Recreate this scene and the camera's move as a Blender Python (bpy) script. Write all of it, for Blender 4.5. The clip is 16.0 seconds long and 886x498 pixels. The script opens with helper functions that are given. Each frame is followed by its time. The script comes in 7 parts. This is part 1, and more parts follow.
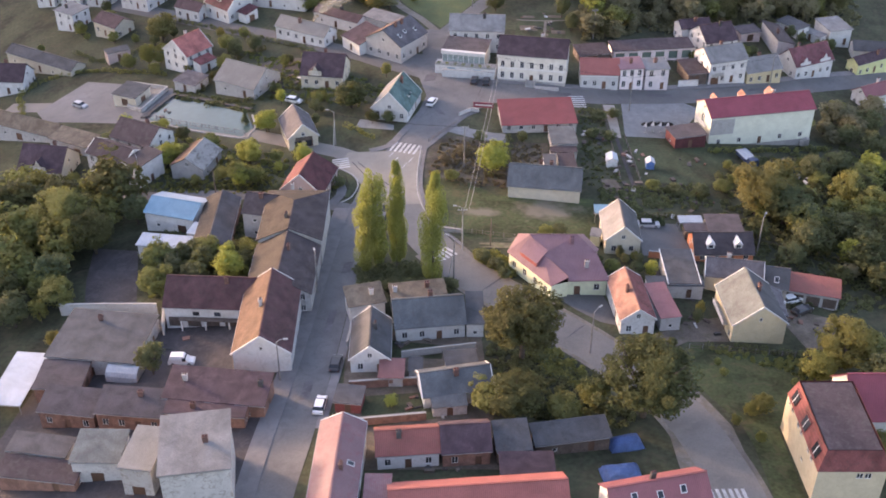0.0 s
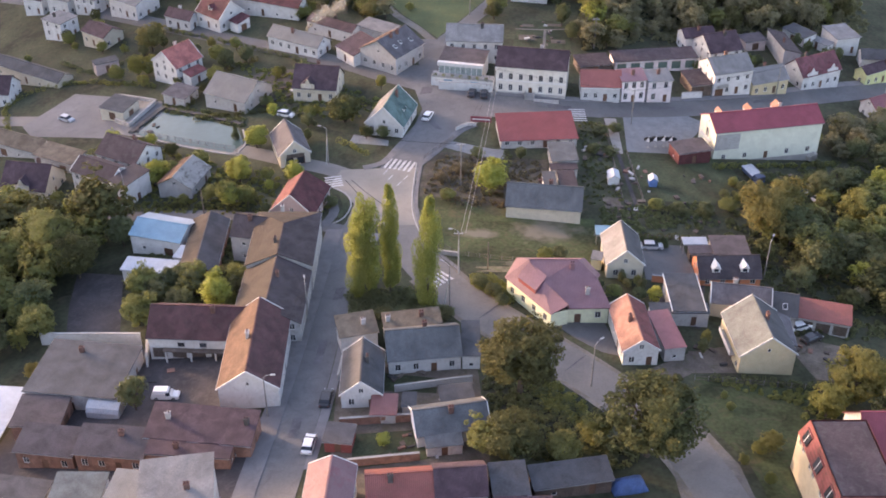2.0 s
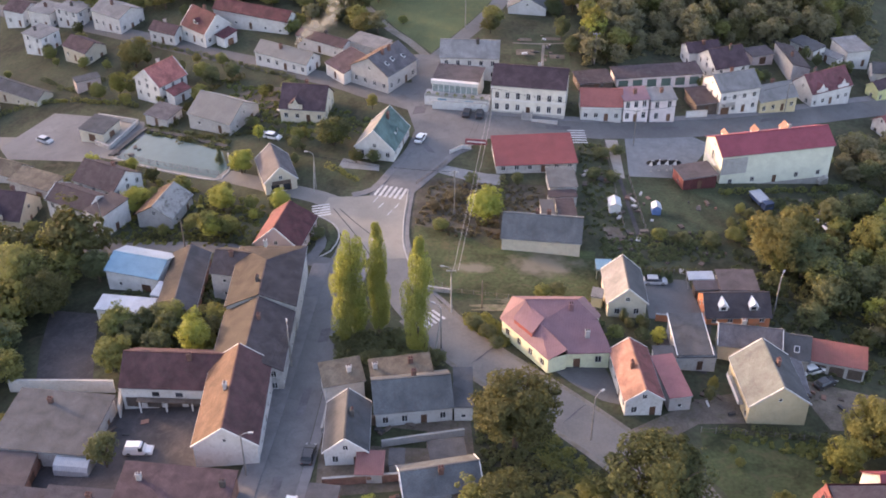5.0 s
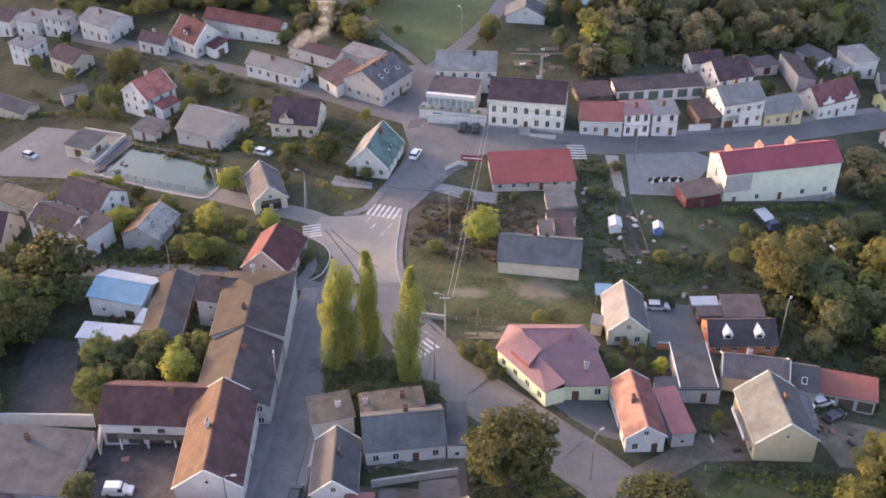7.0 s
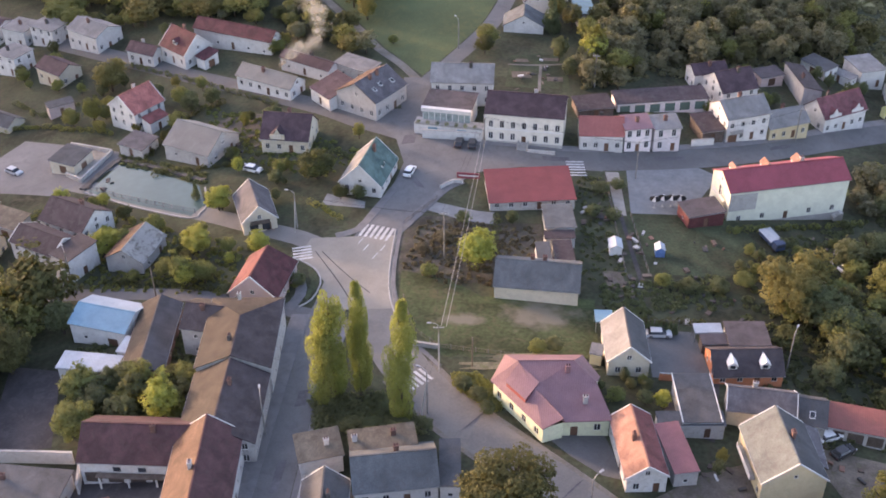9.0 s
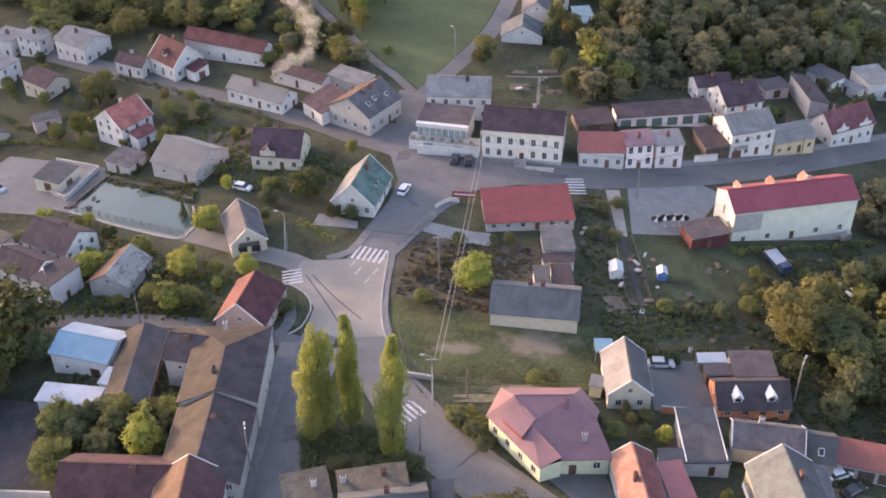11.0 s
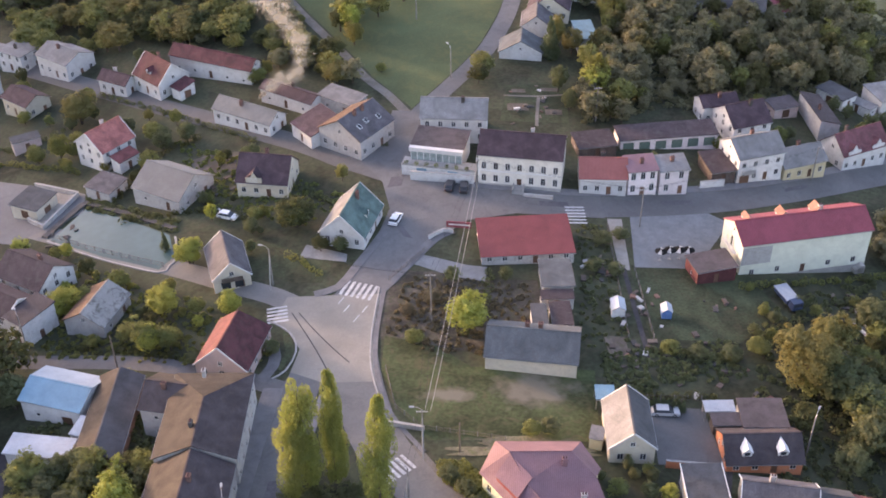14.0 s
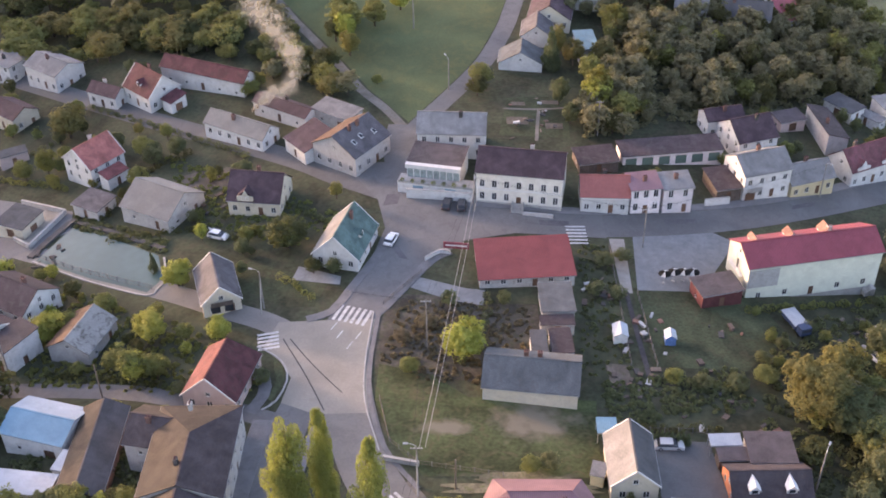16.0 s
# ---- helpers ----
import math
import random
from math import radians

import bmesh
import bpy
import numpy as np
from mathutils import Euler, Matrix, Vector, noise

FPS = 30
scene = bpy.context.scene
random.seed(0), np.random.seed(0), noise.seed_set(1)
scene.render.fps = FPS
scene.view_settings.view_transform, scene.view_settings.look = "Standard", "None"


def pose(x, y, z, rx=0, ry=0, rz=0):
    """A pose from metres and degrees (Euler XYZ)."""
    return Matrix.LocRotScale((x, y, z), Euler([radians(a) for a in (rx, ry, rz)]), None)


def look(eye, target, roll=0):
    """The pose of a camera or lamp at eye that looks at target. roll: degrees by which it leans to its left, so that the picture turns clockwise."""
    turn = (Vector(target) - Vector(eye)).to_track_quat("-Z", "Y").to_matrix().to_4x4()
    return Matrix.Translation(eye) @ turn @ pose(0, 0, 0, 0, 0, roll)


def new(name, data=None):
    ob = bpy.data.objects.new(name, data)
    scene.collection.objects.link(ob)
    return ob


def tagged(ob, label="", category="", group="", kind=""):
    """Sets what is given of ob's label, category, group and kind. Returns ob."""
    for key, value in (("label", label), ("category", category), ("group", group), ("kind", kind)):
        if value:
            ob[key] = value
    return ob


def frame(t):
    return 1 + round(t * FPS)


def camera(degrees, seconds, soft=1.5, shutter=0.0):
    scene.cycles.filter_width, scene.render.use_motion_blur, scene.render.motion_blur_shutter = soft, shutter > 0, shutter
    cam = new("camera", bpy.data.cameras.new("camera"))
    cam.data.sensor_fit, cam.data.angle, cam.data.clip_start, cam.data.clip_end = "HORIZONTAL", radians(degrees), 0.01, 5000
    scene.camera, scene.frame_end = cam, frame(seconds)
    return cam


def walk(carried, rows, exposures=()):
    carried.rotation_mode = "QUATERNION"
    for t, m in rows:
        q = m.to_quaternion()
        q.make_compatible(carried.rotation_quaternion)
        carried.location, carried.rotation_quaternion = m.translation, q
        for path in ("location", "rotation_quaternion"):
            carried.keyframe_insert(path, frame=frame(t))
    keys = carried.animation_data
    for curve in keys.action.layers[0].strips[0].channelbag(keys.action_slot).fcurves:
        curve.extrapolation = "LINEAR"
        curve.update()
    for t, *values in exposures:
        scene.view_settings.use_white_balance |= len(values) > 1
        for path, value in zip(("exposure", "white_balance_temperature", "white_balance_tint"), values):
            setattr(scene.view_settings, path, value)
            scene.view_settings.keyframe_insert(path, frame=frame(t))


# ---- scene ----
cam = camera(44.0, 16.0, soft=1.8)
PATH = [
    (0.0, pose(0.000, 0.000, 125.000, 55.595, -0.096, 0.000)),
    (0.5, pose(0.276, 2.501, 125.079, 55.524, -0.057, -0.004)),
    (1.0, pose(0.562, 4.970, 125.156, 55.452, -0.019, -0.007)),
    (1.5, pose(0.860, 7.411, 125.232, 55.381, 0.019, -0.010)),
    (2.0, pose(1.167, 9.826, 125.306, 55.311, 0.056, -0.012)),
    (2.5, pose(1.482, 12.218, 125.379, 55.241, 0.093, -0.013)),
    (3.0, pose(1.806, 14.592, 125.451, 55.171, 0.128, -0.014)),
    (3.5, pose(2.136, 16.949, 125.522, 55.102, 0.163, -0.013)),
    (4.0, pose(2.473, 19.291, 125.591, 55.034, 0.197, -0.012)),
    (4.5, pose(2.814, 21.620, 125.658, 54.965, 0.231, -0.011)),
    (5.0, pose(3.161, 23.939, 125.725, 54.898, 0.264, -0.008)),
    (5.5, pose(3.510, 26.249, 125.790, 54.831, 0.296, -0.005)),
    (6.0, pose(3.863, 28.551, 125.854, 54.764, 0.327, -0.001)),
    (6.5, pose(4.217, 30.847, 125.916, 54.698, 0.358, 0.004)),
    (7.0, pose(4.572, 33.136, 125.977, 54.632, 0.388, 0.009)),
    (7.5, pose(4.927, 35.420, 126.037, 54.567, 0.417, 0.016)),
    (8.0, pose(5.281, 37.699, 126.095, 54.502, 0.446, 0.023)),
    (8.5, pose(5.633, 39.972, 126.152, 54.437, 0.474, 0.030)),
    (9.0, pose(5.983, 42.240, 126.208, 54.373, 0.501, 0.039)),
    (9.5, pose(6.330, 44.503, 126.262, 54.310, 0.527, 0.048)),
    (10.0, pose(6.672, 46.758, 126.315, 54.247, 0.553, 0.058)),
    (10.5, pose(7.009, 49.006, 126.366, 54.184, 0.578, 0.068)),
    (11.0, pose(7.339, 51.246, 126.416, 54.122, 0.603, 0.080)),
    (11.5, pose(7.663, 53.474, 126.465, 54.061, 0.626, 0.092)),
    (12.0, pose(7.979, 55.691, 126.513, 54.000, 0.649, 0.105)),
    (12.5, pose(8.287, 57.893, 126.559, 53.939, 0.672, 0.118)),
    (13.0, pose(8.585, 60.079, 126.604, 53.879, 0.693, 0.132)),
    (13.5, pose(8.872, 62.246, 126.647, 53.819, 0.714, 0.148)),
    (14.0, pose(9.148, 64.392, 126.689, 53.760, 0.734, 0.163)),
    (14.5, pose(9.413, 66.512, 126.730, 53.701, 0.754, 0.180)),
    (15.0, pose(9.664, 68.604, 126.769, 53.643, 0.773, 0.197)),
    (15.5, pose(9.901, 70.665, 126.807, 53.585, 0.791, 0.215)),
    (16.0, pose(10.123, 72.690, 126.844, 53.528, 0.808, 0.234)),
]
walk(cam, PATH, [(0, 2.57, 6700, 33)])

# ---- light ----
SUN_AZ = math.atan2(-0.86, 0.51)
SUN_EL = radians(8.5)
world = bpy.data.worlds.new("sky")
scene.world = world
world.use_nodes = True
wn = world.node_tree.nodes
sky = wn.new("ShaderNodeTexSky")
sky.sky_type = "NISHITA"
sky.sun_disc = False
sky.sun_elevation = SUN_EL
sky.sun_rotation = SUN_AZ
sky.dust_density = 2.5
world.node_tree.links.new(sky.outputs[0], wn["Background"].inputs[0])
wn["Background"].inputs[1].default_value = 0.15
sun = new("sun", bpy.data.lights.new("sun", "SUN"))
sun.data.energy = 1.45
sun.data.angle = radians(4.0)
sun.data.color = (1.0, 0.73, 0.44)
sun.matrix_world = look((0, 0, 0), (-math.sin(SUN_AZ) * math.cos(SUN_EL), -math.cos(SUN_AZ) * math.cos(SUN_EL), -math.sin(SUN_EL)))


# ---- materials ----
def mute(c, k=0.22):
    g = 0.3 * c[0] + 0.6 * c[1] + 0.1 * c[2]
    return tuple(v + (g - v) * k for v in c)


def mat(name, col, rough=0.85, var=0.22, big=0.35, fine=6.0, stain=None, stain_amt=0.35, bump=0.15,
        bands=None, rand=0.10, metal=0.0, world_space=False):
    """A weathered surface: base colour, broad patches, fine grain, stains, optional ribs or courses."""
    col = mute(col)
    m = bpy.data.materials.new(name)
    m.use_nodes = True
    nt = m.node_tree
    n, l = nt.nodes, nt.links
    b = n["Principled BSDF"]
    b.inputs["Roughness"].default_value = rough
    b.inputs["Metallic"].default_value = metal
    b.inputs["Specular IOR Level"].default_value = 0.25
    if world_space:
        co = n.new("ShaderNodeNewGeometry").outputs["Position"]
    else:
        co = n.new("ShaderNodeTexCoord").outputs["Object"]

    def noise_tex(scale, detail=4.0, distort=0.0):
        t = n.new("ShaderNodeTexNoise")
        t.inputs["Scale"].default_value = scale
        t.inputs["Detail"].default_value = detail
        t.inputs["Distortion"].default_value = distort
        l.new(co, t.inputs["Vector"])
        return t.outputs["Fac"]

    def remap(s, a, c, lo, hi):
        t = n.new("ShaderNodeMapRange")
        for k, v in zip((1, 2, 3, 4), (a, c, lo, hi)):
            t.inputs[k].default_value = v
        l.new(s, t.inputs[0])
        return t.outputs[0]

    def math_node(op, a, c):
        t = n.new("ShaderNodeMath")
        t.operation = op
        for i, v in enumerate((a, c)):
            if isinstance(v, (int, float)):
                t.inputs[i].default_value = v
            else:
                l.new(v, t.inputs[i])
        return t.outputs[0]

    broad = remap(noise_tex(big, 5, 0.6), 0.3, 0.7, 1 - var, 1 + var)
    grain = remap(noise_tex(fine, 6), 0.3, 0.7, 1 - var * 0.6, 1 + var * 0.6)
    v = math_node("MULTIPLY", broad, grain)
    info = n.new("ShaderNodeObjectInfo").outputs["Random"]
    v = math_node("MULTIPLY", v, remap(info, 0, 1, 1 - rand, 1 + rand))
    height = grain
    if bands:
        axis, scale, depth = bands
        w = n.new("ShaderNodeTexWave")
        w.wave_type = "BANDS"
        w.bands_direction = axis
        w.inputs["Scale"].default_value = scale
        w.inputs["Distortion"].default_value = 0.6
        w.inputs["Detail Scale"].default_value = 0.5
        l.new(co, w.inputs["Vector"])
        v = math_node("MULTIPLY", v, remap(w.outputs["Fac"], 0, 1, 1 - depth, 1 + depth))
        height = math_node("ADD", w.outputs["Fac"], math_node("MULTIPLY", grain, 0.5))
    rgb = n.new("ShaderNodeRGB")
    rgb.outputs[0].default_value = (*col, 1)
    mul = n.new("ShaderNodeVectorMath")
    mul.operation = "SCALE"
    l.new(rgb.outputs[0], mul.inputs[0])
    l.new(v, mul.inputs["Scale"])
    out = mul.outputs[0]
    if stain:
        mix = n.new("ShaderNodeMix")
        mix.data_type = "RGBA"
        f = remap(noise_tex(big * 2.3 + 0.15, 8, 1.2), 0.5, 0.72, 0, stain_amt)
        l.new(f, mix.inputs[0])
        l.new(out, mix.inputs["A"])
        mix.inputs["B"].default_value = (*stain, 1)
        out = mix.outputs["Result"]
    l.new(out, b.inputs["Base Color"])
    bp = n.new("ShaderNodeBump")
    bp.inputs["Strength"].default_value = bump
    bp.inputs["Distance"].default_value = 0.05
    l.new(height, bp.inputs["Height"])
    l.new(bp.outputs[0], b.inputs["Normal"])
    return m


def tile(name, col, moss=(0.075, 0.055, 0.05)):
    return mat(name, col, 0.8, 0.34, 0.45, 7, moss, 0.5, 0.4, ("X", 1.6, 0.10))


def sheet(name, col, rough=0.5, stain=(0.16, 0.09, 0.06), amt=0.3):
    return mat(name, col, rough, 0.14, 0.3, 4, stain, amt, 0.5, ("X", 1.1, 0.09))


def felt(name, col, stain=(0.09, 0.085, 0.085)):
    return mat(name, col, 0.9, 0.27, 0.3, 5, stain, 0.55, 0.06, ("X", 0.22, 0.02))


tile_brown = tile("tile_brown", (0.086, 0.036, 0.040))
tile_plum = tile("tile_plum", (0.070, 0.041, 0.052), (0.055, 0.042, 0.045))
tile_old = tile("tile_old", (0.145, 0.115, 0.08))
# Orange-tan of slopes that catch the sun, light included in the base colour.
tile_ochre_sunlit = tile("tile_ochre_sunlit", (0.118, 0.060, 0.034), (0.08, 0.048, 0.038))
# Warm tan for sun-facing slopes of dark roofs; the sunlight is in the colour.
tile_tan_sunlit = tile("tile_tan_sunlit", (0.056, 0.042, 0.031), (0.043, 0.034, 0.031))
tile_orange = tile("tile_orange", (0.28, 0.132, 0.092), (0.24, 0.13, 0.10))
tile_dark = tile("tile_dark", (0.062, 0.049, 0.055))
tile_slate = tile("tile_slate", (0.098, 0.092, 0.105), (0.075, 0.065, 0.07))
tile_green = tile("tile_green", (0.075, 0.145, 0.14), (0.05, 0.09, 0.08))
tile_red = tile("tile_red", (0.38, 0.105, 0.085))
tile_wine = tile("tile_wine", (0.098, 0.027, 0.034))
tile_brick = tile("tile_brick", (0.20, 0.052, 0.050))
tile_crimson = tile("tile_crimson", (0.165, 0.052, 0.062))
sheet_pink = sheet("sheet_pink", (0.19, 0.10, 0.11), 0.55, (0.19, 0.06, 0.07), 0.5)
sheet_salmon = sheet("sheet_salmon", (0.33, 0.085, 0.068), 0.55, (0.22, 0.09, 0.075))
sheet_red = sheet("sheet_red", (0.24, 0.07, 0.08))
sheet_redbright = sheet("sheet_redbright", (0.20, 0.034, 0.036), 0.5, (0.17, 0.04, 0.035))
sheet_redbrown = sheet("sheet_redbrown", (0.24, 0.09, 0.085))
sheet_rust = sheet("sheet_rust", (0.25, 0.068, 0.05))
sheet_pinkred = sheet("sheet_pinkred", (0.27, 0.085, 0.088), 0.45)
sheet_crimson = sheet("sheet_crimson", (0.25, 0.04, 0.06), 0.5, (0.18, 0.04, 0.05))
sheet_mauve = sheet("sheet_mauve", (0.225, 0.112, 0.13), 0.6, (0.20, 0.12, 0.12))
sheet_grey = sheet("sheet_grey", (0.165, 0.170, 0.168), 0.75, (0.12, 0.12, 0.11))
sheet_old = sheet("sheet_old", (0.27, 0.26, 0.24), 0.85, (0.08, 0.07, 0.06), 0.9)
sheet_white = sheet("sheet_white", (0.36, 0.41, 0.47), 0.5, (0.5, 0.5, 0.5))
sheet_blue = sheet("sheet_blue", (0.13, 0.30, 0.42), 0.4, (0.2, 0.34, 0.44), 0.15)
sheet_teal = sheet("sheet_teal", (0.13, 0.24, 0.27))
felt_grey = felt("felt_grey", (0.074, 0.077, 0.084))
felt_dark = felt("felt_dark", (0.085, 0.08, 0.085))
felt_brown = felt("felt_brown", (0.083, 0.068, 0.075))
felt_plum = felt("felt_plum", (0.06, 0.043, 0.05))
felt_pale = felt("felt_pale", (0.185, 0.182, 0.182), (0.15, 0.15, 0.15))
felt_green = felt("felt_green", (0.125, 0.145, 0.145))
felt_blue = felt("felt_blue", (0.098, 0.110, 0.120))


def plaster(name, col, stain=(0.30, 0.27, 0.24), amt=0.3):
    return mat(name, col, 0.9, 0.09, 0.5, 9, stain, amt, 0.1)


plaster_white = plaster("plaster_white", (0.54, 0.54, 0.53), (0.33, 0.31, 0.29), 0.5)
plaster_cream = plaster("plaster_cream", (0.53, 0.47, 0.35))
plaster_ivory = plaster("plaster_ivory", (0.62, 0.59, 0.52))
plaster_pale = plaster("plaster_pale", (0.60, 0.62, 0.50), (0.45, 0.46, 0.40))
plaster_yellow = plaster("plaster_yellow", (0.56, 0.47, 0.27), (0.45, 0.36, 0.20))
plaster_orange = plaster("plaster_orange", (0.62, 0.19, 0.06))
plaster_pink = plaster("plaster_pink", (0.50, 0.37, 0.34))
plaster_pinkwhite = plaster("plaster_pinkwhite", (0.68, 0.60, 0.60))
plaster_sand = plaster("plaster_sand", (0.50, 0.42, 0.27), (0.36, 0.30, 0.2))
plaster_lime = plaster("plaster_lime", (0.52, 0.55, 0.22))
plaster_green = plaster("plaster_green", (0.62, 0.66, 0.42))
plaster_grey = plaster("plaster_grey", (0.40, 0.39, 0.38), (0.2, 0.19, 0.18), 0.5)
plaster_worn = plaster("plaster_worn", (0.42, 0.41, 0.395), (0.2, 0.18, 0.16), 0.75)
wall_red = plaster("wall_red", (0.30, 0.06, 0.05))
brick_wall = mat("brick_wall", (0.26, 0.125, 0.085), 0.9, 0.3, 0.8, 9, (0.15, 0.11, 0.09), 0.5, 0.4, ("Z", 2.1, 0.08))
wood_dark = mat("wood_dark", (0.11, 0.08, 0.065), 0.85, 0.3, 0.6, 7, (0.2, 0.18, 0.15), 0.4, 0.4, ("X", 1.3, 0.2))
wood_red = mat("wood_red", (0.11, 0.03, 0.032), 0.8, 0.2, 0.6, 7, None, 0, 0.4, ("X", 1.3, 0.2))
wood_pole = mat("wood_pole", (0.17, 0.13, 0.10), 0.9)
concrete = mat("concrete", (0.34, 0.33, 0.31), 0.9, 0.15, 0.4, 6, (0.2, 0.19, 0.17), 0.5)
white_paint = mat("white_paint", (0.62, 0.62, 0.61), 0.6, 0.05, rand=0.04)
metal_grey = mat("metal_grey", (0.38, 0.39, 0.40), 0.45, 0.1, metal=0.6)
chimney_brick = mat("chimney_brick", (0.16, 0.082, 0.065), 0.9, 0.25, 1.5, 12, None, 0, 0.3, ("Z", 4, 0.1))
garage_green = mat("garage_green", (0.10, 0.17, 0.14), 0.6)
door_brown = mat("door_brown", (0.14, 0.07, 0.04), 0.6, rand=0.3)
pole_grey = mat("pole_grey", (0.2, 0.19, 0.18), 0.9)
fence_rust = mat("fence_rust", (0.15, 0.12, 0.10), 0.85)
yard_slabs = mat("yard_slabs", (0.19, 0.205, 0.215), 0.9, 0.15, 0.5, 4, (0.14, 0.14, 0.14), 0.5, 0.1, world_space=True)
rubber = mat("rubber", (0.02, 0.02, 0.02), 0.8)
glass = mat("glass", (0.035, 0.04, 0.05), 0.12, 0.3, rand=0.4, bump=0.0)
glass.node_tree.nodes["Principled BSDF"].inputs["Specular IOR Level"].default_value = 0.5
glass_pale = mat("glass_pale", (0.22, 0.28, 0.28), 0.2, 0.3, 1.2, 4, (0.36, 0.38, 0.37), 0.5, bump=0.0)
bark = mat("bark", (0.10, 0.075, 0.055), 0.95, 0.3, 2, 12, None, 0, 0.6)
asphalt = mat("asphalt", (0.130, 0.128, 0.129), 0.85, 0.14, 0.12, 3, (0.092, 0.090, 0.092), 0.5, 0.1, world_space=True)
asphalt_pale = mat("asphalt_pale", (0.185, 0.172, 0.157), 0.9, 0.14, 0.15, 3, (0.20, 0.185, 0.165), 0.6, 0.1, world_space=True)
byroad_worn = mat("byroad_worn", (0.178, 0.156, 0.130), 0.95, 0.25, 0.2, 3, (0.14, 0.12, 0.08), 0.8, 0.2, world_space=True)
paving = mat("paving", (0.16, 0.155, 0.16), 0.9, 0.15, 0.5, 5, (0.18, 0.175, 0.17), 0.5, 0.2, world_space=True)
yard_dark = mat("yard_dark", (0.06, 0.053, 0.056), 0.9, 0.2, 0.2, 3, (0.11, 0.098, 0.095), 0.5, 0.2, world_space=True)
dirt = mat("dirt", (0.135, 0.105, 0.080), 0.95, 0.3, 0.3, 3, (0.085, 0.082, 0.045), 0.7, 0.3, world_space=True)
sandy = mat("sandy", (0.165, 0.145, 0.085), 0.95, 0.35, 0.35, 2.5, (0.10, 0.115, 0.045), 0.95, 0.3, world_space=True)
# Road asphalt raised to pale beige: the sun on the fork is painted in.
junction_sunlit = mat("junction_sunlit", (0.27, 0.245, 0.205), 0.9, 0.12, 0.1, 3, (0.22, 0.2, 0.17), 0.5, 0.1, world_space=True)
tar_patch = mat("tar_patch", (0.105, 0.10, 0.108), 0.9, 0.2, 0.3, 3, (0.15, 0.145, 0.15), 0.6, world_space=True)
tar = mat("tar", (0.06, 0.058, 0.058), 0.8, world_space=True)
dry_field = mat("dry_field", (0.24, 0.22, 0.085), 0.95, 0.3, 0.05, 2, (0.20, 0.15, 0.09), 0.7, 0.5, world_space=True)
gravel = mat("gravel", (0.30, 0.27, 0.235), 0.95, 0.2, 0.25, 4, (0.2, 0.18, 0.15), 0.5, 0.3, world_space=True)
lawn = mat("lawn", (0.044, 0.056, 0.023), 0.95, 0.45, 0.16, 2.0, (0.066, 0.060, 0.034), 0.75, 0.8, world_space=True)
scrub_soil = mat("scrub_soil", (0.066, 0.056, 0.042), 0.95, 0.5, 0.3, 2.0, (0.056, 0.066, 0.030), 0.8, 0.8, world_space=True)
# Brighter copy of lawn with sunshine put into the green.
lawn_sunny = mat("lawn_sunny", (0.055, 0.074, 0.021), 0.95, 0.5, 0.13, 1.6, (0.09, 0.078, 0.042), 0.8, 0.8, world_space=True)
meadow = mat("meadow", (0.075, 0.10, 0.033), 0.95, 0.2, 0.06, 2.5, (0.14, 0.13, 0.05), 0.4, 0.6, world_space=True)
ground_mat = mat("ground_mat", (0.047, 0.054, 0.025), 0.95, 0.45, 0.09, 1.2, (0.072, 0.062, 0.041), 0.8, 0.9, world_space=True)
tarp_blue = mat("tarp_blue", (0.10, 0.22, 0.52), 0.4, 0.2, 1.0)
truck_blue = mat("truck_blue", (0.035, 0.065, 0.14), 0.5, 0.15, 1.0)
paint_white_road = mat("paint_white_road", (0.47, 0.47, 0.46), 0.75, 0.22, 1.5, 8, (0.17, 0.17, 0.17), 0.7, world_space=True)
yard_concrete = mat("yard_concrete", (0.17, 0.165, 0.165), 0.9, 0.15, 0.08, 3, (0.135, 0.13, 0.13), 0.6, 0.1, world_space=True)
stone_dark = mat("stone_dark", (0.075, 0.07, 0.07), 0.9, 0.3, 0.5, 5, (0.05, 0.05, 0.03), 0.6, 0.5)
water = mat("water", (0.062, 0.112, 0.104), 0.05, 0.1, 0.1, 0.6, None, 0, 0.02, world_space=True)


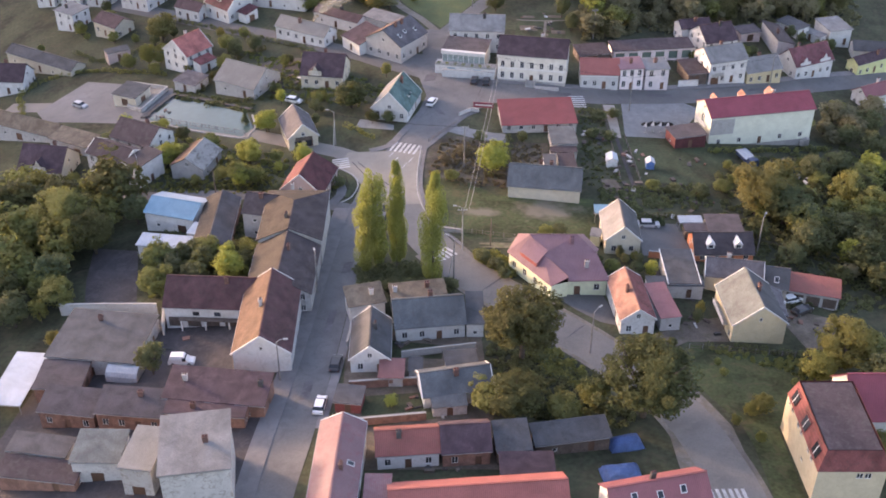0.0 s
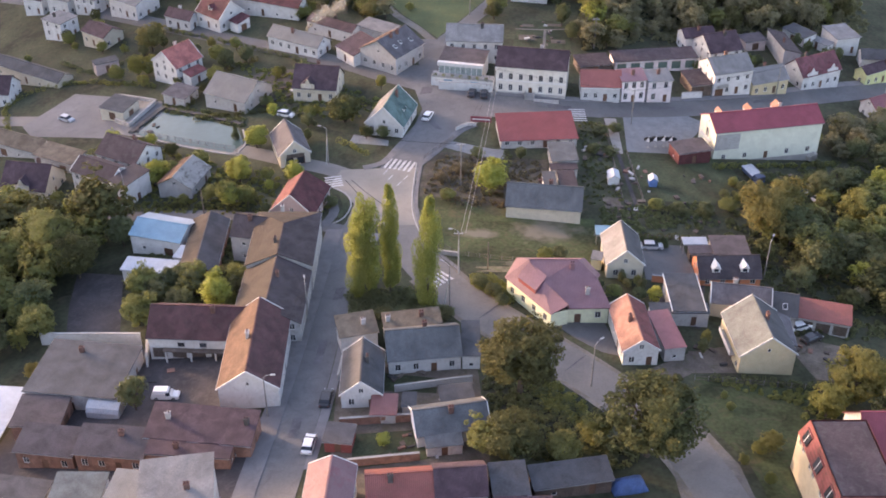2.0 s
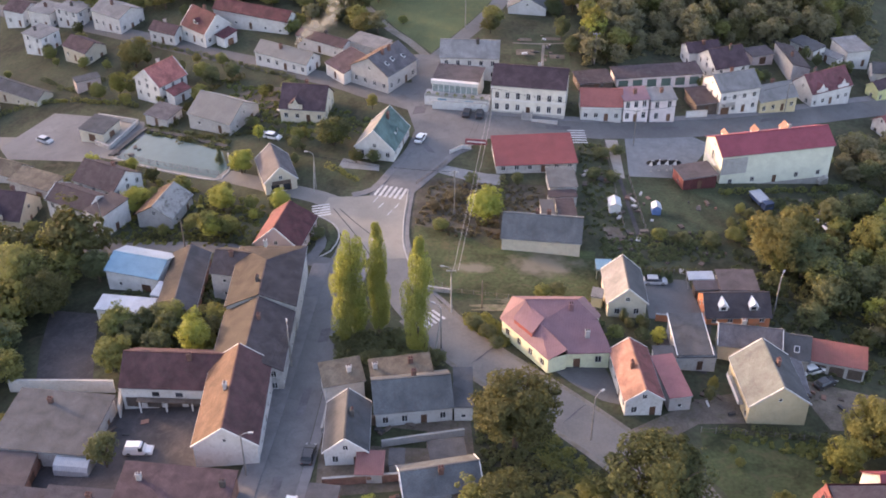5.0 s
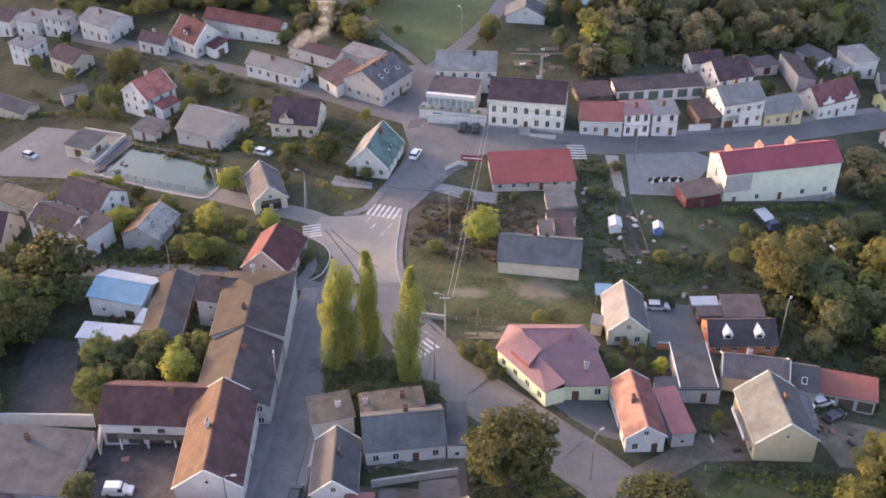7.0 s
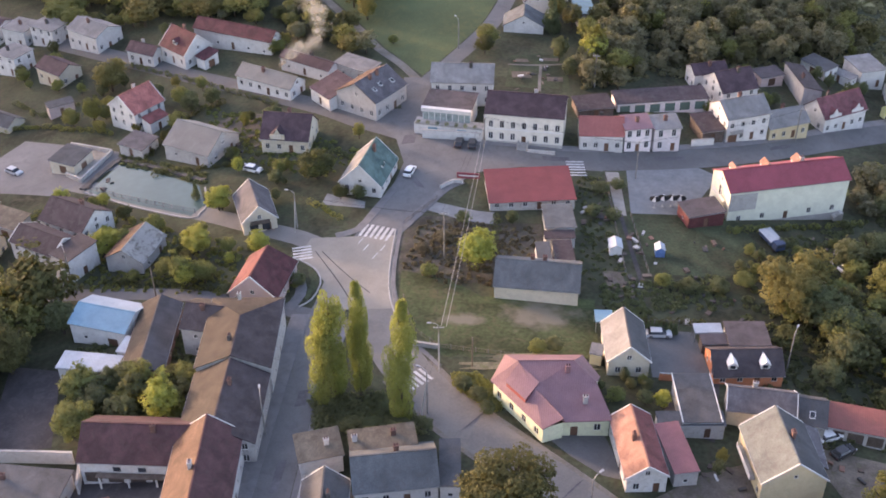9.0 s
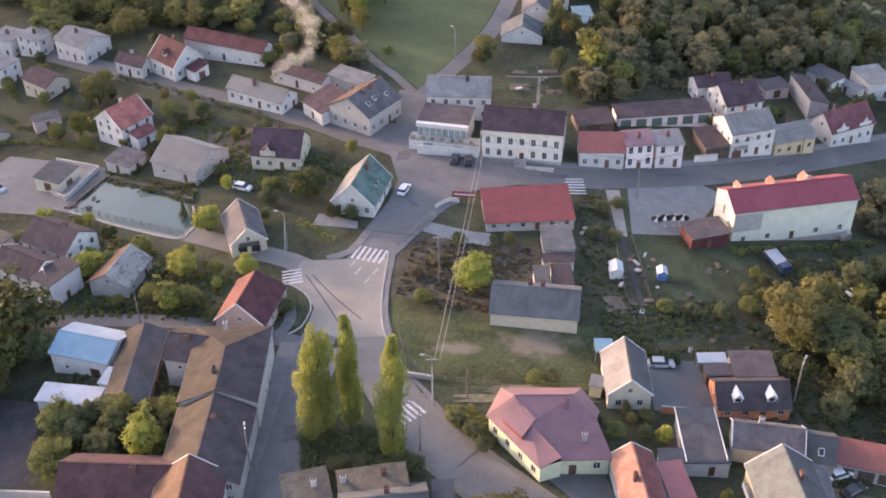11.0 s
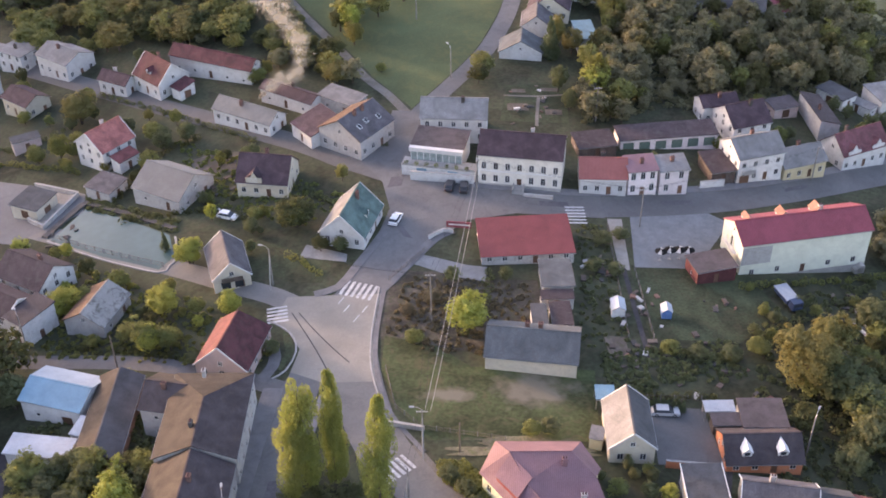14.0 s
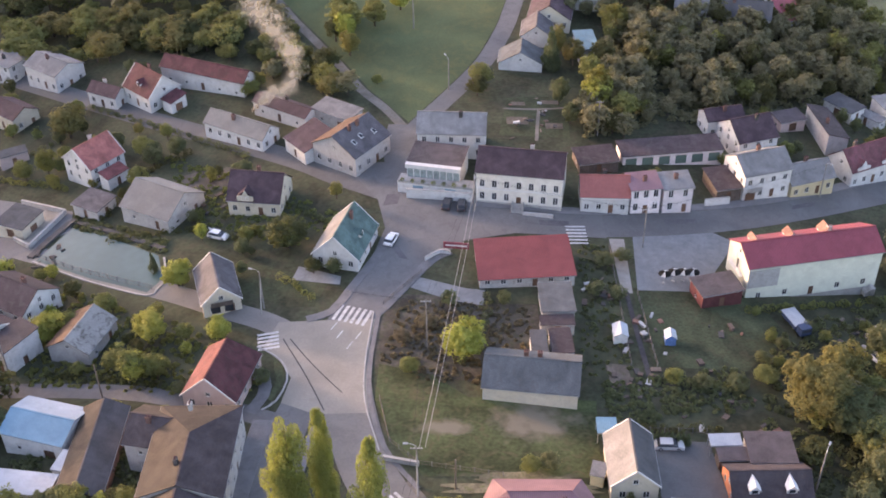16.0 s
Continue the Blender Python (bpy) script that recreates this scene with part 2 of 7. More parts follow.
def leaf_mat(name, col, back):
    m = bpy.data.materials.new(name)
    m.use_nodes = True
    n, l = m.node_tree.nodes, m.node_tree.links
    b = n["Principled BSDF"]
    b.inputs["Roughness"].default_value = 0.7
    b.inputs["Specular IOR Level"].default_value = 0.2
    geo = n.new("ShaderNodeNewGeometry")
    info = n.new("ShaderNodeObjectInfo")
    tc = n.new("ShaderNodeTexCoord")
    no = n.new("ShaderNodeTexNoise")
    no.inputs["Scale"].default_value = 0.35
    l.new(tc.outputs["Object"], no.inputs["Vector"])
    ramp = n.new("ShaderNodeMix")
    ramp.data_type = "RGBA"
    ramp.inputs["A"].default_value = (col[0] * 0.75, col[1] * 0.78, col[2] * 0.8, 1)
    ramp.inputs["B"].default_value = (col[0] * 1.5, col[1] * 1.45, col[2] * 1.25, 1)
    add = n.new("ShaderNodeMath")
    add.operation = "ADD"
    l.new(geo.outputs["Random Per Island"], add.inputs[0])
    l.new(no.outputs["Fac"], add.inputs[1])
    mr = n.new("ShaderNodeMapRange")
    mr.inputs[1].default_value, mr.inputs[2].default_value = 0.2, 1.4
    l.new(add.outputs[0], mr.inputs[0])
    l.new(mr.outputs[0], ramp.inputs[0])
    hsv = n.new("ShaderNodeHueSaturation")
    hr = n.new("ShaderNodeMapRange")
    hr.inputs[3].default_value, hr.inputs[4].default_value = 0.475, 0.52
    l.new(info.outputs["Random"], hr.inputs[0])
    l.new(hr.outputs[0], hsv.inputs["Hue"])
    l.new(ramp.outputs["Result"], hsv.inputs["Color"])
    l.new(hsv.outputs[0], b.inputs["Base Color"])
    tr = n.new("ShaderNodeBsdfTranslucent")
    tr.inputs["Color"].default_value = (*back, 1)
    mx = n.new("ShaderNodeMixShader")
    mx.inputs[0].default_value = 0.45
    l.new(b.outputs[0], mx.inputs[1])
    l.new(tr.outputs[0], mx.inputs[2])
    l.new(mx.outputs[0], n["Material Output"].inputs["Surface"])
    return m


LEAVES = {
    "broad": leaf_mat("leaf_green", (0.068, 0.075, 0.034), (0.115, 0.112, 0.037)),
    "olive": leaf_mat("leaf_olive", (0.137, 0.152, 0.063), (0.263, 0.265, 0.071)),
    "dark": leaf_mat("leaf_dark", (0.096, 0.110, 0.063), (0.157, 0.178, 0.067)),
    "gold": leaf_mat("leaf_gold", (0.138, 0.140, 0.050), (0.27, 0.25, 0.06)),
    "lime": leaf_mat("leaf_lime", (0.235, 0.255, 0.073), (0.448, 0.460, 0.088)),
    "rust": leaf_mat("leaf_rust", (0.132, 0.128, 0.056), (0.25, 0.205, 0.065)),
    "pine": leaf_mat("leaf_pine", (0.181, 0.214, 0.088), (0.269, 0.290, 0.073)),
    "spruce": leaf_mat("leaf_spruce", (0.092, 0.113, 0.066), (0.108, 0.138, 0.059)),
    "thicket": leaf_mat("leaf_thicket", (0.143, 0.143, 0.098), (0.275, 0.270, 0.118)),
    "twig": leaf_mat("leaf_twig", (0.118, 0.104, 0.072), (0.18, 0.155, 0.09)),
    "poplar": leaf_mat("leaf_poplar", (0.174, 0.201, 0.073), (0.291, 0.322, 0.073)),
}


def worn_lawn(*spots):
    """Grass worn to sandy soil in fuzzy patches round the given spots."""
    m = lawn_sunny.copy()
    m.name = "worn_lawn"
    n, l = m.node_tree.nodes, m.node_tree.links
    b = n["Principled BSDF"]
    base = b.inputs["Base Color"].links[0].from_socket
    geo = n.new("ShaderNodeNewGeometry")
    no = n.new("ShaderNodeTexNoise")
    no.inputs["Scale"].default_value = 0.35
    no.inputs["Detail"].default_value = 8.0
    l.new(geo.outputs["Position"], no.inputs["Vector"])
    for (x, y), (rx, ry) in zip(spots, ((6.5, 5.0), (4.5, 1.8), (13, 2.2))):
        mp = n.new("ShaderNodeMapping")
        mp.vector_type = "TEXTURE"
        mp.inputs["Location"].default_value = (x, y, 0)
        mp.inputs["Scale"].default_value = (rx, ry, 400)
        l.new(geo.outputs["Position"], mp.inputs["Vector"])
        ln = n.new("ShaderNodeVectorMath")
        ln.operation = "LENGTH"
        l.new(mp.outputs[0], ln.inputs[0])
        ad = n.new("ShaderNodeMath")
        ad.operation = "MULTIPLY_ADD"
        l.new(no.outputs["Fac"], ad.inputs[0])
        ad.inputs[1].default_value = 1.9
        l.new(ln.outputs["Value"], ad.inputs[2])
        mr = n.new("ShaderNodeMapRange")
        for k, v in zip((1, 2, 3, 4), (1.35, 2.1, 0.9, 0.0)):
            mr.inputs[k].default_value = v
        l.new(ad.outputs[0], mr.inputs[0])
        mix = n.new("ShaderNodeMix")
        mix.data_type = "RGBA"
        l.new(mr.outputs[0], mix.inputs[0])
        l.new(base, mix.inputs["A"])
        mix.inputs["B"].default_value = (0.17, 0.15, 0.115, 1)
        base = mix.outputs["Result"]
    l.new(base, b.inputs["Base Color"])
    return m


# ---- terrain ----
def terrain(x, y):
    a = max(-150, min(150, x)) / 100
    b = (max(110, min(360, y)) - 200) / 100
    return -0.25 + 1.06 * a - 1.98 * b - 8.89 * a * a + 0.48 * a * b + 3.53 * b * b + 0.05 * max(0, y - 360)


def mesh_ob(name, bm, material, parent=None):
    me = bpy.data.meshes.new(name)
    bm.to_mesh(me)
    bm.free()
    if material:
        me.materials.append(material)
    ob = new(name, me)
    if parent:
        ob.parent = parent
    return ob


def part(name, bm, material, parent, label=""):
    ob = mesh_ob(name, bm, material, parent)
    return tagged(ob, label) if label else ob


def steps(lo, hi, d):
    k = max(1, int(round((hi - lo) / d)))
    return [lo + (hi - lo) * i / k for i in range(k + 1)]


def sun_blocking_ridge(x, y):
    """An unseen long ridge added west of the town to block part of the low sun."""
    k = max(0.0, min(1.0, (-360 - x) / 140)) * max(0.0, min(1.0, (y - 120) / 120))
    return 89 * k * k * (3 - 2 * k)


gx = [-1500, -900, -620, -560, -500, -460, -420, -380, -300, -220] + steps(-180, 180, 4) + [220, 300, 500, 900, 1500]
gy = [-800, -300, 0, 60] + steps(90, 420, 4) + [450, 500, 550, 600, 800, 1200, 2000]
gv = [(x, y, terrain(x, y) + sun_blocking_ridge(x, y)) for y in gy for x in gx]
nx = len(gx)
gf = [(j * nx + i, j * nx + i + 1, (j + 1) * nx + i + 1, (j + 1) * nx + i) for j in range(len(gy) - 1) for i in range(nx - 1)]
gm = bpy.data.meshes.new("ground")
gm.from_pydata(gv, [], gf)
gm.materials.append(ground_mat)
ground = tagged(new("ground", gm), "rough grass and bare soil of the town ground", "ground", kind="structure")


def patch(name, outline, material, label, lift=0.04, cell=4.0, category="ground"):
    """A flat area laid over the terrain, cut on a grid so that it follows the slope."""
    bm = bmesh.new()
    bm.faces.new([bm.verts.new((x, y, 0)) for x, y in outline])
    xs = [p[0] for p in outline]
    ys = [p[1] for p in outline]
    for axis, lo, hi in ((0, min(xs), max(xs)), (1, min(ys), max(ys))):
        k = math.floor(lo / cell) + 1
        while k * cell < hi:
            co, no = [0, 0, 0], [0, 0, 0]
            co[axis], no[axis] = k * cell, 1
            bmesh.ops.bisect_plane(bm, geom=bm.verts[:] + bm.edges[:] + bm.faces[:], plane_co=co, plane_no=no)
            k += 1
    for v in bm.verts:
        v.co.z = terrain(v.co.x, v.co.y) + lift
    bmesh.ops.recalc_face_normals(bm, faces=bm.faces[:])
    if bm.faces[:] and sum(f.normal.z for f in bm.faces) < 0:
        bmesh.ops.reverse_faces(bm, faces=bm.faces[:])
    return tagged(mesh_ob(name, bm, material), label, category, kind="structure")


def blob(cx, cy, rx, ry, seed, n=36, rough=0.3):
    """An uneven rounded outline."""
    out = []
    for i in range(n):
        a = 2 * math.pi * i / n
        k = 1 + rough * noise.noise(Vector((math.cos(a) * 1.3, math.sin(a) * 1.3, seed * 3.7))) + 0.4 * rough * noise.noise(Vector((math.cos(a) * 4, math.sin(a) * 4, seed)))
        out.append((cx + rx * k * math.cos(a), cy + ry * k * math.sin(a)))
    return out


def smooth_line(pts, d=2.5):
    """Points along a smooth curve through pts, about d apart."""
    out = []
    p = [Vector(q) for q in pts]
    p = [p[0] * 2 - p[1]] + p + [p[-1] * 2 - p[-2]]
    for i in range(1, len(p) - 2):
        a, b, c, e = p[i - 1:i + 3]
        k = max(2, int((c - b).length / d))
        for s in range(k):
            t = s / k
            out.append(0.5 * (2 * b + (c - a) * t + (2 * a - 5 * b + 4 * c - e) * t * t + (3 * b - a - 3 * c + e) * t ** 3))
    out.append(p[-2])
    return out


def ribbon(name, pts, width, material, label, lift=0.05, shift=0.0, cuts=4, kind="structure", category="road", thick=0.0):
    """A strip along a line that follows the terrain; thick gives a kerb its sides."""
    line = smooth_line(pts)
    bm = bmesh.new()
    rows = []
    for i, q in enumerate(line):
        d = (line[min(i + 1, len(line) - 1)] - line[max(i - 1, 0)]).normalized()
        s = Vector((d.y, -d.x))
        row = []
        for k in range(cuts + 1):
            w = q + s * (shift + width * (k / cuts - 0.5))
            row.append(bm.verts.new((w.x, w.y, terrain(w.x, w.y) + lift)))
        if thick:
            a = row[0].co - Vector((0, 0, thick))
            b = row[-1].co - Vector((0, 0, thick))
            row = [bm.verts.new(a)] + row + [bm.verts.new(b)]
        rows.append(row)
    for a, b in zip(rows, rows[1:]):
        for k in range(len(a) - 1):
            bm.faces.new((a[k], a[k + 1], b[k + 1], b[k]))
    bmesh.ops.recalc_face_normals(bm, faces=bm.faces[:])
    if sum(f.normal.z for f in bm.faces) < 0:
        bmesh.ops.reverse_faces(bm, faces=bm.faces[:])
    return tagged(mesh_ob(name, bm, material), label, category, kind=kind)


# ---- roads and open ground ----
STREET = [(-25.6, 95), (-25.1, 111.5), (-23.4, 128), (-21.8, 146), (-20.2, 167), (-18.4, 187), (-16.5, 200), (-13.0, 210)]
BYROAD = [(-9.5, 222), (-8.3, 206), (-5.2, 192), (-1.2, 182.5), (6.2, 171.8), (14.5, 163), (24.2, 153), (32.3, 143.5), (39, 133.8), (42.5, 123), (44.4, 112), (45, 95)]
NORTH = [(-9.5, 222), (-5.5, 232), (-1.5, 241), (2, 250), (3, 258), (1, 268), (-1.5, 280), (-0.8, 291)]
MAIN = [(3, 256), (12, 256), (21, 255), (38, 253), (61, 256.5), (81, 263.5), (104, 274.5), (135, 290), (170, 308)]
LANE_W = [(0, 262), (-8, 267), (-15.4, 271.5), (-23.4, 277.5), (-39, 287), (-58, 298.5), (-84, 316.5), (-110, 336), (-150, 366)]
POND_ROAD = [(-12, 214), (-18, 219.5), (-24.5, 224.5), (-32.5, 228.5), (-40.6, 233), (-57, 241.5), (-76.6, 252.5), (-92, 261), (-120, 272)]
BACK_LANE = [(-20, 199), (-27, 202), (-34, 204.3), (-45, 207.5), (-63, 210.3), (-80, 212.3), (-110, 214)]
HILL_ROAD = [(-1.2, 285), (1.9, 290.9), (10.2, 305.0), (15.4, 314.5), (18.8, 322), (23.5, 336.5), (26.4, 349.5), (32, 375), (40, 410)]
TRACK = [(-1.5, 290.0), (-6.3, 298.6), (-12.1, 306.9), (-18.5, 319.4), (-25.3, 331.4), (-32.5, 344.2), (-38.5, 356.0), (-52, 380)]
ribbon("road_street", STREET, 6.4, asphalt, "worn grey asphalt of the narrow street", 0.05)
ribbon("road_byroad", BYROAD, 8.4, asphalt_pale, "pale worn asphalt of the side road", 0.058)
ribbon("road_byroad_wide", BYROAD[3:], 10.2, byroad_worn, "broken brownish edges of the side road", 0.052)
ribbon("road_north", NORTH, 8.5, asphalt, "grey asphalt of the road through the crossing", 0.066)
ribbon("road_main", MAIN, 7.5, asphalt, "grey asphalt of the main road past the town houses", 0.074)
ribbon("road_west", LANE_W, 6.0, asphalt, "grey asphalt of the lane past white houses", 0.054)
ribbon("road_pond", POND_ROAD, 4.8, asphalt_pale, "pale worn lane along the pond", 0.046)
ribbon("road_back", BACK_LANE, 3.6, asphalt, "narrow grey back lane", 0.05)
ribbon("road_hill", HILL_ROAD, 4.6, asphalt, "grey road climbing the hill", 0.05)
ribbon("track", TRACK, 2.3, byroad_worn, "worn gravel track beside the meadow", 0.05)
patch("plaza", [(-12, 222), (-4, 224), (1, 232), (5, 240), (12, 247.5), (22, 250), (40, 249), (40, 258.5), (22, 259.5), (14, 261.5), (4, 265), (0, 276),
                (-7, 276), (-12, 272), (-6, 262), (-4, 252), (-6, 243)], asphalt, "wide asphalt area of the crossing", 0.085, category="road")
# Lit part of the road, set off from the shaded part by colour.
patch("junction", [(-13, 200), (-4, 200), (-5.5, 212), (-4.5, 224), (-13, 224), (-22, 224), (-24, 217), (-20.5, 213.5), (-18, 209), (-19, 203)],
      junction_sunlit, "asphalt of the road fork, coloured pale as if sunlit", 0.09, category="road")
patch("verge_island", [(-21.6, 214.5), (-19.8, 212), (-19.0, 208.5), (-20.5, 203.5), (-21.3, 204), (-20.4, 208.5), (-21.2, 211.5)], lawn, "grass strip inside the kerb", 0.12)
ribbon("pavement_island", [(-25.5, 212.5), (-22.6, 209), (-22.2, 205), (-24, 201)], 2.2, paving, "grey paved footway beside the cottage", 0.10, category="pavement")
ribbon("pavement_street_west", [(-28.7, 100), (-28.2, 118), (-26.4, 137), (-24.6, 155), (-23.4, 170), (-21.9, 187), (-20.6, 199)], 3.4, paving,
       "narrow paved footway along the street houses", 0.16, -0.75, category="pavement", thick=0.14)
ribbon("pavement_street_east", [(-19.4, 128), (-17.5, 148), (-16.2, 166), (-14.4, 186), (-12.6, 197)], 1.6, paving,
       "narrow paved footway on the street's sunny side", 0.16, category="pavement", thick=0.14)
ribbon("pavement_by_meadow", [(-3.9, 226), (-4.7, 213), (-4.2, 203), (-1.2, 192), (4.2, 183.5)], 0.8, paving,
       "narrow footway beside the grass slope", 0.15, category="pavement", thick=0.14)
ribbon("kerb_byroad", [(-4.9, 226), (-5.6, 213), (-5.1, 203), (-2.1, 191.5)], 0.25, concrete, "pale concrete kerb stones", 0.18, cuts=1, category="kerb", thick=0.14)
ribbon("kerb_island", [(-25, 217.5), (-21.8, 215.2), (-19.5, 212.3), (-18.6, 208.4), (-19.8, 203.6), (-22, 201.5)], 0.3, concrete, "curved concrete kerb", 0.18, cuts=1, category="kerb", thick=0.14)
ribbon("pavement_north", [(-3.2, 227), (1.2, 234.5), (5.6, 241.5), (9, 244)], 2.0, paving, "paved footway along the shop garden", 0.15, category="pavement", thick=0.14)
ribbon("pavement_main", [(12, 260.3), (22, 259.4), (38, 258), (60, 261.3), (80, 267.6), (103, 278.8), (132, 293)], 2.2, paving, "paved footway before the town houses", 0.17, category="pavement", thick=0.14)
ribbon("pavement_green", [(-17, 224.5), (-12.6, 226.5), (-9.5, 233), (-6, 241), (-3.6, 247)], 1.8, paving, "paved footway before the green-roofed house", 0.15, category="pavement", thick=0.14)
patch("shop_yard", [(2, 236.5), (12, 232.5), (15.5, 232), (15, 227.5), (9, 229), (1.5, 233)], yard_slabs, "grey paved yard of the shop", 0.06)
patch("terrace_yard", [(44, 233), (45.5, 252), (62, 253), (66, 250), (60, 240), (57.5, 233.5)], yard_slabs, "grey paved parking terrace", 0.06)
patch("garden_path", [(40.5, 249), (43.5, 249), (43, 232), (41, 232)], gravel, "pale gravel path between gardens", 0.06)
patch("yard_west", [(-56.5, 163), (-38, 158), (-34.5, 156), (-34.5, 143), (-40, 141.5), (-52, 141.5), (-58, 147)], yard_dark, "dark packed yard between buildings", 0.05)
patch("yard_south", [(-70, 150), (-56, 145), (-28.5, 141), (-29.5, 108), (-75, 108)], yard_dark, "dark ground of the brick house yards", 0.03)
patch("yard_centre", [(-17, 155), (7, 153), (9, 118), (-16, 118)], dirt, "bare soil of the courtyard gardens", 0.03)
patch("yard_gardens", [(-11, 152), (0, 150), (0, 146), (-11, 147)], lawn, "dark grass in a small courtyard", 0.05)
patch("yard_gardens_low", [(-13, 136), (-1, 137), (-1, 130), (-13, 128)], lawn, "grass in a walled courtyard", 0.05)
patch("car_park", [(-109.4, 265), (-99, 279), (-72, 266.5), (-70.5, 259), (-83.8, 250.5), (-104.8, 258)], yard_concrete, "grey concrete parking ground", 0.06)
patch("ruin_floor", [(-85.4, 272.2), (-73.6, 266), (-78.1, 254.8), (-84, 260.5)], gravel, "pale rubble floor of the roofless ruin", 0.09)
patch("yard_silver", [(40.5, 181.5), (41, 194.5), (50, 194.5), (51, 181)], asphalt, "grey asphalt forecourt", 0.05)
patch("yard_shed", [(48, 166), (52, 181), (51, 182), (44, 181), (40, 170)], yard_dark, "dark yard between sheds", 0.04)
patch("lawn_yellow", [(44, 152), (64, 152), (66, 132), (49, 130), (43, 141)], lawn_sunny, "lawn before the yellow house, coloured as if sunlit", 0.05)
patch("shed_yard", [(62, 167), (78, 163), (82, 154), (66, 153.5)], dirt, "brown trodden yard before the open shed", 0.046)
patch("lawn_verge", [(42.8, 146.0), (58.0, 146.0), (58.0, 137.0), (54.6, 131), (54.4, 114.1), (49.6, 113.7), (49.4, 125.4), (47.9, 135.1), (43.4, 140.3)], lawn_sunny, "grass verge beside the side road, coloured as if sunlit", 0.056)
patch("lawn_slope", [(-3.2, 212), (-3.4, 203), (0, 193), (5, 186), (32, 186), (33, 203), (12, 203.5), (6, 209)], worn_lawn((22.5, 198.5), (8.0, 196.8), (19, 184.5)), "green grass slope beside the road", 0.05)
patch("lawn_east", [(43, 233.5), (58, 236), (66, 233), (70, 222), (60, 212), (44, 212)], lawn, "large green back lawn", 0.05)
patch("scrub_shop", [(-4.1, 211.4), (-4.2, 217), (-3.6, 224), (-0.6, 231), (8, 230.5), (15, 228), (25, 228), (25, 209), (13, 207), (6, 209)], scrub_soil, "brown overgrown ground behind the shop", 0.04)
patch("meadow", [(-0.4, 292), (8.0, 306.3), (13.2, 315.7), (16.5, 323), (21.1, 337.3), (23.9, 349.3), (29, 372), (-46, 372), (-36.6, 355), (-30.5, 344), (-23.4, 331.4), (-16.6, 319.2), (-10.4, 307.2), (-4.8, 298.8)], meadow, "smooth green meadow between road and track", 0.04)
patch("garden_plots", [(22.6, 302.4), (36.6, 303.6), (36.0, 285.6), (20.0, 286.2)], lawn, "green allotment plots", 0.05)
for bx, by, bl, bw in ((25, 299.8, 3.4, 1.6), (32.5, 300.6, 4.4, 1.6), (24.5, 292.5, 5, 3.2), (32.8, 290.5, 4, 2.4)):
    patch("plot_bed", [(bx - bl / 2, by - bw / 2), (bx + bl / 2, by - bw / 2), (bx + bl / 2, by + bw / 2), (bx - bl / 2, by + bw / 2)], dirt, "dug brown vegetable bed", 0.07)
ribbon("path_plots", [(28.4, 284.2), (29.0, 291), (29.7, 297)], 0.8, byroad_worn, "trodden path between the plots", 0.08, category="path")
ribbon("path_plots", [(21.4, 297.6), (29, 297.4), (36.0, 298.4)], 0.7, byroad_worn, "trodden path across the plots", 0.085, category="path")
patch("road_byroad_bay", [(36.2, 131.6), (36.2, 128.5), (36.4, 119.6), (37.5, 112.5), (37.2, 107.4), (48.9, 109.8), (48.4, 113.6), (47.0, 130.1), (43.0, 139.2), (39.5, 137.4)], byroad_worn, "widened worn edge of the side road", 0.054, category="road")
patch("lawn_green_house", [(-30, 243), (-14, 235), (-16, 228), (-22, 228.5), (-34, 237)], lawn, "grass plot beside the cottage", 0.05)
patch("garden_west", blob(-42, 273, 9, 4, 9), dirt, "brown vegetable garden soil", 0.04)
patch("strip_walk", blob(19, 184.2, 12, 1.8, 5, 120, 0.8), sandy, "stony strip below the grass slope", 0.085)
patch("pond", [(-75.2, 250.0), (-70.3, 260.5), (-61.7, 255.6), (-49.1, 247.2), (-46.5, 239.4), (-48.8, 235.5), (-61.7, 241.8)], water, "still pale green pond water", 0.06, category="pond")
ribbon("garden_path_low", [(41.8, 232.5), (42.2, 222), (42.6, 213), (43.0, 205)], 0.9, yard_dark, "trodden rubble path between the back gardens", 0.075, category="path")
patch("vegetable_plot", [(35.6, 212.5), (39.4, 212.0), (39.6, 206.0), (36.0, 206.4)], dirt, "brown dug vegetable plot", 0.07)
ribbon("pond_wall", [(-76.7, 251.1), (-74.2, 256.5), (-71.3, 262.0)], 1.6, stone_dark, "dark stone retaining wall of the pond", 0.5, cuts=1, category="wall", thick=0.6)
ribbon("pond_kerb", [(-75.8, 249.8), (-62.1, 241.1), (-48.9, 234.6), (-47.0, 236.3), (-46.0, 239.4), (-47.7, 246.3)], 0.4, concrete, "low concrete edge of the pond", 0.22, cuts=1, category="kerb", thick=0.3)


def zebra(x, y, ang, n, length, pitch=1.0, stripe=0.5):
    """n white stripes side by side across a road."""
    for i in range(n):
        u = (i - (n - 1) / 2) * pitch
        a = radians(ang)
        cx, cy = x + u * math.cos(a), y + u * math.sin(a)
        px, py = math.cos(a) * stripe / 2, math.sin(a) * stripe / 2
        qx, qy = -math.sin(a) * length / 2, math.cos(a) * length / 2
        patch("road_marking", [(cx - px - qx, cy - py - qy), (cx + px - qx, cy + py - qy), (cx + px + qx, cy + py + qy), (cx - px + qx, cy - py + qy)],
              paint_white_road, "white painted crossing stripe", 0.12, 6, "road marking")


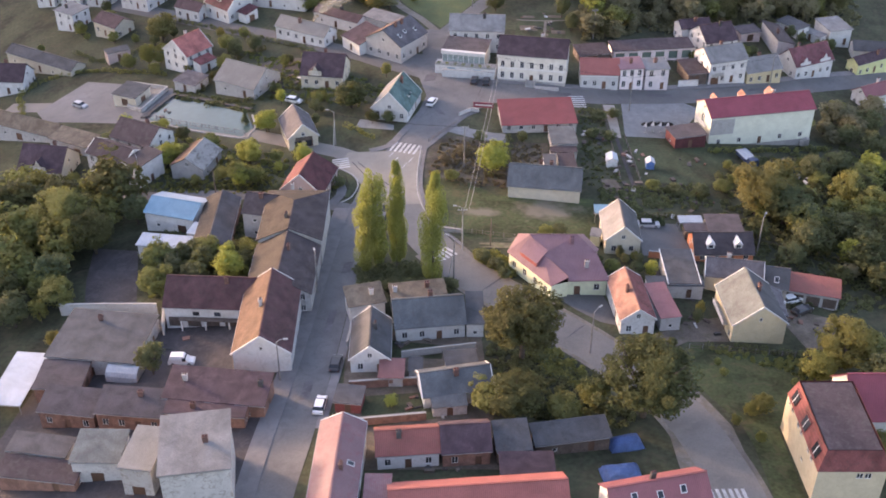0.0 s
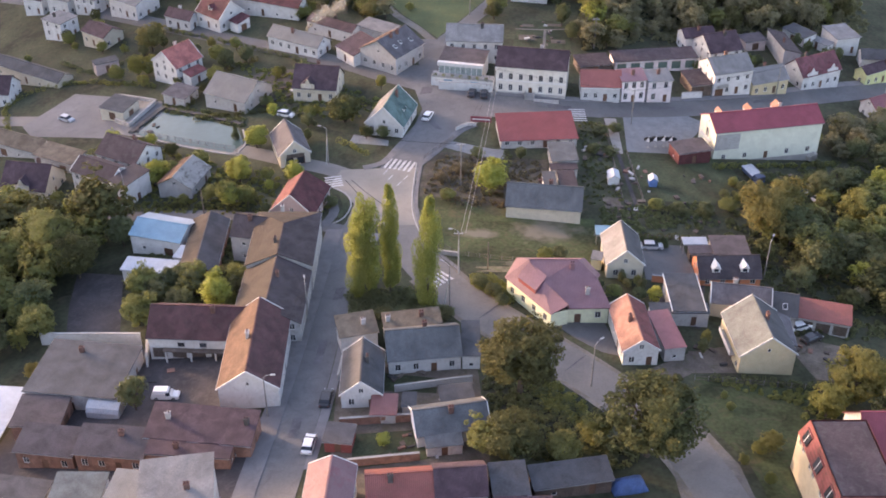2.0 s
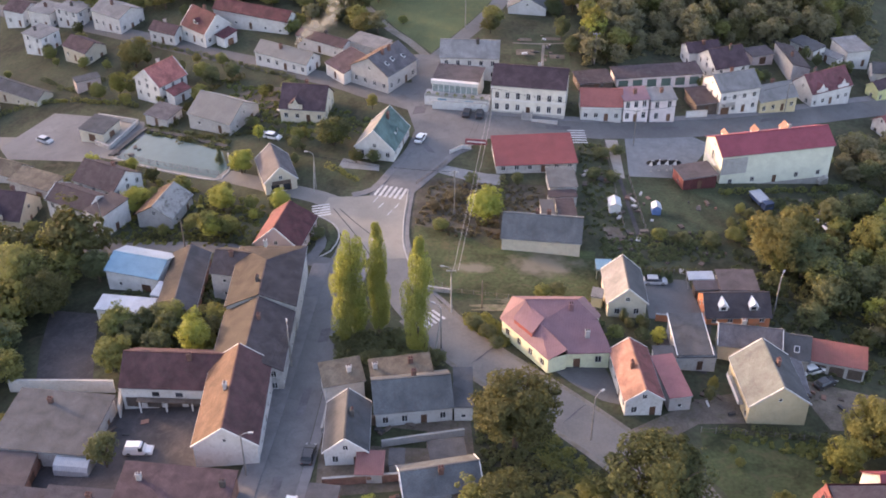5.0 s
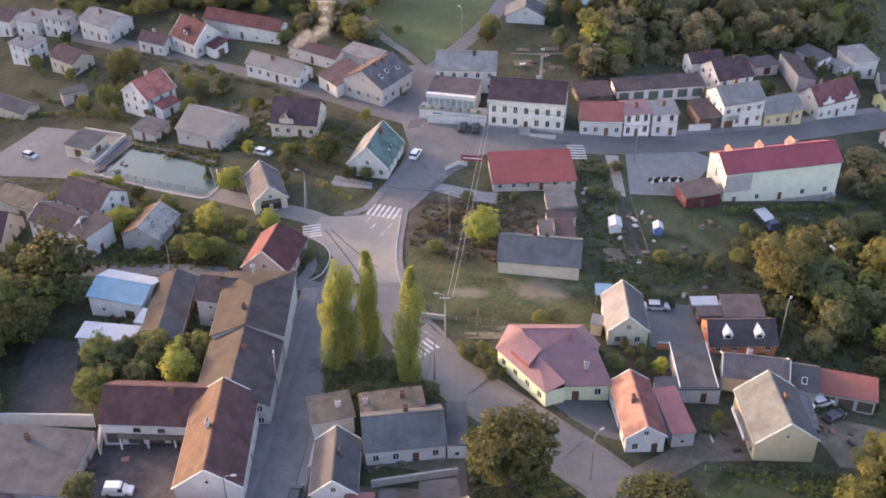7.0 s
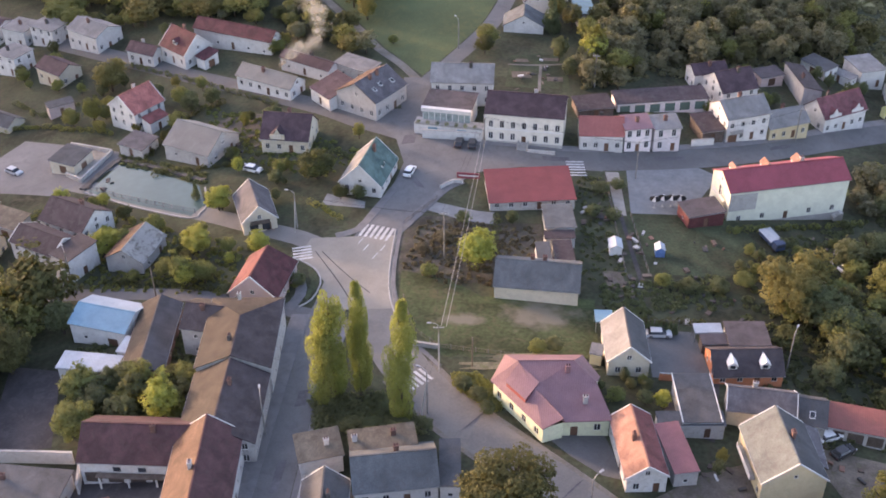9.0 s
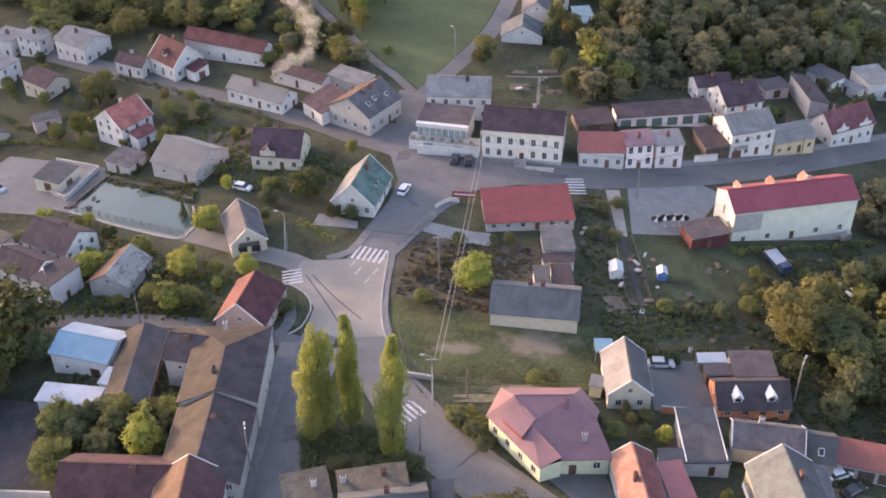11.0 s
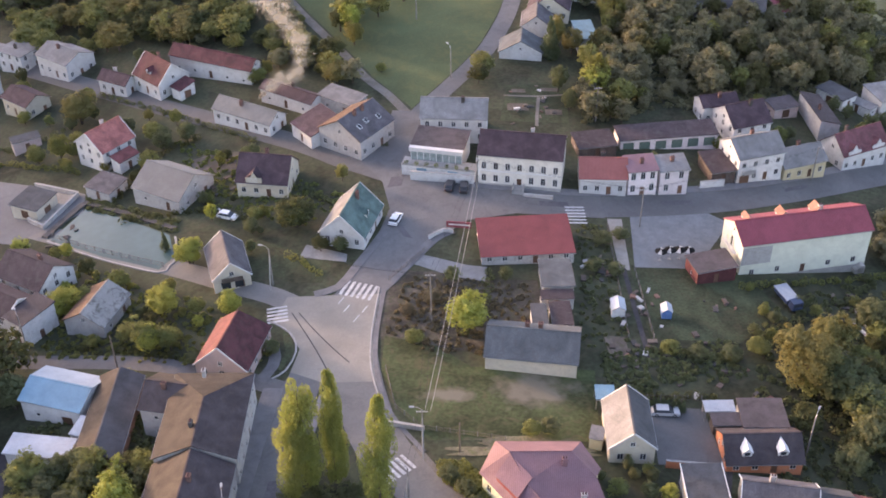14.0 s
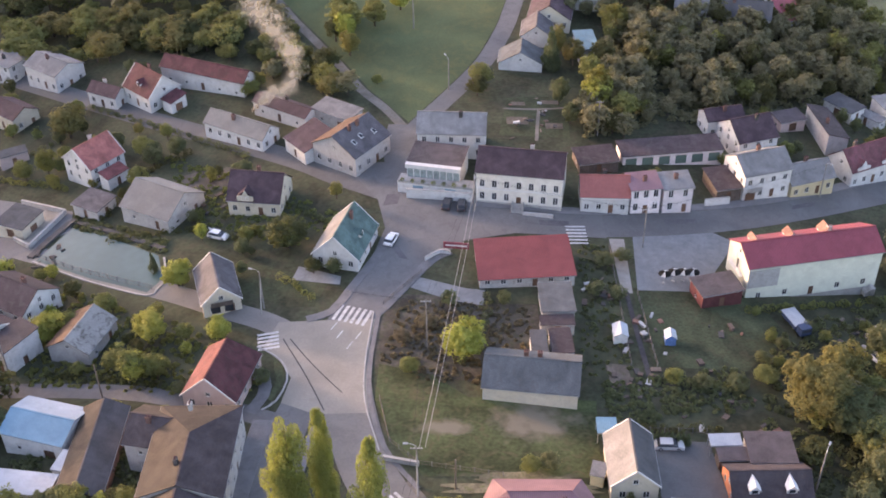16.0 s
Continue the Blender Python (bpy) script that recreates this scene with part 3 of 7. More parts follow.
zebra(-8.7, 225.2, -20, 6, 4.4, 1.15, 0.6)
zebra(-23.2, 218.9, -80, 5, 3.8, 1.0, 0.55)
zebra(-0.1, 179.8, 40, 6, 3.6, 1.0, 0.55)
zebra(42.7, 113.6, 5, 6, 3.0, 1.0, 0.55)
zebra(34.2, 249.8, 92, 6, 4.0, 1.1, 0.5)
for x0, y0 in ((-11.8, 222.3), (-10.6, 219.9), (-7.2, 219.6), (-8.6, 217.0)):
    zebra(x0, y0, -25, 1, 2.2, 1, 0.22)
ribbon("pond_bank", [(-71.3, 262.8), (-62.2, 257.5), (-48.3, 249.0)], 1.2, stone_dark, "dark overgrown stone bank of the pond", 0.45, cuts=1, category="wall", thick=0.5)
ribbon("tar_seam", [(-20.6, 219.3), (-18.1, 214.5), (-15.1, 208.6), (-11.6, 200.8)], 0.22, tar, "dark tar seam across the road fork", 0.105, cuts=1, category="road seam")
ribbon("tar_seam", [(-19.3, 219.2), (-16.1, 214.3), (-12.4, 209.2), (-9.0, 205.0)], 0.22, tar, "dark tar seam across the road fork", 0.105, cuts=1, category="road seam")
FIELD = [(121.2, 374.0), (145.8, 384.6), (134.3, 350.4), (130.2, 354.0), (123.6, 358.4), (119.4, 364.1)]
patch("field", FIELD, dry_field, "sunlit dry yellow field on the hill", 0.05)
ribbon("path_hill", [(115.1, 348.4), (118.9, 342.3), (126.2, 335.2)], 1.6, byroad_worn, "pale path along the hillside", 0.06, category="path")
for k, (x, y, w, d, turn) in enumerate(((-22.6, 138, 1.6, 5.0, 5), (-20.4, 158, 1.4, 7.0, 5), (-18.6, 176, 1.8, 4.0, 6), (24, 154.5, 1.6, 5, 40), (10, 170, 2.0, 6, 40),
                                       (30, 253.6, 6, 1.8, -3), (56, 256, 7, 1.6, 8), (84, 265.5, 6, 1.8, 24), (-3, 262, 3, 4, 10), (-1, 244, 2, 5, -25))):
    c, sn = math.cos(radians(turn)), math.sin(radians(turn))
    patch("road_repair", [(x + a * w / 2 * c + b * d / 2 * sn, y - a * w / 2 * sn * -1 + b * d / 2 * c) for a, b in ((-1, -1), (1, -1), (1, 1), (-1, 1))], tar_patch, "darker repaired strip of asphalt", 0.11, category="road repair")
patch("yard_corner", [(21.0, 166.4), (29.9, 168.9), (31.4, 163.1), (31.9, 157.0), (29.0, 157.9), (24.6, 161.9)], asphalt, "dark yard beside the corner house", 0.045)
patch("yard_orange", [(32.3, 150.7), (45.3, 159.2), (51.8, 161.4), (53.0, 153.8), (44.1, 153.0), (35.4, 146.6)], dirt, "trodden soil before the cottage", 0.045)
patch("plot_west", [(-73.2, 190.5), (-63.0, 187.5), (-58.6, 167.6), (-69.0, 168.0), (-71.5, 178.5)], yard_dark, "dark tilled plot behind the yard wall", 0.05)
patch("terrace_green", [(-21.1, 236.3), (-20.1, 240.4), (-16.9, 239.1), (-11.7, 236.7), (-11.7, 234.2)], yard_slabs, "pale concrete terrace of the green-roofed house", 0.12)


# ---- houses ----
def box(bm, x0, x1, y0, y1, z0, z1):
    v = [bm.verts.new((x, y, z)) for z in (z0, z1) for y in (y0, y1) for x in (x0, x1)]
    for f in ((0, 2, 3, 1), (4, 5, 7, 6), (0, 1, 5, 4), (2, 6, 7, 3), (0, 4, 6, 2), (1, 3, 7, 5)):
        bm.faces.new([v[i] for i in f])


def wall_panel(bm, o, u, nrm, length, z0, z1, holes, depth=0.16):
    """A wall face from o along u with rectangular openings and their reveals."""
    def at(a, z, d=0.0):
        return bm.verts.new((o[0] + u[0] * a - nrm[0] * d, o[1] + u[1] * a - nrm[1] * d, z))
    us = sorted({0.0, length, *(h[0] for h in holes), *(h[1] for h in holes)})
    zs = sorted({z0, z1, *(h[2] for h in holes), *(h[3] for h in holes)})
    for a, b in zip(us, us[1:]):
        for c, d in zip(zs, zs[1:]):
            m, k = (a + b) / 2, (c + d) / 2
            if not any(h[0] < m < h[1] and h[2] < k < h[3] for h in holes):
                bm.faces.new((at(a, c), at(b, c), at(b, d), at(a, d)))
    for a, b, c, d in holes:
        for p, q in (((a, c), (b, c)), ((b, c), (b, d)), ((b, d), (a, d)), ((a, d), (a, c))):
            bm.faces.new((at(*p), at(*q), at(*q, depth), at(*p, depth)))


def limb(bm, a, b, r0, r1, seg=6):
    a, b = Vector(a), Vector(b)
    q = (b - a).to_track_quat("Z", "Y").to_matrix().to_4x4()
    bmesh.ops.create_cone(bm, cap_ends=True, segments=seg, radius1=r0, radius2=r1, depth=(b - a).length, matrix=Matrix.Translation((a + b) / 2) @ q)


SHAPES = {}


def shared(key, build, material):
    """A mesh made once and used by all alike parts."""
    key = (*key, material.name)
    if key not in SHAPES:
        bm = bmesh.new()
        build(bm)
        me = bpy.data.meshes.new(key[0])
        bm.to_mesh(me)
        bm.free()
        me.materials.append(material)
        SHAPES[key] = me
    return SHAPES[key]


def link_part(name, me, parent, m):
    ob = new(name, me)
    ob.parent = parent
    ob.matrix_basis = m
    return ob


def window(parent, m, w, h):
    """A white casement with a glass pane; m places its lower middle in the wall, y outward."""
    def frame_shape(bm):
        t = 0.08
        box(bm, -w / 2, w / 2, -0.05, 0.03, 0, t)
        box(bm, -w / 2, w / 2, -0.05, 0.03, h - t, h)
        box(bm, -w / 2, -w / 2 + t, -0.05, 0.03, t, h - t)
        box(bm, w / 2 - t, w / 2, -0.05, 0.03, t, h - t)
        if w > 0.8:
            box(bm, -0.04, 0.04, -0.05, 0.02, t, h - t)
    win = link_part("window", shared(("window_frame", w, h), frame_shape, white_paint), parent, m)
    link_part("pane", shared(("pane", w, h), lambda bm: box(bm, -w / 2, w / 2, -0.03, -0.01, 0.0, h), glass), win, Matrix())
    return win


def door(parent, m, w, h, material, name="door"):
    def leaf(bm):
        box(bm, -w / 2, w / 2, -0.05, 0.0, 0, h)
        bm.normal_update()
        front = [f for f in bm.faces if f.normal.y > 0.9]
        bmesh.ops.inset_region(bm, faces=front, thickness=0.1, depth=-0.02)
    return link_part(name, shared(("door", w, h), leaf, material), parent, m)


def slab(bm, a, b, c, d, t=0.16, nx=8, ny=4, rough=0.035):
    """A slightly uneven roof slope with thickness; corners a b (eave), c d (top)."""
    a, b, c, d = (Vector(p) for p in (a, b, c, d))
    top, low = [], []
    for j in range(ny + 1):
        for i in range(nx + 1):
            p = a.lerp(b, i / nx).lerp(d.lerp(c, i / nx), j / ny)
            p.z += noise.noise(p * 0.7 + a) * rough
            top.append(bm.verts.new(p))
            low.append(bm.verts.new(p - Vector((0, 0, t))) if i in (0, nx) or j in (0, ny) else None)
    n = nx + 1
    for j in range(ny):
        for i in range(nx):
            k = j * n + i
            bm.faces.new((top[k], top[k + 1], top[k + n + 1], top[k + n]))
    rim = [i for i in range(n)] + [j * n + nx for j in range(1, ny + 1)] + [ny * n + i for i in range(nx - 1, -1, -1)] + [j * n for j in range(ny - 1, 0, -1)]
    for p, q in zip(rim, rim[1:] + rim[:1]):
        bm.faces.new((top[q], top[p], low[p], low[q]))
    bm.faces.new([low[p] for p in reversed(rim)])


def chimney(parent, x, y, z0, z1, material):
    bm = bmesh.new()
    w, d = 0.38, 0.27
    box(bm, x - w, x + w, y - d, y + d, z0, z1)
    box(bm, x - w - 0.07, x + w + 0.07, y - d - 0.07, y + d + 0.07, z1 - 0.1, z1 + 0.08)
    ch = part("chimney", bm, material, parent)
    pot = shared(("chimney_pot",), lambda bm: bmesh.ops.create_cone(bm, cap_ends=True, segments=8, radius1=0.13, radius2=0.11, depth=0.35), tile_brown)
    for s in (-0.2, 0.2):
        link_part("chimney_pot", pot, ch, Matrix.Translation((x + s, y, z1 + 0.24)))


def dormer(parent, x, y_front, z0, w, h, depth, roof_mat, wall_mat, sign=-1):
    """A small gabled dormer whose face looks along sign * y."""
    bm = bmesh.new()
    y0, y1 = y_front, y_front - sign * depth
    box(bm, x - w / 2, x + w / 2, min(y0, y1), max(y0, y1), z0, z0 + h)
    a = [bm.verts.new((x + s * w / 2, y, z0 + h)) for y in (y0, y1) for s in (-1, 1)] + [bm.verts.new((x, y, z0 + h + w * 0.5)) for y in (y0, y1)]
    for f in ((0, 1, 4), (3, 2, 5)):
        bm.faces.new([a[i] for i in f])
    do = part("dormer", bm, wall_mat, parent)
    bm = bmesh.new()
    ov = y_front + sign * 0.2
    for s in (-1, 1):
        slab(bm, (x + s * (w / 2 + 0.15), ov, z0 + h - 0.12), (x + s * (w / 2 + 0.15), y1, z0 + h - 0.12), (x, y1, z0 + h + w * 0.5 + 0.06), (x, ov, z0 + h + w * 0.5 + 0.06), 0.08, 2, 2, 0.0)
    part("dormer_roof", bm, roof_mat, do)
    bm = bmesh.new()
    yy = sorted((y_front + sign * 0.01, y_front + sign * 0.05))
    box(bm, x - w * 0.3, x + w * 0.3, yy[0], yy[1], z0 + 0.25, z0 + h - 0.1)
    part("dormer_window", bm, glass, do)


PLANS = []
SMALL = ("shed_building", "outbuilding", "annex_building", "barn", "open_shed", "workshop", "canopy_hall", "garage_row", "flat_building", "carport")


def house(kind, x, y, ang, L, W, e, r, roof, roof_mat, wall_mat, label, chim=0, verge=0, wins=0, dorm=0, dormb=0, gar=0, hip=0.0, blank=0, rows=0, sky=0, back_mat=None):
    """A building on an L by W plan at x, y, turned by ang; e: eave height, r: ridge (or back eave) height."""
    rng = random.Random(int(x * 31 + y * 17))
    z = terrain(x, y)
    PLANS.append((x, y, max(L, W) / 2 + 1.2))
    root = new(kind)
    root.empty_display_size = 0.5
    root.matrix_basis = pose(x, y, z, 0, 0, ang)
    tagged(root, label, kind.replace("_", " ") if kind.count("_") < 2 else "building")
    oh = 0.3 if min(L, W) > 4 else 0.15
    lx, wy = L / 2 - oh, W / 2 - oh
    base = min(terrain(*(root.matrix_basis @ Vector((sx * lx, sy * wy, 0))).xy) for sx in (-1, 1) for sy in (-1, 1)) - z - 0.4
    slope = (r - e) / (W / 2) if roof == "gable" else (r - e) / W
    rise = slope * oh
    t = 0.16
    if wall_mat is None:
        for sx in (-1, 1):
            for sy in (-1, 1):
                bm = bmesh.new()
                zt = e + (0 if sy < 0 else r - e) - t
                box(bm, sx * lx - 0.06, sx * lx + 0.06, sy * wy - 0.06, sy * wy + 0.06, base, zt)
                part("post", bm, metal_grey, root)
    else:
        front = e + rise - t
        back = front if roof == "gable" else r - rise - t
        small = kind in SMALL
        bm = bmesh.new()
        sides = (
            ((-lx, -wy), (1, 0), (0, -1), 2 * lx, front),
            ((lx, wy), (-1, 0), (0, 1), 2 * lx, back),
            ((lx, -wy), (0, 1), (1, 0), 2 * wy, min(front, back)),
            ((-lx, wy), (0, -1), (-1, 0), 2 * wy, min(front, back)),
        )
        ground_z = max(0.0, base + 0.4)
        for k, (o, u, nrm, ln, top) in enumerate(sides):
            holes, fill = [], []
            storeys = 1 if top < 4.9 else 2 if top < 8.2 else 3
            sh = min(3.0, (top - ground_z) / storeys)
            per = 4.6 if small else 2.7
            cnt = wins if wins and k < 2 else max(1, int(ln / per)) if ln > 2.6 else 0
            if blank == 2 or blank and k >= 2:
                cnt = 0
            if gar and k == 0:
                for i in range(gar):
                    a = ln * (i + 0.5) / gar
                    holes.append((a - 1.25, a + 1.25, ground_z + 0.02, ground_z + 2.2))
                    fill.append(("g", a, ground_z + 0.02, 2.5, 2.18))
                cnt = 0
            for s in range(rows or storeys):
                z0 = ground_z + 0.85 + s * sh
                w, h = (0.8, 0.75) if small else (1.05, 1.75) if kind == "town_house" and rows == 2 else (1.0, 1.35)
                h = min(h, top - z0 - 0.2)
                if h < 0.4:
                    continue
                for i in range(cnt):
                    a = ln * (i + 0.5) / cnt
                    if s == 0 and k in (0, 2) and i == cnt // 2 and ln > 4:
                        dw = 2.0 if small and rng.random() < 0.4 else 1.0
                        dh = min(2.05, top - ground_z - 0.15)
                        holes.append((a - dw / 2, a + dw / 2, ground_z + 0.02, ground_z + 0.02 + dh))
                        fill.append(("d", a, ground_z + 0.02, dw, dh))
                    elif not small or rng.random() < 0.7:
                        holes.append((a - w / 2, a + w / 2, z0, z0 + h))
                        fill.append(("w", a, z0, w, round(h, 2)))
            wall_panel(bm, o, u, nrm, ln, base, top, holes)
            turn = math.degrees(math.atan2(nrm[1], nrm[0])) - 90
            for sort, a, z0, w, h in fill:
                m = pose(o[0] + u[0] * a - nrm[0] * 0.1, o[1] + u[1] * a - nrm[1] * 0.1, z0, 0, 0, turn)
                if sort == "w":
                    window(root, m, w, h)
                else:
                    door(root, m, w, h, garage_green if sort == "g" and kind == "garage_row" else wood_dark if sort == "g" else door_brown, "garage_door" if sort == "g" else "door")
        for sx in (-1, 1):
            if roof == "gable":
                if hip and sx > 0:
                    continue
                apex = r - t
                lo = front
                pts = [(-wy, lo), (wy, lo), (0, apex)]
                if apex - lo > 1.9 and W > 5:
                    a, v0 = (0.42, lo + 0.15) if not blank else (0.3, lo + 0.5)
                    v1 = min(v0 + (1.0 if not blank else 0.7), apex - 0.9)
                    q = [[bm.verts.new((sx * lx, yy, zz)) for yy, zz in ring] for ring in (
                        [(-wy, lo), (wy, lo), (a, v0), (-a, v0)],
                        [(-wy, lo), (-a, v0), (-a, v1), pts[2]], [(wy, lo), (a, v0), (a, v1), pts[2]],
                        [(-a, v1), (a, v1), pts[2]])]
                    for f in q:
                        bm.faces.new(f)
                    window(root, pose(sx * (lx - 0.06), 0, v0, 0, 0, -90 * sx), 2 * a, round(v1 - v0, 2))
                else:
                    bm.faces.new([bm.verts.new((sx * lx, yy, zz)) for yy, zz in pts])
            else:
                bm.faces.new([bm.verts.new((sx * lx, yy, zz)) for yy, zz in ((-wy, min(front, back)), (wy, min(front, back)), (wy, back))])
        bmesh.ops.recalc_face_normals(bm, faces=bm.faces[:])
        part("wall", bm, wall_mat, root)
    hx, hy = L / 2, W / 2
    if roof == "gable":
        ri = hx - hip * hy
        slopes = [((-hx, -hy, e), (hx, -hy, e), (ri, 0, r), (-hx, 0, r)), ((hx, hy, e), (-hx, hy, e), (-hx, 0, r), (ri, 0, r))]
        if hip:
            slopes.append(((hx, -hy, e), (hx, hy, e), (ri, 0.02, r), (ri, -0.02, r)))
    else:
        slopes = [((-hx, -hy, e), (hx, -hy, e), (hx, hy, r), (-hx, hy, r))]
    for k, corners in enumerate(slopes):
        bm = bmesh.new()
        slab(bm, *corners, t)
        bmesh.ops.recalc_face_normals(bm, faces=bm.faces[:])
        # back_mat: other slopes in a colour that holds their sunlight or shade
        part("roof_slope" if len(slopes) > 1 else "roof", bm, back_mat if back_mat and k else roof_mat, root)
    if roof == "gable":
        bm = bmesh.new()
        ri = hx - hip * hy
        box(bm, -hx, ri, -0.14, 0.14, r - 0.06, r + 0.07)
        part("ridge_cap", bm, roof_mat, root)
    if verge:
        for sx in ((-1,) if hip else (-1, 1)):
            for sy in ((-1, 1) if roof == "gable" else (1,)):
                bm = bmesh.new()
                x0 = sx * hx
                if roof == "gable":
                    ya, za, yb, zb = sy * hy, e, 0, r
                else:
                    ya, za, yb, zb = -hy, e, hy, r
                v = [bm.verts.new((x0 + dx, yy, zz + dz)) for dx in (-0.1 * sx, 0.04 * sx) for yy, zz in ((ya, za), (yb, zb)) for dz in (-0.2, 0.07)]
                for f in ((0, 1, 3, 2), (4, 6, 7, 5), (1, 5, 7, 3), (0, 2, 6, 4), (0, 4, 5, 1), (2, 3, 7, 6)):
                    bm.faces.new([v[i] for i in f])
                bmesh.ops.recalc_face_normals(bm, faces=bm.faces[:])
                part("verge_board", bm, white_paint, root)
    for sy in ((-1, 1) if roof == "gable" else (-1,)):
        bm = bmesh.new()
        box(bm, -hx + 0.05, hx - 0.05, sy * hy - 0.07, sy * hy + 0.07, e - 0.2, e - 0.1)
        part("gutter", bm, metal_grey, root)
    for i in range(chim):
        cx = hx * (0.0 if chim == 1 else -0.5 + i) + rng.uniform(-0.18, 0.18) * L
        cy = rng.choice((-0.9, 0.9)) if roof == "gable" else rng.uniform(-0.2, 0.3) * W
        zc = (r - abs(cy) * slope) if roof == "gable" else e + (cy + hy) * slope
        chimney(root, cx, cy, zc - 0.3, max(r + 0.55, zc + 1.0), rng.choice((chimney_brick, chimney_brick, stone_dark, plaster_grey, chimney_brick)))
    for i in range(sky):
        px, py = L * ((i + 0.5) / sky - 0.5) * 0.7 + rng.uniform(-0.5, 0.5), -hy * rng.uniform(0.35, 0.6)
        tilt = math.degrees(math.atan(slope))
        bm = bmesh.new()
        box(bm, -0.45, 0.45, -0.6, 0.6, -0.02, 0.1)
        fr = part("skylight", bm, white_paint, root)
        fr.matrix_basis = pose(px, py, r - abs(py) * slope, tilt, 0, 0)
        bm = bmesh.new()
        box(bm, -0.36, 0.36, -0.5, 0.5, 0.1, 0.115)
        part("pane", bm, glass, fr)
    for i in range(dorm):
        dx = L * ((i + 0.5) / dorm - 0.5) * 0.9
        dormer(root, dx, -hy * 0.72, e + 0.28 * (r - e) - 0.1, 1.5, 1.0, hy * 0.6, roof_mat if kind != "bungalow" else white_paint, white_paint)
    for i in range(dormb):
        dormer(root, L * ((i + 0.5) / dormb - 0.5) * 0.8 - 3, hy * 0.55, e + 0.5 * (r - e), 1.2 + 0.5 * i, 0.8, hy * 0.5, tile_orange, plaster_pink, 1)
    return root


# Ochre west slope paints in the sun; tile_brown stays for the east slope.
house("row_house", -30.8, 153.1, 91, 19.9, 10.4, 5.0, 8.8, "gable", tile_brown, plaster_white, "long white street house under a red-brown tiled roof", chim=1, verge=1, blank=1, back_mat=tile_ochre_sunlit)
yard_wing = house("outbuilding", -41.7, 163.1, -3, 17.9, 10.3, 4.5, 8.1, "gable", tile_brown, plaster_white, "white yard building with red-brown roof and arched openings", chim=1, gar=5)
house("flat_building", -60.4, 152.6, -7, 16.3, 13.6, 4.0, 4.3, "shed", felt_grey, plaster_grey, "wide yard building under a grey felt roof", chim=1)
house("outbuilding", -65.0, 142.8, -1, 8.4, 7.3, 3.2, 3.6, "shed", felt_brown, brick_wall, "low extension under a brownish felt roof")
house("brick_house", -60.8, 134.3, -8, 10.0, 5.5, 3.5, 4.7, "shed", felt_brown, brick_wall, "red brick house under a mauve felt roof", chim=0)
house("brick_house", -50.1, 132.7, -6, 11.4, 5.7, 3.5, 4.7, "shed", felt_brown, brick_wall, "red brick house with chimney and mauve felt roof", chim=1)
house("outbuilding", -36.6, 135.4, -7, 17.3, 6.8, 3.5, 4.9, "shed", tile_plum, brick_wall, "long low building under a dark plum roof", chim=2)
house("outbuilding", -37.9, 130.8, -5, 13.4, 3.1, 3.0, 3.2, "shed", tile_plum, brick_wall, "low lean-to with dark plum roof", chim=1)
house("apartment_house", -35.9, 115.7, 9, 10.4, 12.0, 9.0, 9.6, "shed", felt_pale, plaster_worn, "tall weathered grey house with a pale felt roof", chim=1, blank=2)
house("annex_building", -44.5, 118.5, -8, 5.3, 8.8, 6.0, 6.4, "shed", sheet_grey, plaster_worn, "narrow annex under a ribbed grey sheet roof")
house("outbuilding", -52.3, 121.3, -1, 7.8, 6.9, 4.5, 5.0, "shed", felt_green, plaster_grey, "plastered outbuilding under a green-grey felt roof")
house("outbuilding", -62.3, 123.5, -9, 10.0, 4.1, 4.0, 4.4, "shed", felt_dark, plaster_grey, "low outbuilding under a dark grey felt roof")
house("outbuilding", -61.2, 118.9, -8, 12.9, 4.4, 2.8, 3.2, "shed", felt_plum, brick_wall, "dark lean-to beside the brick yard")
house("canopy_hall", -73.0, 143.4, -5, 6.0, 13.4, 2.9, 3.2, "shed", sheet_white, None, "yard canopy with a white ribbed sheet roof on posts")
house("cottage", -12.3, 148.0, -89, 11.3, 7.2, 3.2, 6.2, "gable", felt_grey, plaster_white, "small white cottage with dark grey gable roof", chim=1, verge=1)
house("cottage", -2.5, 156.2, 7, 12.9, 9.3, 3.3, 6.4, "gable", felt_blue, plaster_white, "long white cottage under a blue-grey roof", chim=1)
house("outbuilding", -14.1, 160.3, 15, 7.1, 5.3, 4.0, 5.0, "shed", tile_old, plaster_white, "white back house under an old brown roof", chim=1)
house("outbuilding", -4.4, 161.3, 10, 10.4, 4.4, 4.5, 5.0, "shed", tile_old, plaster_white, "white back house with chimneys and brown roof", chim=2)
house("outbuilding", 5.9, 157.1, 0, 3.3, 9.4, 3.3, 3.6, "shed", felt_grey, plaster_white, "small white annex under a dark felt roof")
house("shed_building", 2.1, 136.9, 11, 12.0, 7.2, 2.8, 5.2, "gable", felt_blue, plaster_white, "white shed under a blue-grey roof", chim=1, verge=1)
house("shed_building", 1.2, 131.9, 8, 5.8, 2.5, 2.2, 2.5, "shed", felt_blue, plaster_grey, "low grey lean-to beside the white shed")
house("shed_building", 3.3, 142.7, 8, 5.7, 4.9, 2.5, 2.8, "shed", felt_grey, plaster_grey, "grey garden shed under flat felt roof")
house("shed_building", -8.4, 140.6, -1, 4.4, 4.8, 2.3, 2.6, "shed", sheet_redbrown, plaster_grey, "low shed under red-brown sheets")
house("shed_building", -4.4, 141.9, -1, 2.5, 3.5, 2.3, 2.4, "shed", felt_grey, plaster_grey, "tiny grey shed in the garden")
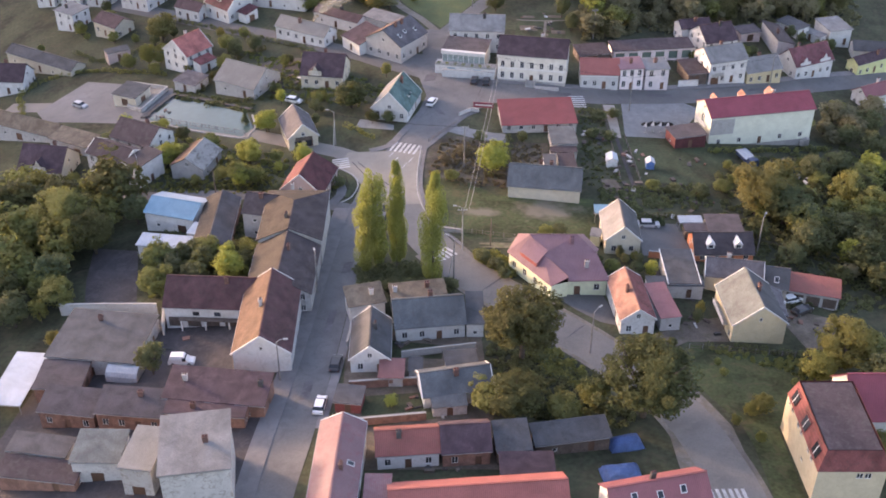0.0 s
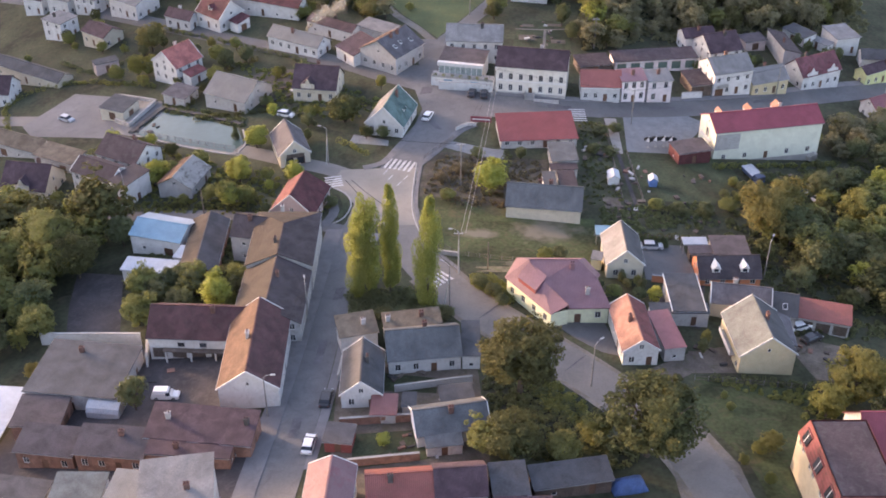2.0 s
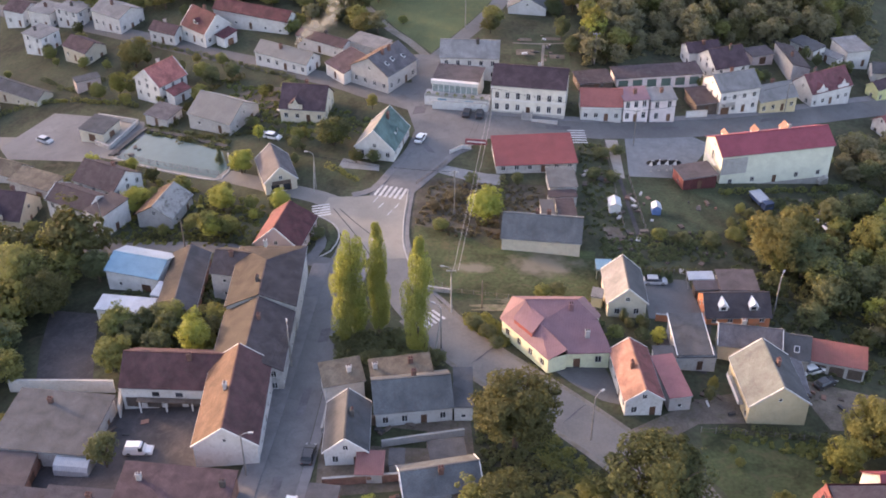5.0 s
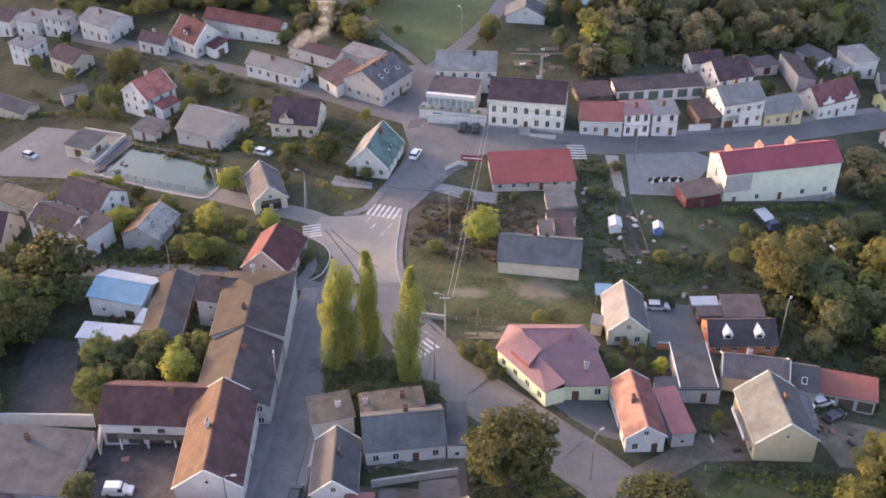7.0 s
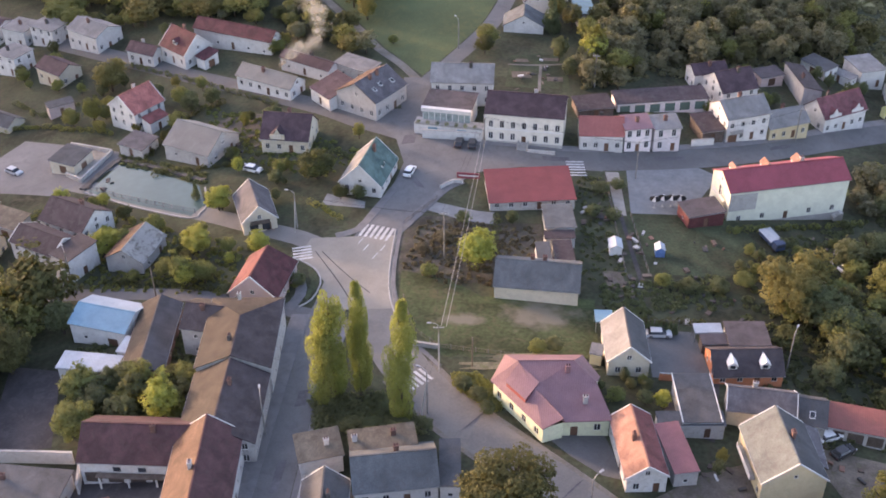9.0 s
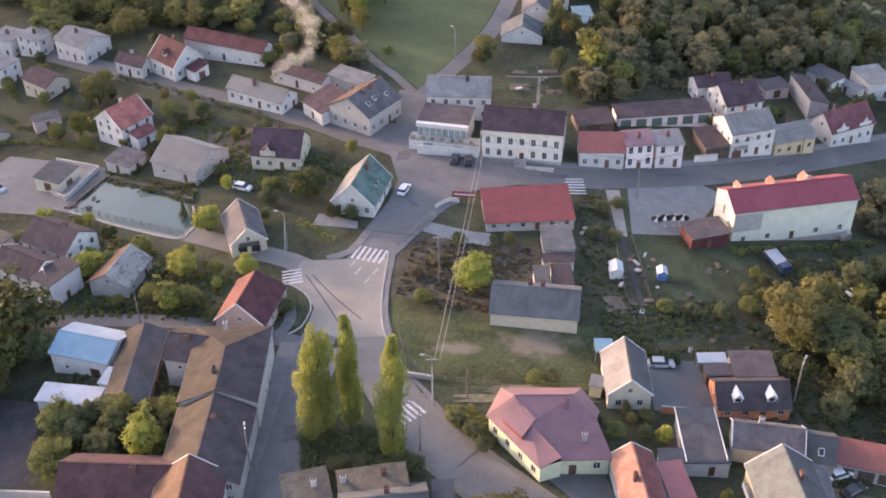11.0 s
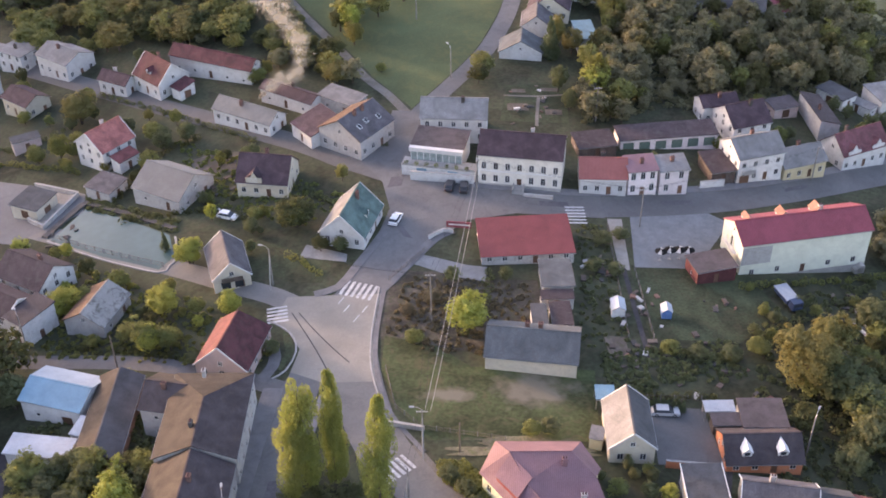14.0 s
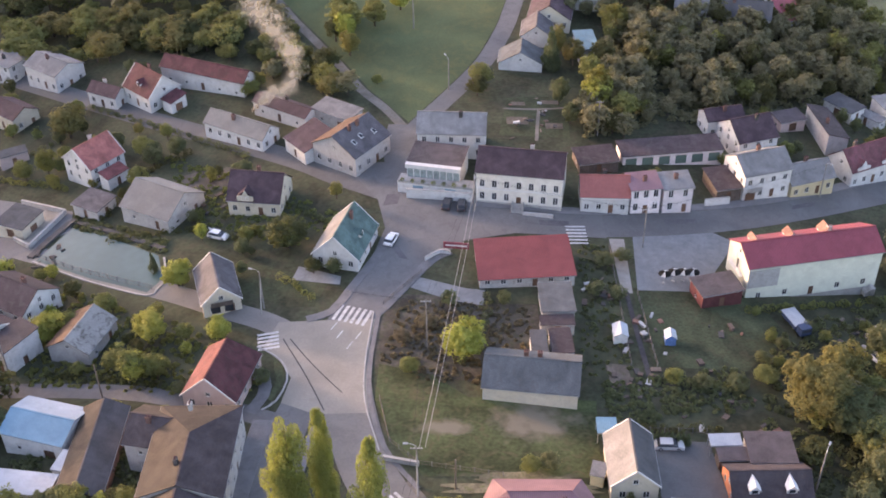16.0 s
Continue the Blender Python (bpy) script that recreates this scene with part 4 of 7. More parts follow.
house("shed_building", -15.0, 133.7, -7, 4.8, 4.4, 2.5, 2.7, "shed", felt_dark, wall_red, "dark hut with a red front beside the street")
house("row_house", -15.3, 113.9, 88, 19.1, 7.2, 4.8, 6.7, "gable", sheet_pink, plaster_white, "street house under a pale pink sheet roof", chim=1, sky=1, verge=1)
house("annex_building", -9.2, 109.8, -1, 4.0, 6.3, 3.5, 3.9, "shed", sheet_pink, plaster_white, "annex under pink sheets")
house("cottage", -5.3, 121.4, 5, 9.9, 6.5, 3.2, 5.5, "gable", sheet_rust, plaster_white, "white cottage under a rusty red sheet roof", chim=1)
house("cottage", 3.5, 122.2, 5, 7.8, 7.2, 3.2, 5.8, "gable", tile_plum, brick_wall, "dark brick cottage under a plum roof", chim=0)
house("shed_building", 10.7, 121.8, 7, 5.6, 5.8, 3.2, 4.5, "shed", felt_grey, wood_dark, "dark wooden shed under a grey roof")
house("shed_building", 19.9, 124.0, 10, 12.3, 4.5, 2.8, 3.5, "shed", felt_grey, wood_dark, "long low shed under a patched grey roof")
house("shed_building", 12.7, 116.6, 1, 8.3, 4.6, 2.8, 3.0, "shed", tile_plum, wood_dark, "low dark shed behind the red roof")
house("row_house", 5.2, 109.2, 5, 25.8, 7.6, 3.0, 5.5, "gable", sheet_salmon, plaster_white, "long house under a salmon red sheet roof", chim=0)
house("row_house", 30.6, 109.9, 13, 15.1, 6.6, 4.0, 6.4, "gable", sheet_red, plaster_white, "house under a red sheet roof with roof lights", chim=1, sky=3)
# One roof, two colours: bright orange for the lit west, dark brick for shaded east.
house("cottage", 34.7, 161.0, -86, 13.3, 6.7, 3.6, 6.0, "gable", tile_orange, plaster_white, "white cottage under an orange tiled roof with white verges", chim=1, verge=1, back_mat=tile_brick)
house("annex_building", 40.6, 161.2, 9, 4.0, 10.4, 3.3, 3.6, "shed", sheet_pinkred, plaster_grey, "side wing under smooth pinkish red sheets")
# West slope in lighter felt as if lit, east slope in darker felt as shade.
yellow = house("family_house", 56.6, 159.9, -87, 12.3, 10.3, 4.6, 8.6, "gable", felt_green, plaster_yellow, "yellow house under a pale grey roof with white verges", chim=1, verge=1, blank=1, back_mat=felt_grey)
# felt_pale on the west slope paints in its sunlight; the east one stays dark.
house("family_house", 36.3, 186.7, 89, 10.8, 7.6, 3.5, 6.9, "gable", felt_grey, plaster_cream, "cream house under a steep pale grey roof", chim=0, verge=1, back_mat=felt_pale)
house("bungalow", 56.6, 184.4, 1, 12.3, 8.0, 2.3, 5.1, "gable", tile_dark, plaster_orange, "orange bungalow under a dark roof with two white dormers", dorm=2)
house("annex_building", 58.4, 190.7, -1, 7.4, 6.5, 3.5, 3.7, "shed", felt_brown, plaster_grey, "flat-roofed annex in brown felt")
house("carport", 51.9, 192.7, 1, 5.0, 2.4, 2.6, 2.8, "shed", sheet_white, None, "white carport roof on thin posts")
house("shed_building", 52.5, 189.9, 1, 4.8, 2.7, 2.4, 2.6, "shed", felt_brown, wood_dark, "small brown shed beside the carport")
house("outbuilding", 56.4, 172.7, -10, 11.1, 6.6, 3.8, 6.2, "gable", tile_slate, plaster_cream, "long cream outbuilding under a slate grey roof", chim=1, verge=1)
house("outbuilding", 64.4, 171.4, -13, 4.9, 7.3, 3.4, 6.0, "gable", felt_grey, plaster_grey, "grey outbuilding joined to the slate roof", chim=0, sky=1)
house("shed_building", 44.2, 168.3, 0, 10.8, 3.1, 3.0, 3.2, "shed", felt_grey, plaster_grey, "low grey flat-roofed shed")
house("shed_building", 45.9, 172.6, 0, 6.3, 11.1, 3.6, 4.0, "shed", felt_grey, plaster_grey, "grey shed with a pale raised roof edge", verge=1)
house("open_shed", 71.8, 170.2, -16, 9.8, 5.2, 3.0, 4.0, "shed", sheet_rust, plaster_grey, "open shed under rust red sheets", gar=3)
house("barn", 22.6, 206.6, -8, 16.1, 10.0, 3.2, 6.1, "gable", felt_blue, plaster_cream, "long barn with a dark grey roof and pale wall", chim=2, blank=2)
house("shop_building", 23.0, 238.5, 4, 18.4, 11.3, 2.3, 3.7, "shed", sheet_redbright, plaster_worn, "shop under a bright red sheet roof")
house("annex_building", 28.2, 226.7, 2, 6.3, 8.3, 3.0, 3.2, "shed", felt_blue, plaster_grey, "slate grey flat-roofed annex of the shop")
house("shed_building", 27.9, 220.8, 2, 6.2, 2.8, 2.5, 2.6, "shed", felt_plum, plaster_grey, "low dark shed between shop and barn")
house("shed_building", 28.1, 214.8, 2, 3.9, 6.6, 3.0, 3.1, "shed", felt_plum, plaster_grey, "dark flat shed behind the barn")
house("shed_building", 24.2, 213.7, 1, 2.9, 7.0, 3.2, 3.2, "shed", felt_grey, plaster_white, "small whitish shed beside the barn")
pale = house("guest_house", 76.2, 239.6, 10.8, 27.0, 9.9, 8.3, 10.9, "gable", sheet_crimson, plaster_pale, "large pale guest house under a crimson roof", chim=1, dormb=3, wins=5, rows=1)
house("annex_building", 58.4, 232.2, 15, 8.6, 5.9, 3.2, 3.4, "shed", felt_brown, wood_red, "dark red wooden annex with flat felt roof")
hotel = house("town_house", 23.9, 264.3, -10, 18.2, 10.5, 7.4, 10.6, "gable", tile_plum, plaster_ivory, "two-storey cream town house under a dark roof", wins=7, chim=1, rows=2)
redrow = house("town_house", 40.7, 261.5, -3, 10.3, 8.5, 4.0, 6.8, "gable", sheet_salmon, plaster_white, "low white town house under a red roof", wins=4, chim=1)
house("town_house", 48.5, 260.6, 8, 6.7, 5.6, 6.0, 6.9, "shed", sheet_mauve, plaster_pinkwhite, "two-storey pinkish town house with a shallow pink roof", wins=3, chim=1, rows=2)
house("town_house", 55.2, 261.5, 8, 6.7, 5.6, 6.0, 6.9, "shed", felt_pale, plaster_pinkwhite, "two-storey pinkish town house with a shallow grey roof", wins=2, chim=1, rows=2)
house("garage_row", 57.3, 280.0, 7, 22.9, 6.5, 3.0, 3.4, "shed", felt_plum, plaster_pinkwhite, "row of garages with green doors and a plum felt roof", gar=6)
house("shed_building", 40.5, 275.4, 10, 9.1, 6.9, 2.6, 2.9, "shed", felt_plum, wood_dark, "low yard sheds under dark plum felt")
house("outbuilding", 66.7, 268.4, 12, 6.0, 8.2, 3.0, 3.7, "shed", felt_plum, wood_dark, "dark felt roofed outbuilding beside the street")
white2 = house("town_house", 74.5, 270.9, 17, 11.5, 9.5, 6.4, 9.2, "gable", felt_pale, plaster_white, "two-storey white house under a pale grey roof", chim=1, wins=4)
house("town_house", 75.6, 286.0, 18, 10.1, 10.4, 5.0, 8.5, "gable", tile_plum, plaster_white, "white back house under a dark plum roof", chim=1)
house("family_house", 71.1, 292.7, 12, 9.3, 6.2, 4.5, 6.2, "gable", tile_plum, plaster_white, "white house at the foot of the wood", chim=1)
house("town_house", 85.4, 273.1, 19, 11.2, 8.0, 3.6, 6.2, "gable", felt_pale, plaster_yellow, "low yellow street house under a pale roof", chim=1, wins=4)
gabled = house("town_house", 100.8, 281.0, 25, 13.3, 8.5, 4.2, 8.0, "gable", tile_crimson, plaster_white, "white house with two wall gables and a red roof", wins=5, rows=1, chim=1)
house("family_house", 96.2, 294.0, 95, 14.6, 5.4, 4.2, 5.6, "shed", tile_dark, plaster_grey, "long grey house under a dark roof behind the street row", chim=1, blank=2)
house("outbuilding", 88.2, 297.5, 18, 7.0, 5.0, 2.8, 3.2, "shed", felt_brown, plaster_pink, "low yard building under a brown felt roof")
house("shed_building", 104.3, 306.8, -58, 9.0, 5.2, 2.8, 3.2, "shed", felt_grey, plaster_white, "low white shed behind the long house")
house("shed_building", 109.6, 303.8, -52, 8.0, 3.0, 2.4, 2.7, "shed", felt_pale, plaster_white, "narrow white lean-to among back yards")
# Green roof; the pale west slope is sun glare painted as felt_pale.
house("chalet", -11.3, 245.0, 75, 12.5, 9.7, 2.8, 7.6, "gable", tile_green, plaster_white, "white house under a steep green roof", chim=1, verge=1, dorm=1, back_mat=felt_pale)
plum = house("family_house", -30.5, 263.2, -8, 11.5, 10.4, 3.4, 7.7, "gable", tile_plum, plaster_cream, "house under a plum tiled roof with a front gable", chim=1)
house("barn", -51.0, 262.7, -28, 13.0, 12.3, 3.2, 6.7, "gable", sheet_grey, plaster_grey, "grey barn under asbestos cement sheets", chim=0)
house("shed_building", -66.7, 265.8, -28, 7.4, 6.4, 2.6, 3.2, "shed", tile_slate, plaster_grey, "small grey shed beside the pond")
house("family_house", -70.2, 280.7, 54, 9.9, 9.7, 5.0, 8.8, "gable", tile_red, plaster_white, "white house under a red tiled roof", chim=1, verge=1)
smallbrown = house("cottage", -34.3, 232.6, -72, 11.4, 7.6, 3.0, 6.5, "gable", tile_slate, plaster_cream, "cream cottage under a steep grey roof", verge=1)
# Brick-red west slope and hip carry the orange sunlight in their colour.
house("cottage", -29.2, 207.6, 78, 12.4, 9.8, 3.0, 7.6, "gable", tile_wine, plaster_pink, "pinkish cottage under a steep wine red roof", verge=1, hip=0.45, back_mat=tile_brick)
# Blue sheet roof; its back slope is painted white for the reflected sun.
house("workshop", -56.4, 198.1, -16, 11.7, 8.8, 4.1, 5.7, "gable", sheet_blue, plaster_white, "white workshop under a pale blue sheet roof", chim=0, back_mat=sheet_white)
house("annex_building", -51.0, 189.7, -15, 2.4, 4.1, 3.0, 3.2, "shed", sheet_white, plaster_white, "narrow annex under white ribbed sheets")
house("annex_building", -56.7, 185.8, -8, 10.8, 4.4, 3.0, 3.2, "shed", sheet_white, plaster_white, "low annex under white sheets")
# West slope takes the tan tile: low sunlight painted as roof colour.
house("outbuilding", -46.8, 191.2, 91, 19.6, 7.6, 3.2, 5.2, "gable", felt_dark, brick_wall, "long dark outbuilding under a plum felt roof", chim=0, back_mat=tile_tan_sunlit)
house("family_house", -72.0, 232.6, -28, 12.0, 9.8, 5.2, 8.3, "gable", felt_plum, plaster_white, "white two-storey house under a dull plum roof", chim=1, wins=3)
house("family_house", -76.2, 224.0, -29, 12.0, 7.8, 5.6, 7.8, "gable", felt_plum, plaster_white, "white front wing under a dark brown roof", chim=0, wins=4, verge=1)
house("annex_building", -68.7, 219.4, -34, 5.4, 8.0, 5.5, 6.1, "shed", tile_dark, plaster_white, "white side wing under a dark shallow roof")
cream = house("family_house", -94.0, 228.1, -10, 11.3, 10.4, 3.6, 8.0, "gable", tile_plum, plaster_cream, "cream house under a plum roof with a wide front dormer", chim=1)
house("outbuilding", -107.8, 252.3, -24, 24.4, 6.5, 3.4, 5.8, "gable", tile_old, plaster_grey, "long low house under a faded brown roof")
house("outbuilding", -91.1, 239.5, -25, 12.0, 5.9, 3.2, 4.0, "shed", tile_old, plaster_grey, "low outbuilding under faded brown sheets")
house("family_house", -122.1, 284.8, -4, 9.8, 8.9, 4.0, 7.7, "gable", tile_plum, plaster_white, "white house under a plum roof beside the car park", chim=1)
house("outbuilding", -115.0, 293.5, -30, 26.5, 6.1, 3.5, 5.2, "gable", felt_grey, plaster_cream, "long grey-roofed house beside the car park")
house("town_house", -38.3, 289.3, -30, 17.2, 6.7, 3.3, 5.5, "gable", sheet_grey, plaster_white, "low white street house under a grey roof", wins=6, chim=1)
# The slope turned to the sun gets its lit look from the ochre tile.
house("town_house", -12.4, 278.8, 55, 12.6, 12.4, 4.6, 8.2, "gable", tile_slate, plaster_grey, "grey corner house with a worn slate roof", chim=2, wins=4, sky=3, back_mat=tile_ochre_sunlit)
house("outbuilding", -21.9, 281.8, -51, 8.6, 8.6, 3.2, 5.2, "shed", tile_plum, plaster_white, "white yard house between the street houses")
house("outbuilding", -29.1, 296.6, -33, 16.0, 5.4, 3.3, 4.6, "gable", tile_plum, plaster_white, "white outbuilding with smoking chimney", chim=1)
house("outbuilding", -16.8, 293.4, -34, 11.0, 6.0, 3.4, 3.8, "shed", felt_pale, plaster_grey, "grey flat-roofed yard building behind the corner house")
house("annex_building", -64.8, 276.0, 54, 6.0, 3.2, 2.8, 3.6, "shed", tile_brick, plaster_white, "glazed porch under a red-brown lean-to roof")
house("barn", -50.3, 314.5, -24, 24.6, 6.1, 4.3, 6.5, "gable", tile_wine, plaster_white, "long white barn under a dark red roof", chim=0)
house("family_house", -63.6, 311.0, -42, 11.0, 9.8, 3.8, 8.3, "gable", tile_wine, plaster_white, "white timber-framed house under a red roof", chim=1, verge=1, dorm=1)
house("annex_building", -57.2, 305.6, -42, 4.2, 5.0, 2.8, 3.8, "shed", tile_wine, plaster_white, "white porch wing under a red lean-to roof")
house("cottage", -75.1, 312.2, -27, 9.3, 5.3, 3.4, 5.3, "gable", tile_plum, plaster_white, "small white cottage beside the lane", chim=1)
house("family_house", -93.2, 328.2, -35, 12.6, 9.8, 4.8, 6.8, "gable", felt_pale, plaster_white, "white two-storey house under a low pale roof", chim=1)
house("family_house", -108.4, 335.6, -30, 9.4, 7.4, 5.2, 5.5, "shed", felt_pale, plaster_white, "white cube house with a flat roof", chim=1)
house("family_house", -118.2, 339.6, -24, 8.6, 8.0, 5.0, 5.3, "shed", felt_pale, plaster_white, "white cube house with an open garage", chim=1)
house("family_house", -128.0, 345.6, -24, 8.0, 9.0, 4.8, 6.6, "gable", tile_plum, plaster_white, "white house under a plum roof at the lane end")
house("cottage", -98.7, 310.2, -36, 10.2, 7.8, 3.8, 5.8, "gable", tile_plum, plaster_cream, "cream cottage under a plum roof among gardens")
house("family_house", -114.6, 321.6, -32, 8.4, 7.4, 5.6, 5.9, "shed", felt_pale, plaster_white, "white cube house among gardens", chim=1)
house("outbuilding", -93.0, 290.9, 31, 6.8, 3.3, 3.0, 3.2, "shed", felt_grey, plaster_pink, "old pinkish outbuilding without roof tiles")
house("town_house", 9.6, 281.4, -4, 15.2, 9.3, 6.0, 9.0, "gable", felt_pale, plaster_white, "white house under a pale felt roof", chim=1, wins=5)
house("outbuilding", -82.1, 262.6, -23, 7.6, 7.3, 3.0, 3.6, "shed", felt_grey, plaster_cream, "ruined outbuilding beside the pond")
# Sunlit tan of the west slope is painted with the ochre tile.
house("barn", -57.0, 221.6, 75, 10.4, 8.6, 3.0, 5.5, "gable", sheet_old, plaster_grey, "old barn under patched weathered sheets", back_mat=tile_ochre_sunlit)
house("cottage", 26.6, 318.4, 84, 8.0, 11.2, 1.9, 5.0, "gable", felt_blue, plaster_white, "low whitewashed cottage with a broad gable beside the hill road", blank=2)
house("cottage", 31.3, 331.0, 84, 9.6, 8.2, 2.6, 5.6, "gable", tile_slate, plaster_white, "whitewashed gabled cottage on the hill road", blank=1)
house("cottage", 35.6, 340.6, 80, 12.5, 11.4, 3.0, 6.8, "gable", tile_plum, plaster_cream, "cream gabled house under a plum roof on the hill", chim=1)
house("outbuilding", 43.5, 350.0, -6, 12.5, 8.0, 4.0, 4.6, "shed", sheet_white, plaster_white, "white flat-roofed building behind the gabled house", blank=2)
house("family_house", 73.6, 346.5, -15, 9.0, 7.0, 4.0, 6.4, "gable", felt_pale, plaster_white, "white house among trees on the hill", chim=1)
house("shed_building", 78.5, 343.2, -10, 5.0, 4.0, 2.6, 3.0, "shed", felt_brown, plaster_pink, "small pinkish shed on the wooded hill")
house("outbuilding", 43.0, 323.6, 5, 5.2, 10.4, 4.0, 4.4, "shed", sheet_teal, plaster_grey, "outbuilding under faded teal sheets")
house("family_house", 88.0, 345.3, -14, 13.2, 10.0, 4.4, 7.4, "gable", felt_grey, plaster_white, "large white house with a grey roof among hillside trees", chim=2, sky=1)
house("outbuilding", 99.5, 348.5, 4, 6.0, 12.0, 4.0, 6.4, "shed", sheet_crimson, plaster_grey, "small red-roofed outbuilding on the hill")
house("family_house", 117.9, 268.9, 27, 14.0, 6.1, 4.0, 6.2, "gable", sheet_red, plaster_white, "white house under a red roof at the street", chim=1)
house("town_house", 122.6, 289.7, 29, 14.7, 4.8, 4.0, 5.6, "gable", tile_plum, plaster_lime, "lime-green street house under a dark roof", chim=1)
house("family_house", 116.2, 306.1, 14, 7.7, 9.2, 5.0, 5.4, "shed", felt_pale, plaster_white, "white flat-roofed house below the wood")
house("family_house", 124.2, 297.0, -8, 9.6, 6.7, 4.0, 5.8, "gable", felt_grey, plaster_white, "white house below the wood")
# Row roofs: slopes towards the sun are coloured tan to look lit.
house("row_house", -30.0, 169.2, 89, 16.0, 12.6, 5.0, 8.4, "gable", tile_dark, plaster_grey, "grey street house under a dark patched roof", chim=1, back_mat=tile_tan_sunlit)
house("row_house", -29.8, 186.7, 90, 18.8, 12.9, 6.6, 9.4, "gable", tile_dark, plaster_grey, "tall grey street house under a hipped dark roof", chim=2, hip=1.3, back_mat=tile_tan_sunlit)
house("annex_building", -35.2, 192.4, -11, 10.5, 8.8, 5.9, 8.4, "gable", tile_dark, plaster_grey, "rear wing along the lane under a dark roof", chim=1, back_mat=tile_tan_sunlit)
house("annex_building", 61.0, 161.9, 85, 8.4, 4.8, 4.0, 6.2, "shed", tile_slate, plaster_yellow, "side wing of the yellow house under slate")
house("annex_building", 31.3, 185.5, -16, 2.3, 2.8, 2.6, 2.8, "shed", felt_pale, plaster_yellow, "small yellow porch beside the cream house")
house("carport", 33.6, 194.9, -2, 3.2, 3.4, 2.6, 2.7, "shed", sheet_blue, None, "pale blue carport roof on posts")


def corner_house():
    """Green-walled corner house: a main block along the yard and a wing along the side road under one purplish sheet roof."""
    cx, cy = 22.0, 171.0
    z = terrain(cx, cy)
    root = new("corner_house")
    root.matrix_basis = pose(cx, cy, z)
    tagged(root, "lime-green corner house under a purplish red sheet roof", "house")

    def at(x, y, h):
        return (x - cx, y - cy, h)
    west, south, cusp, inner, east = at(12.6, 175.6, 3.7), at(20.3, 164.3, 3.7), at(23.6, 165.5, 4.9), at(23.8, 165.9, 3.8), at(31.5, 166.2, 3.7)
    step, right, left, valley = at(29.6, 173.2, 5.3), at(26.2, 176.6, 7.1), at(17.0, 176.6, 7.1), at(19.3, 171.6, 5.9)
    n_east, n_west, corner = at(28.2, 181.6, 3.9), at(15.2, 181.8, 3.9), at(30.6, 176.0, 4.0)

    def roof_plane(name, *pts):
        bm = bmesh.new()
        bm.faces.new([bm.verts.new(p) for p in pts])
        bmesh.ops.triangulate(bm, faces=bm.faces[:])
        bmesh.ops.recalc_face_normals(bm, faces=bm.faces[:])
        if sum(f.normal.z for f in bm.faces) < 0:
            bmesh.ops.reverse_faces(bm, faces=bm.faces[:])
        bmesh.ops.solidify(bm, geom=bm.faces[:], thickness=0.16)
        return part(name, bm, sheet_mauve, root)
    roof_plane("wing_roof", west, south, cusp, valley, left)
    roof_plane("main_roof", left, valley, cusp, inner, east, step, right)
    roof_plane("rear_roof", right, step, corner, n_east)
    roof_plane("rear_roof", left, right, n_east, n_west)
    roof_plane("rear_roof", left, n_west, west)
    bm = bmesh.new()
    for a, b in ((left, right), (left, valley), (valley, cusp), (step, at(24.0, 173.0, 5.35))):
        limb(bm, (*a[:2], a[2] + 0.03), (*b[:2], b[2] + 0.03), 0.09, 0.09, 5)
    part("ridge_cap", bm, sheet_mauve, root)
    wl = [at(*q, 0)[:2] for q in ((13.1, 175.5), (20.4, 164.8), (23.6, 166.0), (23.7, 166.5), (31.0, 166.7), (29.4, 173.5), (30.2, 175.8), (28.0, 181.2), (15.4, 181.4))]
    tops = (3.5, 3.5, 3.6, 3.6, 3.5, 3.6, 3.7, 3.7, 3.5)
    bm = bmesh.new()
    for i, (p, q) in enumerate(zip(wl, wl[1:] + wl[:1])):
        a, b = Vector(p), Vector(q)
        u = (b - a).normalized()
        nrm = Vector((u.y, -u.x))
        ln = (b - a).length
        cnt = int(ln / 2.6) if i in (0, 3, 7) else 0
        holes = []
        turn = math.degrees(math.atan2(nrm.y, nrm.x)) - 90
        for k in range(cnt):
            c = ln * (k + 0.5) / cnt
            w = a + u * c - nrm * 0.1
            if i == 3 and k == 0:
                holes.append((c - 0.6, c + 0.6, 0.02, 2.1))
                door(root, pose(w.x, w.y, 0.02, 0, 0, turn), 1.2, 2.08, door_brown)
            else:
                holes.append((c - 0.55, c + 0.55, 1.1, 2.5))
                window(root, pose(w.x, w.y, 1.1, 0, 0, turn), 1.1, 1.4)
        wall_panel(bm, a, u, nrm, ln, -1.6, tops[i], holes)
    bmesh.ops.recalc_face_normals(bm, faces=bm.faces[:])
    part("wall", bm, plaster_green, root)
    chimney(root, 25.0 - cx, 174.6 - cy, 5.4, 7.7, sheet_mauve)
    chimney(root, 27.4 - cx, 169.4 - cy, 4.0, 5.9, plaster_grey)
    bm = bmesh.new()
    slab(bm, at(14.8, 173.6, 5.4), at(17.9, 169.3, 5.4), at(20.2, 172.2, 6.4), at(17.2, 176.2, 7.0), 0.14, 3, 2, 0.02)
    bmesh.ops.recalc_face_normals(bm, faces=bm.faces[:])
    dorm = part("dormer_roof", bm, sheet_mauve, root)
    bm = bmesh.new()
    lo = [at(15.1, 173.6, 4.0), at(17.9, 169.6, 4.2), at(19.8, 172.0, 5.5), at(17.0, 175.9, 6.0)]
    hi = [(x, y, zz) for (x, y, _), zz in zip(lo, (5.3, 5.3, 6.25, 6.8))]
    a, b = [bm.verts.new(p) for p in lo], [bm.verts.new(p) for p in hi]
